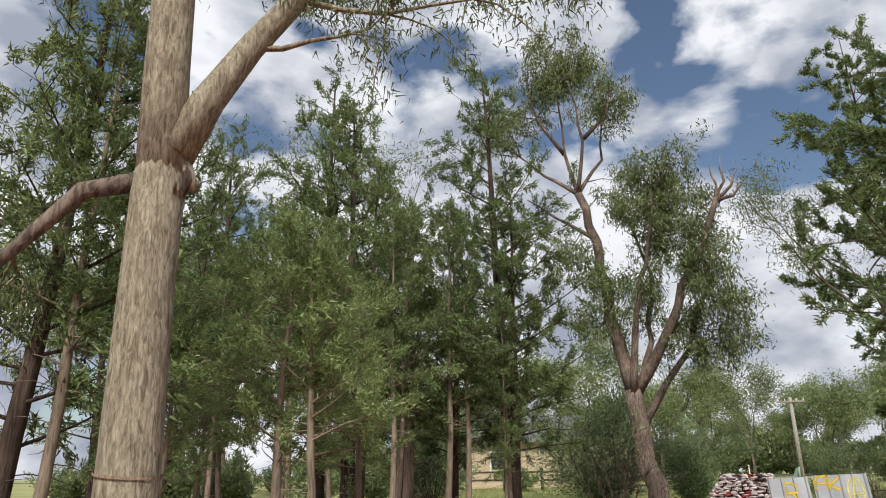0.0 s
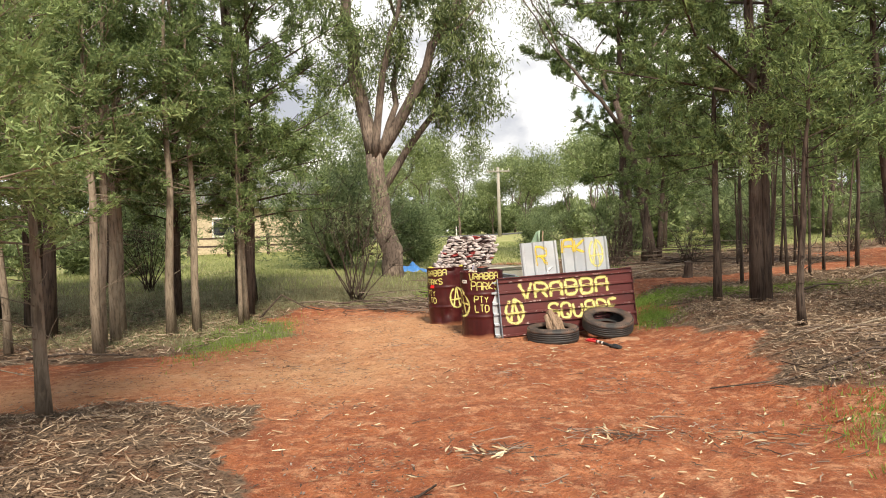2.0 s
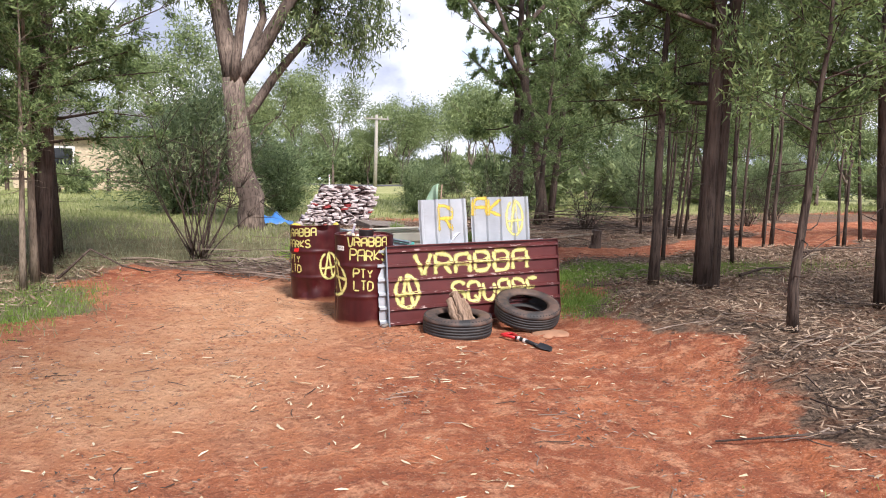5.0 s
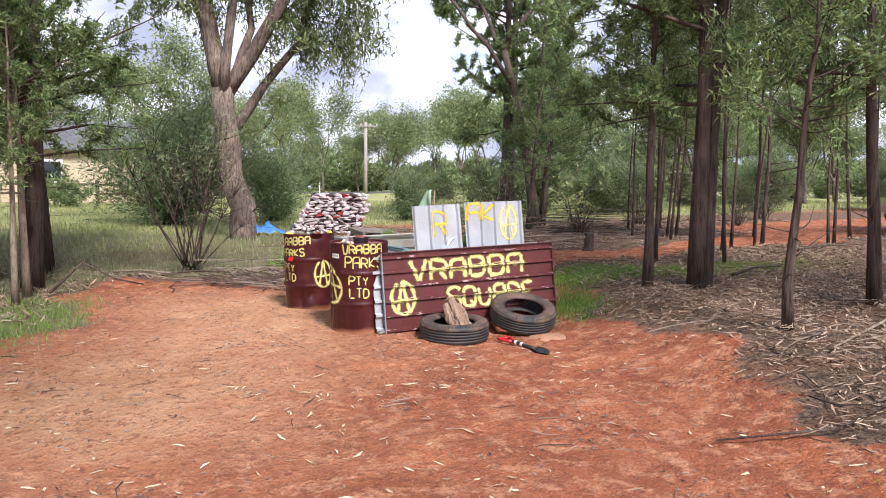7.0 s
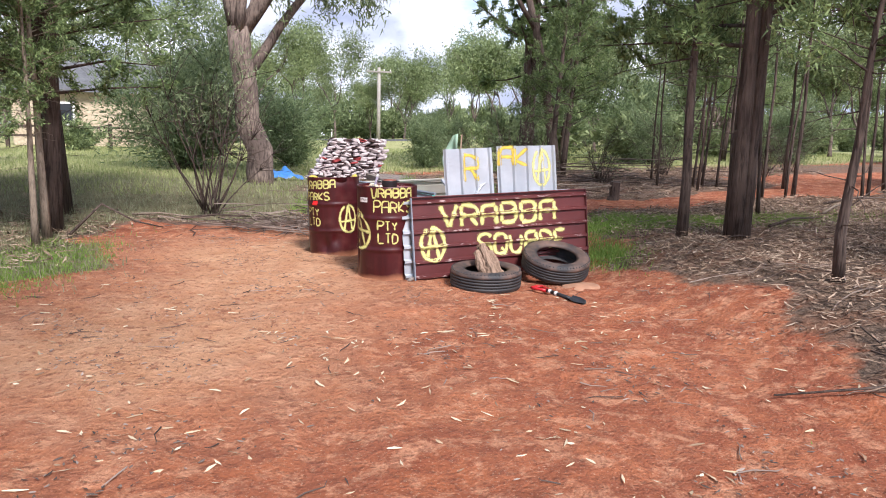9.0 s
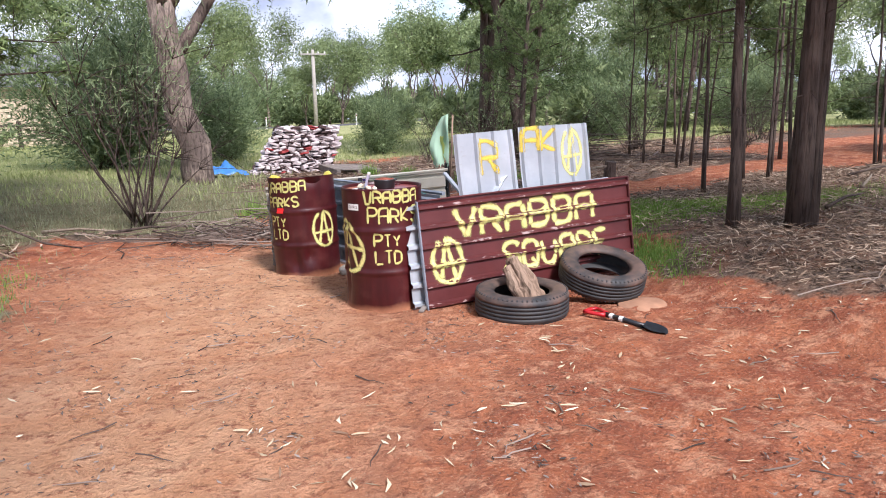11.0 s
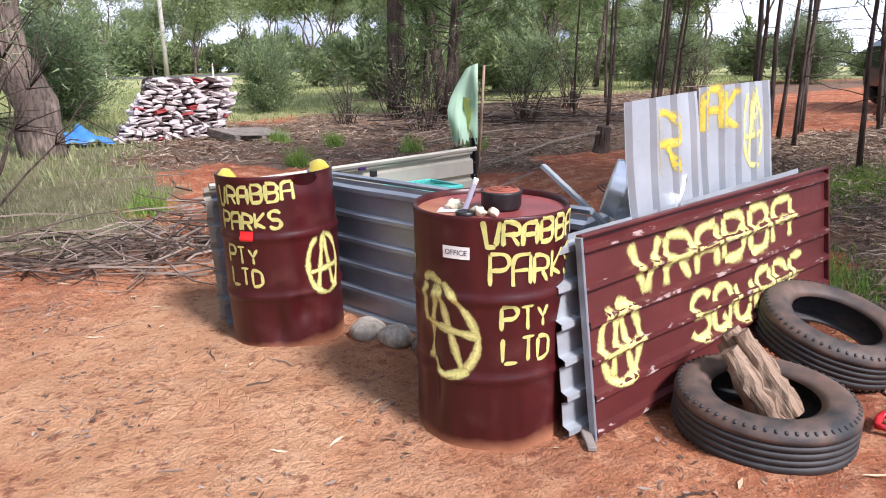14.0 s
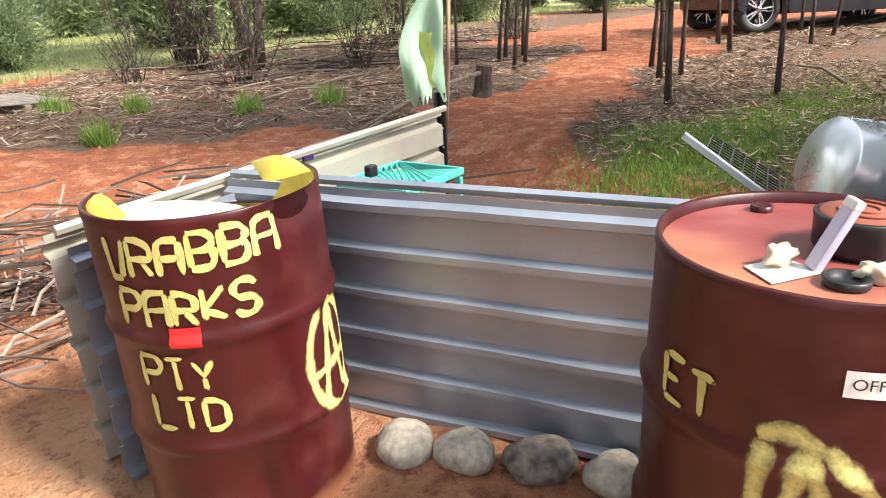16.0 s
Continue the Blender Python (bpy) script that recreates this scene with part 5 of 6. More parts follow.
for o, d, ln, mat in ((F1_O + Vector((0, 0, 0.80)), Vector((0.34, -0.86, 0)), 1.84, M_ZINC), (F2_O + Vector((0, 0, 0.775)), Vector((1.775, 0.31, 0.07)), 1.83, M_CREAM)):
    d = d.normalized()
    root = thing("capping_rail", Matrix.Translation(o), "thin folded steel capping on the fence", "rail", "fence cappings")
    vs, fs = tube([(0, 0, 0), tuple(d * ln * 0.5), tuple(d * ln)], [0.016] * 3, 6)
    mesh_ob("rail_body", vs, fs, mat, root)

# star picket with holes, and the cloth tied to it
PX, PY = 2.87, 13.06
picket = thing("star_picket", pose(PX, PY, gz(PX, PY) - 0.05), "black steel fence picket with punched holes", "fence post")
part("web", box_bm(0.008, 0.05, 0.95, Matrix.Translation((0, 0, 0.47)), 0.002), M_BLACK, picket)
part("flange", box_bm(0.05, 0.008, 0.95, Matrix.Translation((0, 0.022, 0.47)), 0.002), M_BLACK, picket)
# white discs stand in for daylight showing through the punched holes
for k in range(6):
    bm = bmesh.new()
    bmesh.ops.create_cone(bm, cap_ends=True, segments=10, radius1=0.006, radius2=0.006, depth=0.012, matrix=pose(0, -0.006, 0.42 + k * 0.09, 0, 90))
    part("hole_disc", bm, M_WHITE, picket)
flagpole = thing("flag_stick", pose(PX + 0.02, PY + 0.01, gz(PX, PY) + 0.6, 2, 3, 0), "pale wooden stick tied to the picket", "stick")
vs, fs = tube([(0, 0, 0), (0.004, 0, 0.4), (0.0, 0.004, 0.78)], [0.012, 0.011, 0.009], 7)
mesh_ob("stick_body", vs, fs, M_TIMBER, flagpole, "", True)


def flag():
    root = thing("tattered_flag", pose(PX + 0.02, PY, gz(PX, PY) + 0.87, 0, 0, 150), "faded light green cloth hanging in tatters", "flag")
    vs, fs = [], []
    nu, nv = 14, 20
    rng = random.Random(6)
    hem = [rng.uniform(-0.07, 0.03) for _ in range(nu + 1)]
    for side in (0, 1):
        for j in range(nv + 1):
            f = j / nv
            for i in range(nu + 1):
                g = i / nu
                w = 0.075 + 0.135 * math.sin(min(1, f * 1.6) * 1.5) * (1 - 0.55 * max(0, f - 0.55))
                x = g * w
                y = 0.022 * math.sin(g * 9 + f * 2) * (0.3 + f) + 0.02 * math.sin(f * 7 + g * 3)
                z = 0.52 - f * (0.52 + hem[i] * 1.3) - 0.03 * g
                vs.append((x, y + 0.002 * side, z))
        for j in range(nv):
            for i in range(nu):
                a = side * (nu + 1) * (nv + 1) + j * (nu + 1) + i
                fs.append((a, a + 1, a + nu + 2, a + nu + 1))
    mesh_ob("cloth", vs, fs, M_CLOTH, root, "", True)
    ys = [(0.05 + 0.13 * i / 6 + 0.01 * math.sin(j * 2), 0.035 * math.sin((0.05 + 0.13 * i / 6) / 0.26 * 9 + j / 6) - 0.012 - 0.004, 0.30 - 0.05 * j - 0.01 * math.sin(i * 1.5)) for j in range(6) for i in range(7)]
    mesh_ob("cloth_mark", ys, [(j * 7 + i, j * 7 + i + 1, j * 7 + i + 8, j * 7 + i + 7) for j in range(5) for i in range(6)], M_CLOTH_Y, root, "yellow mark on the cloth", True)


flag()

# ---- tyres ----


def tyre(m, label, R=0.325, W=0.195, r_in=0.19):
    root = thing("car_tyre", m, label, "tyre", "old car tyres")
    seg = 96
    outline = [(r_in, -W * 0.34), (r_in + 0.03, -W * 0.44), (r_in + 0.075, -W * 0.5), (R - 0.028, -W * 0.46), (R - 0.009, -W * 0.40), (R, -W * 0.30)]
    for g in (-0.2, -0.07, 0.07, 0.2):
        outline += [(R + 0.001, W * (g - 0.022)), (R - 0.008, W * (g - 0.015)), (R - 0.008, W * (g + 0.015)), (R + 0.001, W * (g + 0.022))]
    outline += [(R, W * 0.30), (R - 0.009, W * 0.40), (R - 0.028, W * 0.46), (r_in + 0.075, W * 0.5), (r_in + 0.03, W * 0.44), (r_in, W * 0.34),
                (r_in + 0.012, W * 0.30), (R - 0.03, W * 0.32), (R - 0.022, 0.0), (R - 0.03, -W * 0.32), (r_in + 0.012, -W * 0.30)]
    vs, fs = lathe(outline, seg, True)
    dust = []
    for i, (x, y, z) in enumerate(vs):
        dust.append(0.75 if z > W * 0.2 else (0.9 if z < -W * 0.3 else 0.1))
    mesh_ob("tyre_casing", vs, fs, M_TYRE, root, "", True, {"dust": dust})
    # shoulder lugs
    lug = box_bm(0.016, 0.011, 0.03, None, 0.003)
    me = bpy.data.meshes.new("tread_lug")
    lug.to_mesh(me)
    lug.free()
    me.materials.append(M_TYRE)
    for k in range(60):
        for s in (-1, 1):
            ob = new("tread_lug", me)
            ob.parent = root
            ob.matrix_local = pose(0, 0, 0, 0, 0, k * 6 + s * 1.5) @ pose(R - 0.0195, 0, s * W * 0.38, 0, s * 32, 0)
    return root


tyre(pose(2.70, 10.50, gz(2.7, 10.5) + 0.085, 2, -1, 20), "worn black tyre lying flat with timber in it")
tyre(frame_from((3.45, 10.76, gz(3.45, 10.75) + 0.185), (0.98, 0.2, 0.03), (-0.19, 0.94, 0.28)), "worn black tyre leaning against the sheet")


def split_log():
    root = thing("split_log", Matrix.Translation((2.78, 10.47, gz(2.7, 10.5) + 0.04)) @ Vector((-0.12, 0.24, 0.36)).to_track_quat("Z", "Y").to_matrix().to_4x4() @ Matrix.Scale(0.86, 4), "weathered split log standing in a tyre", "log")
    rng = np.random.RandomState(8)
    for k, (dx, dy, r, h, tz) in enumerate(((0, 0, 0.068, 0.44, 0), (0.07, -0.01, 0.055, 0.38, 10), (0.025, 0.055, 0.05, 0.42, 40), (-0.07, 0.025, 0.048, 0.35, 70), (-0.02, -0.05, 0.046, 0.40, 20), (0.05, -0.055, 0.036, 0.30, 50))):
        pts = [(dx + 0.004 * math.sin(i * 1.3 + k), dy + 0.004 * math.cos(i * 1.7 + k), h * i / 9) for i in range(10)]
        vs, fs = tube(pts, [r * (1.15 - 0.4 * (i / 9) ** 2) * rng.uniform(0.9, 1.1) for i in range(10)], 13, 0.35, rng)
        mesh_ob("splinter", vs, fs, M_TIMBER, root)


split_log()


def shovel():
    a, b = Vector((3.13, 10.31, 0.045)), Vector((3.34, 9.82, 0.03))
    x = (b - a).normalized()
    m = frame_from((a.x, a.y, gz(a.x, a.y) + 0.035), x, (0, 0, 1))
    root = thing("garden_spade", m, "short spade with a red grip and dark blade", "spade")
    # here x runs along the shaft, y is up, z to the side
    vs, fs = tube([(0.13, 0, 0), (0.30, 0.0, 0), (0.44, -0.002, 0)], [0.018, 0.017, 0.017], 12)
    mesh_ob("shaft", vs, fs, M_BLACK, root, "black shaft", True)
    for p in (0.17, 0.25):
        vs, fs = tube([(p, 0, 0), (p + 0.03, 0, 0)], [0.0195, 0.0195], 12)
        mesh_ob("label_band", vs, fs, M_WHITE, root, "worn white label band")
    loop = [(0.14, 0, 0.012), (0.09, 0, 0.035), (0.03, 0, 0.058), (0.0, 0, 0.06), (-0.006, 0, 0.0), (0.0, 0, -0.06), (0.03, 0, -0.058), (0.09, 0, -0.035), (0.14, 0, -0.012)]
    vs, fs = tube(loop, [0.016, 0.014, 0.013, 0.014, 0.015, 0.014, 0.013, 0.014, 0.016], 9)
    mesh_ob("grip", vs, fs, M_RED, root, "red plastic grip", True)
    vs, fs = [], []
    for j in range(9):
        f = j / 8
        w = 0.066 * min(1, 0.55 + f * 1.4) * (1 - max(0, f - 0.6) ** 2 * 4.5)
        for i in range(9):
            g = i / 8 * 2 - 1
            vs.append((0.43 + f * 0.175, 0.008 - 0.022 * f + 0.014 * g * g, g * w))
    for j in range(8):
        fs += [(j * 9 + i, j * 9 + i + 1, j * 9 + i + 10, j * 9 + i + 9) for i in range(8)]
    vs += [(a1, b1 - 0.003, c1) for a1, b1, c1 in vs]
    fs += [tuple(i + 81 for i in f[::-1]) for f in fs]
    mesh_ob("blade", vs, fs, M_STEEL, root, "dark steel blade", True)


shovel()


def river_stone(x, y, sx, sy, sz, seed, mat, label):
    bm = bmesh.new()
    bmesh.ops.create_icosphere(bm, subdivisions=4, radius=1.0)
    for v in bm.verts:
        n = noise.noise(v.co * 0.9 + Vector((seed * 3.1, 0, 0)))
        v.co *= 1 + 0.22 * n + 0.05 * noise.noise(v.co * 3)
        v.co = Vector((v.co.x * sx, v.co.y * sy, v.co.z * sz))
    root = thing("river_stone", pose(x, y, gz(x, y) + sz * 0.62, 3, 0, seed * 47), label, "stone", "stones along the fence")
    part("stone_body", bm, mat, root, smooth=True)


river_stone(1.70, 12.10, 0.10, 0.085, 0.06, 1, M_STONE, "rounded pale grey river stone half set in earth")
river_stone(1.79, 11.93, 0.093, 0.08, 0.062, 2, M_STONE, "rounded cream river stone beside the fence")
river_stone(1.90, 11.74, 0.105, 0.085, 0.06, 3, M_STONE_D, "rounded dark mottled river stone beside the fence")
river_stone(1.995, 11.56, 0.09, 0.08, 0.055, 4, M_STONE, "rounded tan river stone beside the fence")


def milk_crate():
    W, D, Hh = 0.40, 0.32, 0.29
    root = thing("milk_crate", pose(2.31, 12.735, gz(2.4, 12.7) + 0.38, 0, 0, 12), "turquoise plastic milk crate turned upside down", "crate")
    for k in range(9):
        for s in (-1, 1):
            a = -0.42 + 0.105 * k
            bm = box_bm(0.010, 0.5, 0.012, pose(a * W, 0, Hh - 0.006 - 0.002 * (s > 0), 0, 0, 45 * s))
            for v in bm.verts:
                v.co.x, v.co.y = max(-W / 2, min(W / 2, v.co.x)), max(-D / 2, min(D / 2, v.co.y))
            part("lattice_bar", bm, M_TURQ, root)
    for z in (0.02, 0.15, Hh - 0.012):
        for sx, sy, ox, oy in ((W, 0.012, 0, D / 2), (W, 0.012, 0, -D / 2), (0.012, D - 0.012, W / 2 - 0.006, 0), (0.012, D - 0.012, -W / 2 + 0.006, 0)):
            part("side_rail", box_bm(sx, sy, 0.03, Matrix.Translation((ox, oy, z)), 0.003), M_TURQ, root)
    for sx in (-1, 1):
        for sy in (-1, 1):
            part("corner_post", box_bm(0.024, 0.024, Hh - 0.03, Matrix.Translation((sx * (W / 2 - 0.014), sy * (D / 2 - 0.010), Hh / 2 - 0.02)), 0.003), M_TURQ, root)
    base = thing("timber_block", pose(2.31, 12.735, gz(2.4, 12.7) + 0.01, 0, 0, 12), "rough timber block under the crate", "block")
    part("block_body", box_bm(0.26, 0.24, 0.37, Matrix.Translation((0, 0, 0.185)), 0.01), M_PALLET, base)


milk_crate()


def metal_bucket():
    root = thing("metal_bucket", Matrix.Translation((2.69, 11.22, 0.795)) @ Vector((0.72, -0.62, -0.30)).to_track_quat("Z", "Y").to_matrix().to_4x4() @ Matrix.Scale(1.06, 4),
                 "shiny galvanised bucket lying on scrap", "bucket")
    out = [(0.0005, 0.0), (0.115, 0.0), (0.118, 0.006), (0.124, 0.06), (0.1275, 0.066), (0.1255, 0.072), (0.129, 0.10), (0.132, 0.106), (0.130, 0.112), (0.150, 0.27), (0.155, 0.275), (0.152, 0.28), (0.146, 0.274), (0.113, 0.008), (0.0005, 0.008)]
    vs, fs = lathe([(r, z - 0.14) for r, z in out], 48)
    mesh_ob("bucket_body", vs, fs, M_BUCKET, root, "", True)
    hv, hf = tube([(0.15 * math.cos(a), 0.05 * math.sin(a) + 0.0, 0.12 + 0.09 * math.sin(a)) for a in np.linspace(0, math.pi, 14)], [0.003] * 14, 5)
    mesh_ob("wire_handle", hv, hf, M_ZINC, root)


metal_bucket()

# scrap steel inside the yard
rng1 = random.Random(12)
for k, (a, b, w) in enumerate((((2.47, 11.66, 0.90), (2.70, 11.15, 0.50), 0.016), ((2.15, 11.30, 0.62), (2.85, 11.55, 0.66), 0.03), ((2.20, 11.20, 0.58), (2.95, 11.40, 0.60), 0.03),
                               ((2.30, 11.45, 0.60), (3.2, 11.60, 0.45), 0.035), ((2.25, 11.1, 0.50), (2.9, 11.25, 0.52), 0.03), ((2.3, 11.6, 0.55), (3.1, 11.35, 0.5), 0.03))):
    a, b = Vector(a), Vector(b)
    root = thing("steel_offcut", frame_from(a, b - a, (0, 0, 1)), "galvanised steel channel offcut lying on a scrap heap", "steel offcut", "scrap offcuts")
    ln = (b - a).length
    part("channel_web", box_bm(ln, 0.003, w * 2, Matrix.Translation((ln / 2, 0, 0))), M_ZINC_PALE, root)
    part("channel_flange", box_bm(ln, w, 0.003, Matrix.Translation((ln / 2, -w / 2, w))), M_ZINC_PALE, root)
for k in range(5):
    root = thing("scrap_sheet", pose(2.55 + 0.08 * k, 11.35 + 0.03 * k, 0.08 + 0.10 * k, rng1.uniform(-6, 6), rng1.uniform(-6, 6), 12 + rng1.uniform(-9, 9)), "bent grey steel scrap sheet in the heap", "scrap sheet", "scrap sheets")
    bm = bmesh.new()
    bmesh.ops.create_grid(bm, x_segments=8, y_segments=5, size=0.5, matrix=Matrix.Diagonal((0.8, 0.5, 1, 1)))
    for v in bm.verts:
        v.co.z = 0.02 * math.sin(v.co.x * 9 + k) + 0.015 * math.sin(v.co.y * 11)
    bmesh.ops.solidify(bm, geom=bm.faces[:], thickness=0.004)
    part("scrap_body", bm, M_ZINC, root)


def wire_rack():
    root = thing("wire_rack", pose(3.15, 11.75, 0.66, 30, 0, 20), "dark wire mesh rack on the scrap heap", "rack")
    for k in range(10):
        vs, fs = tube([(-0.2 + 0.045 * k, -0.15, 0), (-0.2 + 0.045 * k, 0.15, 0)], [0.003, 0.003], 4)
        mesh_ob("wire", vs, fs, M_STEEL, root)
    for k in range(7):
        vs, fs = tube([(-0.2, -0.15 + 0.05 * k, 0.005), (0.205, -0.15 + 0.05 * k, 0.005)], [0.003, 0.003], 4)
        mesh_ob("wire", vs, fs, M_STEEL, root)


wire_rack()
clip = thing("rail_clip", pose(1.98, 12.89, F2_O.z + 0.80, 0, 0, 10), "dark purple plastic clip on the fence rail", "clip")
part("clip_body", box_bm(0.05, 0.04, 0.045, None, 0.006, 2), M_PURPLE, clip)
clip2 = thing("post_cap", pose(1.86, 12.36, F1_O.z + 0.82, 0, 0, 10), "small black cap on the fence rail", "cap")
part("cap_body", box_bm(0.035, 0.03, 0.035, None, 0.004), M_BLACK, clip2)
slat = thing("loose_batten", frame_from((2.02, 10.66, gz(2.02, 10.66) + 0.015), (0.45, 0.9, 0.0), (0, 0, 1)), "short timber batten lying by the drum", "batten")
part("slat_body", box_bm(0.22, 0.018, 0.035, Matrix.Translation((0.09, 0, 0)), 0.003), M_PALLET, slat)
flatstone = thing("flat_rock", pose(3.62, 10.42, gz(3.62, 10.42) + 0.0, 0, 0, 30), "flat earth-coloured rock set in the ground", "rock")
bm = bmesh.new()
bmesh.ops.create_icosphere(bm, subdivisions=4, radius=1.0)
for v in bm.verts:
    v.co *= 1 + 0.2 * noise.noise(v.co * 1.3)
    v.co = Vector((v.co.x * 0.22, v.co.y * 0.17, v.co.z * 0.035))
part("rock_body", bm, plain("earthy_rock", (0.42, 0.22, 0.13), 0.9), flatstone, smooth=True)

# ---- stacked bundles, pallet, tarpaulin ----


def bundle_stack():
    root = thing("packet_stack", pose(1.72, 20.75, gz(1.72, 20.6), 0, 0, 8), "stack of crumpled white and red wrapped bundles", "stack")
    rng = random.Random(15)
    data = {}
    for key, mat in (("w", M_BUNDLE), ("r", M_BUNDLE_R), ("d", M_BUNDLE_DARK)):
        for v in range(5):
            bm = box_bm(1, 1, 1, None, 0.12, 1)
            for p in bm.verts:
                p.co += Vector((rng.uniform(-0.13, 0.13), rng.uniform(-0.12, 0.12), rng.uniform(-0.2, 0.2)))
            me = bpy.data.meshes.new("bundle")
            bm.to_mesh(me)
            bm.free()
            me.materials.append(mat)
            data[key, v] = me
    for row in range(12):
        w = 1.72 - row * 0.038
        x = -0.92 + row * 0.049
        while x < -0.92 + row * 0.049 + w - 0.1 and x < 0.86:
            bw = rng.uniform(0.10, 0.23)
            for layer, depth in ((0, 0.0), (1, 0.28)):
                if layer and row < 11 and rng.random() < 0.3:
                    continue
                key = rng.choices("wrd", (0.82, 0.06, 0.12))[0]
                ob = new("packet", data[key, rng.randrange(5)])
                ob.parent = root
                thin = rng.random() < 0.45
                n = 2 if thin else 1
                for q in range(n):
                    if q:
                        ob = new("packet", data[rng.choices("wrd", (0.86, 0.03, 0.11))[0], rng.randrange(5)])
                        ob.parent = root
                    ob.matrix_local = pose(x + bw / 2, depth + rng.uniform(-0.03, 0.03), 0.042 + row * 0.079 + (q - (n - 1) / 2) * 0.038, rng.uniform(-12, 12), rng.uniform(-24, 24), rng.uniform(-18, 18)) @ Matrix.Diagonal((bw * 0.92, 0.27, rng.uniform(0.052, 0.080) / n, 1))
            x += bw
    # dark block inside the stack; its colour stands for shade between packets
    core = box_bm(1.5, 0.34, 0.86, Matrix.Translation((0.02, 0.16, 0.43)), 0.05)
    for p in core.verts:
        if p.co.z > 0.5:
            p.co.x = p.co.x * 0.8 + 0.16
    part("gap_shade_core", core, M_BUNDLE_DARK, root)


bundle_stack()


def pallet():
    root = thing("timber_pallet", pose(2.75, 20.4, gz(2.75, 20.4) + 0.0, 4, 3, 18), "grey weathered timber pallet lying on litter", "pallet")
    for k in range(7):
        part("deck_board", box_bm(1.0, 0.095, 0.018, Matrix.Translation((0, -0.4 + 0.133 * k, 0.112)), 0.003), M_PALLET, root)
    for x in (-0.45, 0, 0.45):
        part("bearer", box_bm(0.08, 0.95, 0.1, Matrix.Translation((x, 0, 0.05)), 0.004), M_PALLET, root)


pallet()
tarp = thing("blue_tarpaulin", pose(0.25, 20.4, gz(0.25, 20.4) + 0.02, 0, 0, 10), "crumpled bright blue tarpaulin on the grass", "tarpaulin")
bm = bmesh.new()
bmesh.ops.create_grid(bm, x_segments=26, y_segments=18, size=0.5, matrix=Matrix.Diagonal((0.95, 0.7, 1, 1)))
for v in bm.verts:
    f = max(0, 1 - (v.co.x / 0.5) ** 2) * max(0, 1 - (v.co.y / 0.4) ** 2)
    v.co.z = f * (0.2 + 0.18 * noise.noise(v.co * 5)) + 0.05 * noise.noise(v.co * 11) + 0.02
bmesh.ops.solidify(bm, geom=bm.faces[:], thickness=0.004)
part("tarp_sheet", bm, M_TARP, tarp, smooth=True)

# ---- stump with a fallen branch ----
stump = thing("tree_stump", pose(6.15, 15.75, gz(6.15, 15.75) - 0.04, 3, 4, 0), "short charred tree stump beside the track", "stump")
rngs = np.random.RandomState(3)
vs, fs = tube([(0, 0, 0), (0.01, 0, 0.12), (0, 0.01, 0.26), (0, 0, 0.36)], [0.12, 0.095, 0.09, 0.085], 12, 0.2, rngs)
mesh_ob("stump_body", vs, fs, M_BARK_DARK, stump)


def fallen(name, label, pts, r, mat=None):
    root = thing(name, Matrix(), label, "branch", "fallen branches")
    n = len(pts)
    vs, fs = tube(pts, [r * (1 - 0.6 * i / (n - 1)) for i in range(n)], 7)
    mesh_ob("branch_body", vs, fs, mat or M_BARK_SAP, root, "", True)


def on_ground(pts, up=0.03):
    return [(x, y, gz(x, y) + up + z) for x, y, z in pts]


fallen("fallen_branch", "long pale fallen branch resting on the stump", on_ground(((6.1, 15.72, 0.22), (5.4, 15.75, 0.13), (4.6, 15.55, 0.07), (3.9, 15.5, 0.03))), 0.025)
fallen("fallen_branch", "thin dry branch lying on the litter", on_ground(((7.2, 9.6, 0.05), (6.0, 9.0, 0.04), (4.9, 8.3, 0.02))), 0.018)
fallen("fallen_branch", "thin dry branch lying on the litter", on_ground(((5.6, 7.0, 0.05), (4.9, 7.5, 0.03), (4.2, 7.4, 0.0), (3.6, 7.6, 0.0))), 0.014, M_BARK_DARK)
fallen("fallen_branch", "crooked dark branch lying on red earth", on_ground(((1.1, 4.6, 0.02), (1.25, 4.9, 0.03), (1.2, 5.2, 0.02), (1.36, 5.55, 0.0))), 0.016, M_BARK_DARK)
fallen("fallen_branch", "dark bent branch at the edge of the wood", on_ground(((-1.9, 13.6, 0.0), (-1.6, 13.9, 0.35), (-1.2, 13.9, 0.12), (-0.9, 14.1, 0.0))), 0.02, M_BARK_DARK)
for k, (x, y, a, ln) in enumerate(((6.2, 18.2, 20, 1.6), (7.3, 18.9, -30, 1.5), (5.2, 17.6, 5, 1.3), (9.5, 14.0, 15, 1.7), (8.4, 13.2, 40, 1.4), (-3.0, 9.9, 8, 1.2), (-4.2, 9.7, -10, 1.5), (-0.2, 14.8, 4, 1.2), (-1.0, 14.9, -14, 1.1), (6.9, 12.0, 30, 1.3), (5.9, 8.2, 60, 1.2))):
    c, s = math.cos(radians(a)) * ln / 2, math.sin(radians(a)) * ln / 2
    fallen("fallen_branch", "thin dry branch lying on the litter", on_ground(((x - c, y - s, 0.03), (x - c * 0.2, y - s * 0.3, 0.07), (x + c, y + s, 0.02))), 0.02, M_BARK_DARK if k % 2 else M_BARK_SAP)

# ---- power pole, road, guide posts ----
pole = thing("power_pole", pose(5.35, 61.7, gz(5.35, 61.7) - 0.1), "grey timber power pole with a crossarm", "power pole")
vs, fs = tube([(0, 0, 0), (0, 0, 3), (0, 0, 6.1)], [0.17, 0.15, 0.125], 12)
mesh_ob("pole_shaft", vs, fs, M_POLE, pole, "", True)
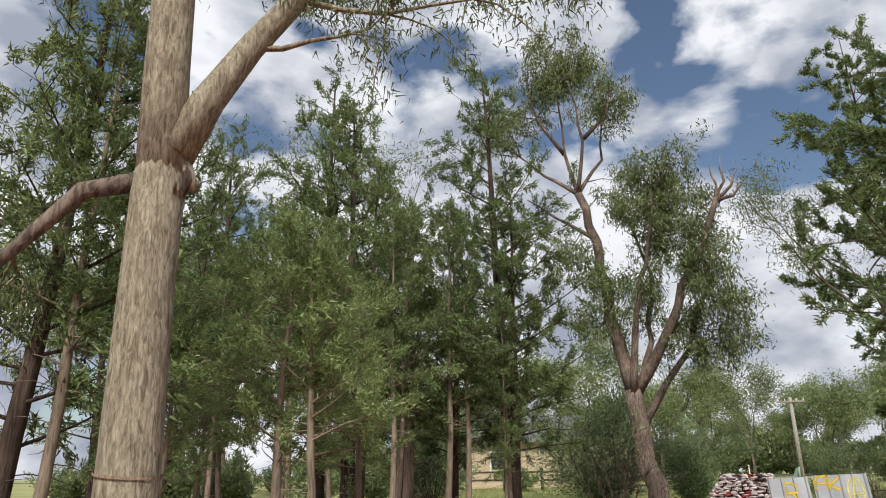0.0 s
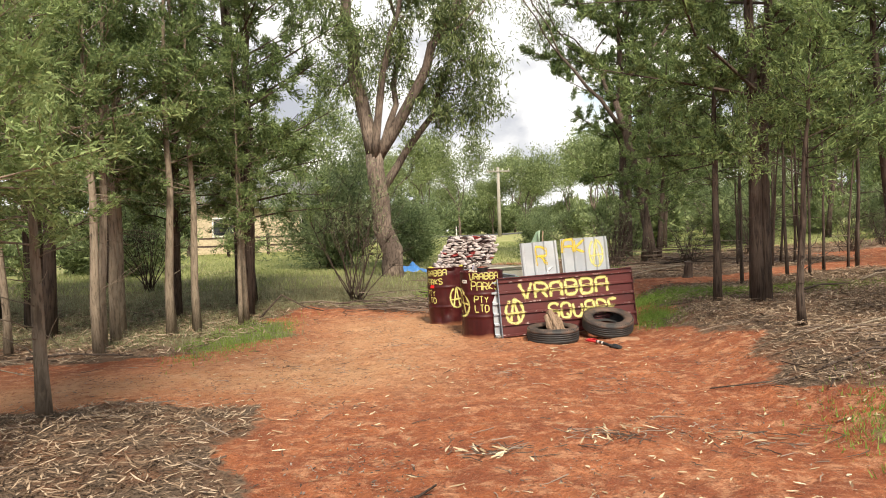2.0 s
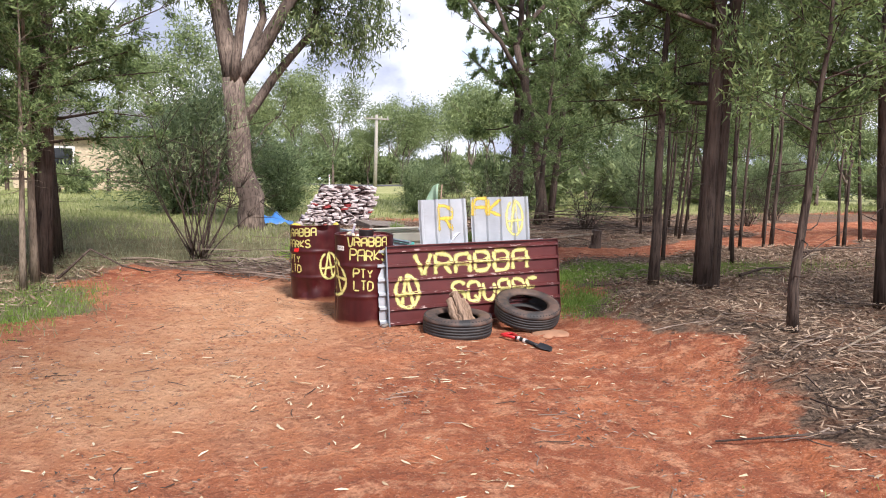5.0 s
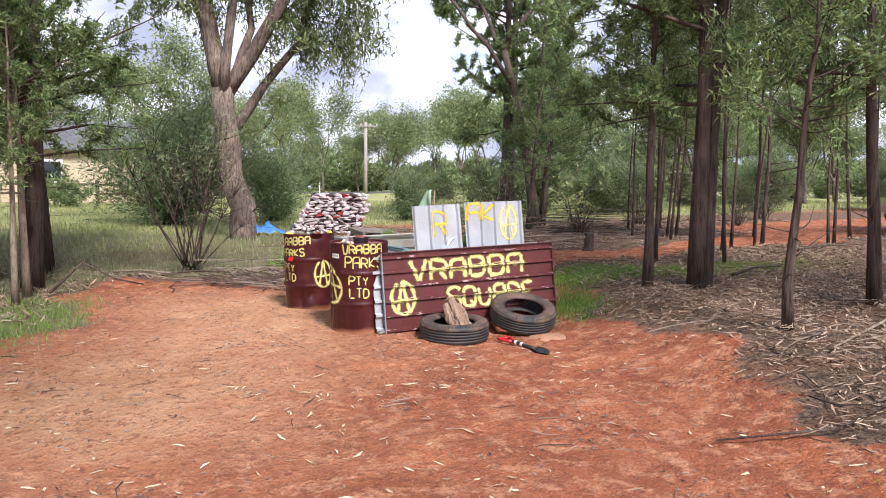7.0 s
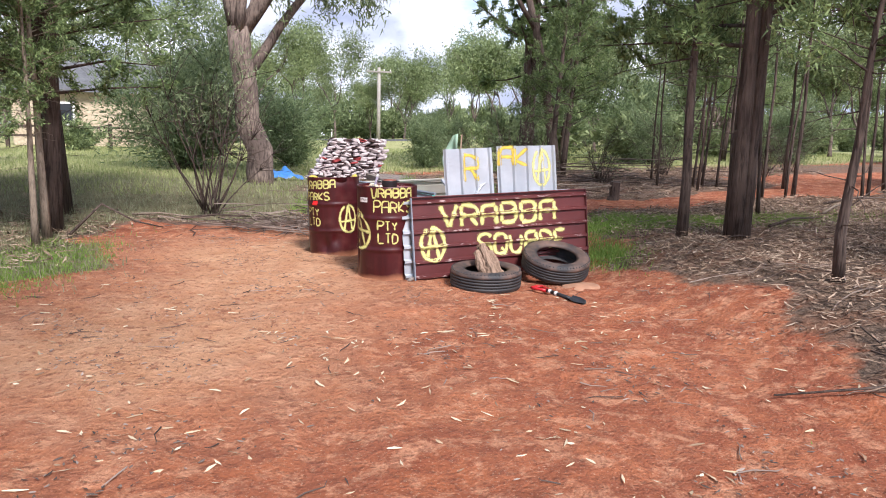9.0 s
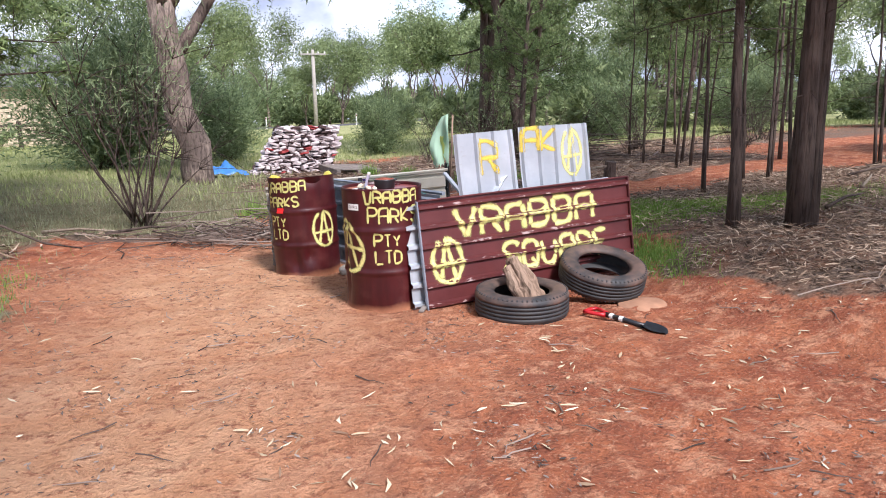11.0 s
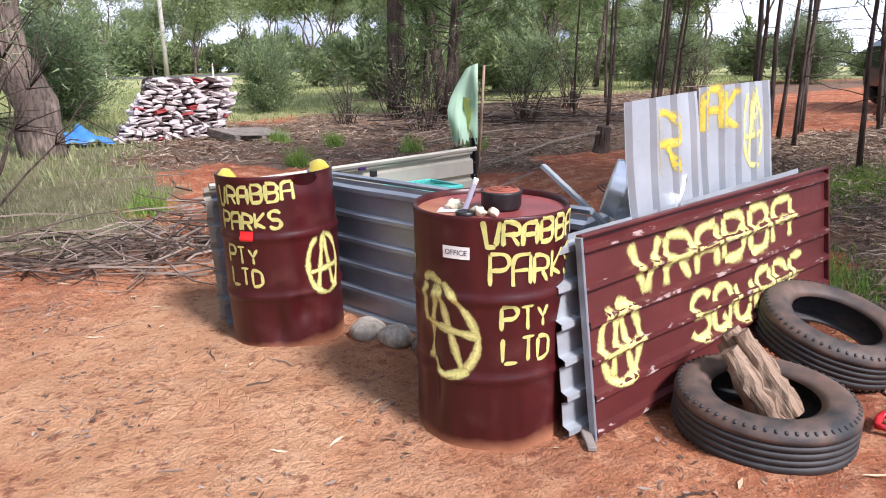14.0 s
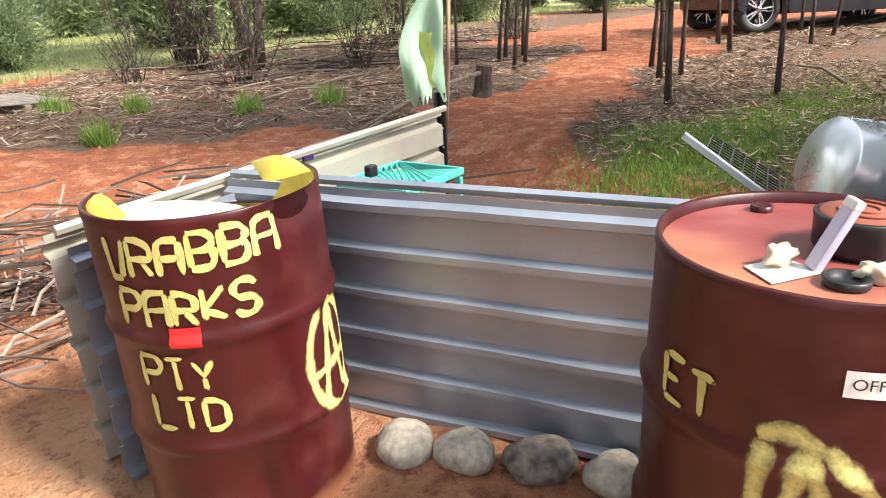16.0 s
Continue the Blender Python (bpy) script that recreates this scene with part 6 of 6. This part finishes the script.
part("crossarm", box_bm(2.0, 0.1, 0.12, Matrix.Translation((0, -0.16, 5.75)), 0.01), M_POLE, pole)
for x in (-0.9, -0.4, 0.4, 0.9):
    vs, fs = lathe([(0.0005, 0.16), (0.04, 0.14), (0.03, 0.09), (0.05, 0.06), (0.02, 0.0)], 12)
    ob = mesh_ob("insulator", vs, fs, M_WHITE, pole, "", True)
    ob.matrix_local = pose(x, -0.16, 5.81)
xs_r = np.linspace(-120, 120, 61)
rv = [(x, y0 + x * 0.03, gz(x, y0 + x * 0.03) + 0.03 + 0.04 * (side == 1)) for x in xs_r for side, y0 in ((0, 67.6), (1, 68.2), (1, 72.0), (0, 72.6))]
tagged(mesh_ob("road", rv, [(i * 4 + j, i * 4 + 4 + j, i * 4 + 5 + j, i * 4 + 1 + j) for i in range(60) for j in range(3)], M_ASPHALT), "grey sealed country road across the clearing", "road", kind="structure")
guide = thing("guide_post", pose(9.2, 66.8, gz(9.2, 66.8)), "white roadside guide post", "guide post", "guide posts")
part("post_body", box_bm(0.1, 0.04, 1.0, Matrix.Translation((0, 0, 0.5)), 0.01), M_WHITE, guide)
part("reflector", box_bm(0.06, 0.006, 0.12, Matrix.Translation((0, -0.024, 0.85)), 0.002), M_LAMP_R, guide)
for x in (1.6, -12.0, 22.0):
    copy_thing(guide, pose(x, 66.5, gz(x, 66.5)))


def cottage():
    root = thing("cottage", pose(-8.6, 40.0, gz(-8.6, 40), 0, 0, 6), "low cream cottage far behind the trees", "house")
    part("wall", box_bm(9.0, 5.0, 2.6, Matrix.Translation((0, 2.5, 1.3)), 0.02), M_CREAMWALL, root)
    for k in range(11):
        part("weatherboard", box_bm(9.02, 0.03, 0.2, pose(0, -0.012, 0.2 + k * 0.23, 6)), M_CREAMWALL, root)
    bm = bmesh.new()
    v = [bm.verts.new(p) for p in ((-4.9, -0.5, 2.5), (4.9, -0.5, 2.5), (4.9, 2.5, 4.1), (-4.9, 2.5, 4.1), (-4.9, 5.5, 2.5), (4.9, 5.5, 2.5))]
    bm.faces.new((v[0], v[1], v[2], v[3])), bm.faces.new((v[3], v[2], v[5], v[4]))
    bm.faces.new((v[0], v[3], v[4])), bm.faces.new((v[1], v[5], v[2]))
    bmesh.ops.solidify(bm, geom=bm.faces[:], thickness=0.08)
    part("roof", bm, M_ROOF, root)
    for x in (-2.6, 2.2):
        w = part("window", box_bm(1.5, 0.08, 1.1, Matrix.Translation((x, -0.06, 1.5)), 0.01), M_WHITE, root)
        part("pane", box_bm(1.3, 0.02, 0.9, Matrix.Translation((x, -0.115, 1.5))), M_GLASS, w)


cottage()
fence = thing("paddock_fence", pose(-8.0, 36.5, gz(-8, 36.5), 0, 0, 3), "dark post and rail paddock fence", "fence")
for k in range(9):
    part("fence_post", box_bm(0.14, 0.14, 1.15, Matrix.Translation((-8 + 2 * k, 0, 0.55)), 0.01), M_BARK_DARK, fence)
for z in (0.55, 0.95):
    part("fence_rail", box_bm(16.2, 0.05, 0.1, Matrix.Translation((0, -0.1, z)), 0.01), M_BARK_DARK, fence)

# ---- parked car ----


def parked_car():
    d = Vector((0.80, -0.60, 0.0)).normalized()
    wx, wy = 13.2, 16.3
    base = Vector((wx, wy, gz(wx, wy) - 0.0)) - d * 0.66
    root = thing("parked_car", frame_from(base, d, (0, 0, 1)) @ Matrix.Scale(1.13, 4), "black five-door car parked on red earth", "car")
    # local: x along the car, y up, z towards the walker
    L, W = 4.45, 1.8
    top = [(0.0, 0.62), (0.04, 0.95), (0.30, 1.06), (0.48, 1.42), (0.72, 1.60), (1.6, 1.66), (2.5, 1.60), (3.2, 1.10), (4.1, 0.98), (4.4, 0.78), (4.45, 0.5)]
    low = [(4.38, 0.30), (3.95, 0.26), (3.88, 0.45), (3.72, 0.66), (3.5, 0.72), (3.28, 0.66), (3.12, 0.45), (3.05, 0.26), (1.09, 0.26), (1.02, 0.45), (0.88, 0.68), (0.66, 0.76), (0.44, 0.68), (0.30, 0.45), (0.24, 0.28), (0.06, 0.34)]
    outline = top + low
    vs, fs = [], []
    rings = ((-W / 2, 0.06), (-W / 2 + 0.06, 0.0), (W / 2 - 0.06, 0.0), (W / 2, 0.06))
    for z, inset in rings:
        for x, y in outline:
            k = 0.22 * max(0, y - 0.98) * (1 if z > 0 else -1) if abs(z) > 0.5 else 0
            vs.append((x + (inset if x < 2 else -inset) * 0.6, y - (inset * 0.5 if y > 0.6 else 0), z - k))
    n = len(outline)
    for r in range(3):
        fs += [(r * n + i, r * n + (i + 1) % n, (r + 1) * n + (i + 1) % n, (r + 1) * n + i) for i in range(n)]
    fs += [tuple(range(n))[::-1], tuple(range(3 * n, 4 * n))]
    vs = [(0.66 - (0.66 - x) * 0.62 if x < 0.66 else x, y, z) for x, y, z in vs]
    mesh_ob("car_body", vs, fs, M_CAR, root, "glossy black bodywork")
    side = W / 2 - 0.055
    for pts in (((0.62, 1.08), (0.78, 1.5), (1.55, 1.56), (1.55, 1.08)), ((1.62, 1.08), (1.62, 1.56), (2.42, 1.5), (2.95, 1.08))):
        gv = [(x, y, side - 0.22 * (y - 0.98) + 0.07) for x, y in pts] + [(x, y, side - 0.22 * (y - 0.98) + 0.03) for x, y in pts]
        mesh_ob("side_window", gv, [(0, 1, 2, 3), (0, 4, 5, 1), (1, 5, 6, 2), (2, 6, 7, 3), (3, 7, 4, 0)], M_GLASS, root, "dark glass")
    part("tail_lamp", box_bm(0.10, 0.20, 0.30, Matrix.Translation((0.285, 0.88, W / 2 - 0.2)), 0.03, 2), M_LAMP_R, root, "red tail lamp")
    part("sill", box_bm(1.6, 0.07, 0.06, Matrix.Translation((2.2, 0.30, W / 2 - 0.04)), 0.02), M_BLACK, root)
    for cx in (0.66, 3.5):
        for zz in (W / 2 - 0.13, -W / 2 + 0.13):
            out = [(0.22, -0.10), (0.30, -0.105), (0.325, -0.08), (0.33, 0.0), (0.325, 0.08), (0.30, 0.105), (0.22, 0.10)]
            tv, tf = lathe(out, 40, True)
            wheel = mesh_ob("wheel", tv, tf, M_TYRE, root, "", True)
            wheel.matrix_local = Matrix.Translation((cx, 0.33, zz))
            rv2, rf2 = lathe([(0.235, 0.095), (0.225, 0.10), (0.215, 0.085), (0.215, 0.02), (0.0005, 0.01)], 40)
            mesh_ob("rim", rv2, rf2, M_STEEL, wheel, "", True)
            for k in range(5):
                for o in (-9, 9):
                    sp = box_bm(0.19, 0.026, 0.03, pose(0, 0, 0, 0, 0, k * 72 + o) @ Matrix.Translation((0.125, 0, 0.075)), 0.004)
                    part("spoke", sp, M_ALLOY, wheel, "silver alloy spoke")
            hv, hf = lathe([(0.0005, 0.10), (0.04, 0.098), (0.05, 0.085), (0.05, 0.03)], 20)
            mesh_ob("hub_cap", hv, hf, M_ALLOY, wheel, "", True)
            lv2, lf2 = lathe([(0.212, 0.06), (0.212, 0.1), (0.228, 0.1), (0.228, 0.06)], 40, True)
            mesh_ob("rim_lip", lv2, lf2, M_ALLOY, wheel, "silver rim lip", True)


parked_car()

# ---- leaf litter, sticks and grass ----


def scatter(n, box, want, seed):
    """Random places in a box, kept as the mask says."""
    rng = np.random.RandomState(seed)
    x, y = rng.uniform(box[0], box[1], n), rng.uniform(box[2], box[3], n)
    keep = rng.random_sample(n) < want(x, y)
    return x[keep], y[keep], rng


def clear_of_things(x, y):
    ok = np.ones(np.shape(x), bool)
    for cx, cy, r in ((1.85, 11.09, 0.33), (1.326, 12.41, 0.33), (2.70, 10.5, 0.36), (3.45, 10.75, 0.34), (2.5, 11.9, 0.9)):
        ok &= np.hypot(x - cx, y - cy) > r
    return ok


def strips(name, label, x, y, rng, length, width, mat, pile=0.0, tilt=0.25, curl=0.3):
    """Bent strips (leaves, bark) lying on the ground."""
    n = len(x)
    a = rng.uniform(0, 2 * math.pi, n)
    ln, w = length * rng.uniform(0.45, 1.5, n), width * rng.uniform(0.6, 1.4, n)
    z = height(x, y) + 0.006 + pile * rng.random_sample(n) ** 1.5
    up = rng.normal(0, tilt, n)
    dx, dy = np.cos(a), np.sin(a)
    arch = ln * curl * rng.uniform(-0.25, 0.5, n)
    vs = np.zeros((n, 6, 3))
    for k, (f, wk) in enumerate(((-0.5, 0.15), (0.0, 1.0), (0.5, 0.1))):
        px, py = x + dx * ln * f + dy * arch * (f == 0), y + dy * ln * f - dx * arch * (f == 0)
        pz = np.maximum(z + up * ln * f + np.abs(arch) * 0.35 * (f == 0), height(px, py) + 0.003)
        for s, sg in ((0, -1), (1, 1)):
            vs[:, k * 2 + s, 0] = px - dy * w * wk * 0.5 * sg
            vs[:, k * 2 + s, 1] = py + dx * w * wk * 0.5 * sg
            vs[:, k * 2 + s, 2] = pz + sg * w * 0.12
    base = (np.arange(n) * 6)[:, None]
    fs = np.concatenate([base + np.array([[0, 1, 3, 2]]), base + np.array([[2, 3, 5, 4]])])
    tagged(mesh_ob(name, vs.reshape(-1, 3).tolist(), fs.tolist(), mat), label, name.replace("_", " "), kind="stuff")


def twig_field(name, label, x, y, rng, length, rad, mat, pile=0.0):
    vs, fs = [], []
    for i in range(len(x)):
        a, ln = rng.uniform(0, 6.28), length * rng.uniform(0.35, 1.4)
        z = pile * rng.random_sample() ** 2
        pts = []
        for f in (-0.5, -0.1, 0.25, 0.5):
            px, py = x[i] + math.cos(a) * ln * f + rng.normal(0, 0.055 * ln), y[i] + math.sin(a) * ln * f + rng.normal(0, 0.055 * ln)
            pts.append((px, py, float(height(px, py)) + rad + 0.002 + z + abs(rng.normal(0, 0.06)) * ln * 0.3))
        v, f2 = tube(pts, [rad, rad * 0.9, rad * 0.7, rad * 0.4], 4)
        o = len(vs)
        vs += v
        fs += [tuple(k + o for k in q) for q in f2[:-2]]
    tagged(mesh_ob(name, vs, fs, mat), label, name.replace("_", " "), kind="stuff")


def blades(name, label, x, y, rng, tall, width, mat):
    n = len(x)
    c = np.stack([x, y, height(x, y) - 0.01], 1)
    d = np.tile(np.array([0.0, 0.0, 1.0]), (n, 1)) + rng.normal(0, 0.38, (n, 3)) * np.array([1, 1, 0.2])
    d /= np.linalg.norm(d, axis=1, keepdims=True)
    a = rng.uniform(0, math.pi, n)
    s = np.stack([np.cos(a), np.sin(a), np.zeros(n)], 1)
    ln, w = tall * rng.uniform(0.35, 1.25, (n, 1)), width * rng.uniform(0.6, 1.3, (n, 1))
    v = np.stack([c - s * w / 2, c + s * w / 2, c + d * ln], 1).reshape(-1, 3)
    tagged(mesh_ob(name, v.tolist(), np.arange(n * 3).reshape(-1, 3).tolist(), mat), label, "grass", kind="stuff")


def lit(x, y):
    return masks(x, y)[0] ** 2


def bare(x, y):
    l, g = masks(x, y)[:2]
    return np.clip(1 - l - g, 0, 1) * clear_of_things(x, y)


x, y, r = scatter(34000, (-7.0, 0.4, 1.5, 8.0), lit, 1)
strips("leaf_litter", "grey-brown strips of bark and dry leaves", x, y, r, 0.075, 0.011, M_LITTER, 0.05)
x, y, r = scatter(60000, (3.6, 9.5, 4.5, 16.0), lit, 2)
strips("leaf_litter", "grey-brown strips of bark and dry leaves", x, y, r, 0.075, 0.011, M_LITTER, 0.06)
x, y, r = scatter(26000, (0.5, 14.0, 13.5, 24.0), lambda a, b: lit(a, b) * 0.9, 3)
strips("leaf_litter", "grey-brown strips of bark and dry leaves", x, y, r, 0.13, 0.018, M_LITTER, 0.05)
x, y, r = scatter(14000, (-8.0, -0.6, 9.0, 16.0), lambda a, b: lit(a, b) * 0.9, 4)
strips("leaf_litter", "grey-brown strips of bark and dry leaves", x, y, r, 0.15, 0.02, M_LITTER, 0.05)
x, y, r = scatter(4200, (-1.5, 5.0, 2.5, 16.5), bare, 5)
clump = np.sin(x * 2.3 + 1.0) * np.sin(y * 1.9 + x) + 0.35 * r.normal(0, 1, len(x))
keep = (clump > -0.2) & (r.random_sample(len(x)) < np.where(y > 10.0, 0.2, 1.0))
strips("fallen_leaves", "pale yellow gum leaves scattered on red earth", x[keep], y[keep], r, 0.062, 0.013, M_FALLEN, 0.0, 0.12)
x, y, r = scatter(42000, (-4.5, 5.0, 2.0, 16.5), bare, 6)
clump = np.sin(x * 3.1 + 2 * np.sin(y * 1.3)) * np.sin(y * 2.7 + 1.5 * np.sin(x * 1.7)) + np.sin(x * 9.0 + y * 4) * 0.3 + 0.3 * r.normal(0, 1, len(x))
keep = clump > 0.3
x, y = x[keep], y[keep]
strips("earth_crumbs", "small dark leaf fragments and crumbs on earth", x, y, r, 0.028, 0.010, M_STICK, 0.0, 0.15)
x, y, r = scatter(420, (-3.0, 4.8, 2.5, 16.0), bare, 7)
twig_field("dry_twigs", "thin dark twigs on red earth", x, y, r, 0.16, 0.0035, M_STICK)
x, y, r = scatter(1500, (-6.5, 9.5, 3.0, 23.5), lit, 8)
twig_field("dry_twigs", "dry twigs lying through the litter", x, y, r, 0.34, 0.0045, M_STICK, 0.08)
for cx, cy, n, s in ((2.5, 6.43, 42, 0.16), (1.72, 6.2, 38, 0.16), (1.2, 5.1, 40, 0.18), (3.4, 6.3, 40, 0.3)):
    q = np.random.RandomState(int(cx * 100))
    twig_field("twig_heap", "small heap of dark twigs on earth", q.normal(cx, s, n), q.normal(cy, s * 0.6, n), q, 0.14, 0.0035, M_STICK, 0.03)
    strips("fallen_leaves", "pale yellow gum leaves scattered on red earth", q.normal(cx, s, n // 2), q.normal(cy, s * 0.6, n // 2), q, 0.09, 0.017, M_FALLEN, 0.03)
q = np.random.RandomState(5)
twig_field("brush_heap", "heap of bare branches behind the fence", q.normal(1.5, 0.8, 150), q.normal(14.3, 0.45, 150), q, 0.9, 0.008, M_STICK, 0.40)
twig_field("brush_heap", "heap of bare branches behind the fence", q.normal(2.6, 0.5, 60), q.normal(14.0, 0.4, 60), q, 1.1, 0.009, M_STICK, 0.3)
twig_field("brush_heap", "heap of bare branches behind the fence", q.normal(0.6, 0.45, 110), q.normal(14.35, 0.22, 110), q, 0.8, 0.007, M_STICK, 0.22)
twig_field("brush_heap", "heap of bare branches under the trees", q.normal(7.2, 1.6, 150), q.normal(19.6, 1.0, 150), q, 1.2, 0.012, M_STICK, 0.5)
twig_field("brush_heap", "heap of bare branches on the mound", q.normal(5.6, 0.7, 60), q.normal(7.6, 0.6, 60), q, 0.5, 0.006, M_STICK, 0.10)


def green_near(x, y):
    l, g, m = masks(x, y)[:3]
    return g * (1 - m)


for k, (cx, cy, sx, sy, n) in enumerate(((4.85, 12.75, 0.4, 0.32, 9000), (4.22, 11.45, 0.15, 0.32, 2600), (6.2, 12.7, 0.9, 0.26, 9000), (-1.5, 11.6, 0.22, 0.9, 2000), (4.5, 6.1, 0.3, 0.4, 1700))):
    q = np.random.RandomState(90 + k)
    blades("green_grass", "fresh green grass and weeds", q.normal(cx, sx, n), q.normal(cy, sy, n), q, 0.06 if k > 2 else 0.075, 0.011, M_GRASS)
x, y, r = scatter(34000, (3.7, 9.5, 4.5, 14.5), green_near, 11)
blades("green_grass", "fresh green grass and weeds", x, y, r, 0.065, 0.011, M_GRASS)
x, y, r = scatter(12000, (-2.2, -0.9, 9.6, 13.4), green_near, 12)
blades("green_grass", "fresh green grass and weeds", x, y, r, 0.06, 0.010, M_GRASS)
x, y, r = scatter(52000, (-9.0, 1.6, 9.8, 20.0), lambda a, b: green_near(a, b), 13)
blades("long_grass", "dull green grass under the trees", x, y, r, 0.11, 0.012, M_DRYGRASS)
x, y, r = scatter(80000, (-12.0, 24.0, 17.0, 45.0), lambda a, b: masks(a, b)[1] * 0.9, 14)
blades("meadow_grass", "light green meadow grass behind the trees", x, y, r, 0.15, 0.028, M_MEADOW)
for cx, cy, s in ((3.0, 19.4, 0.16), (2.7, 17.2, 0.12), (4.3, 17.4, 0.13), (0.9, 15.6, 0.2), (3.6, 18.6, 0.12), (5.0, 16.9, 0.12)):
    q = np.random.RandomState(int(cx * 37 + 50))
    blades("grass_tuft", "small green tuft of grass on earth", q.normal(cx, s * 0.5, 260), q.normal(cy, s * 0.5, 260), q, 0.26, 0.012, M_GRASS)
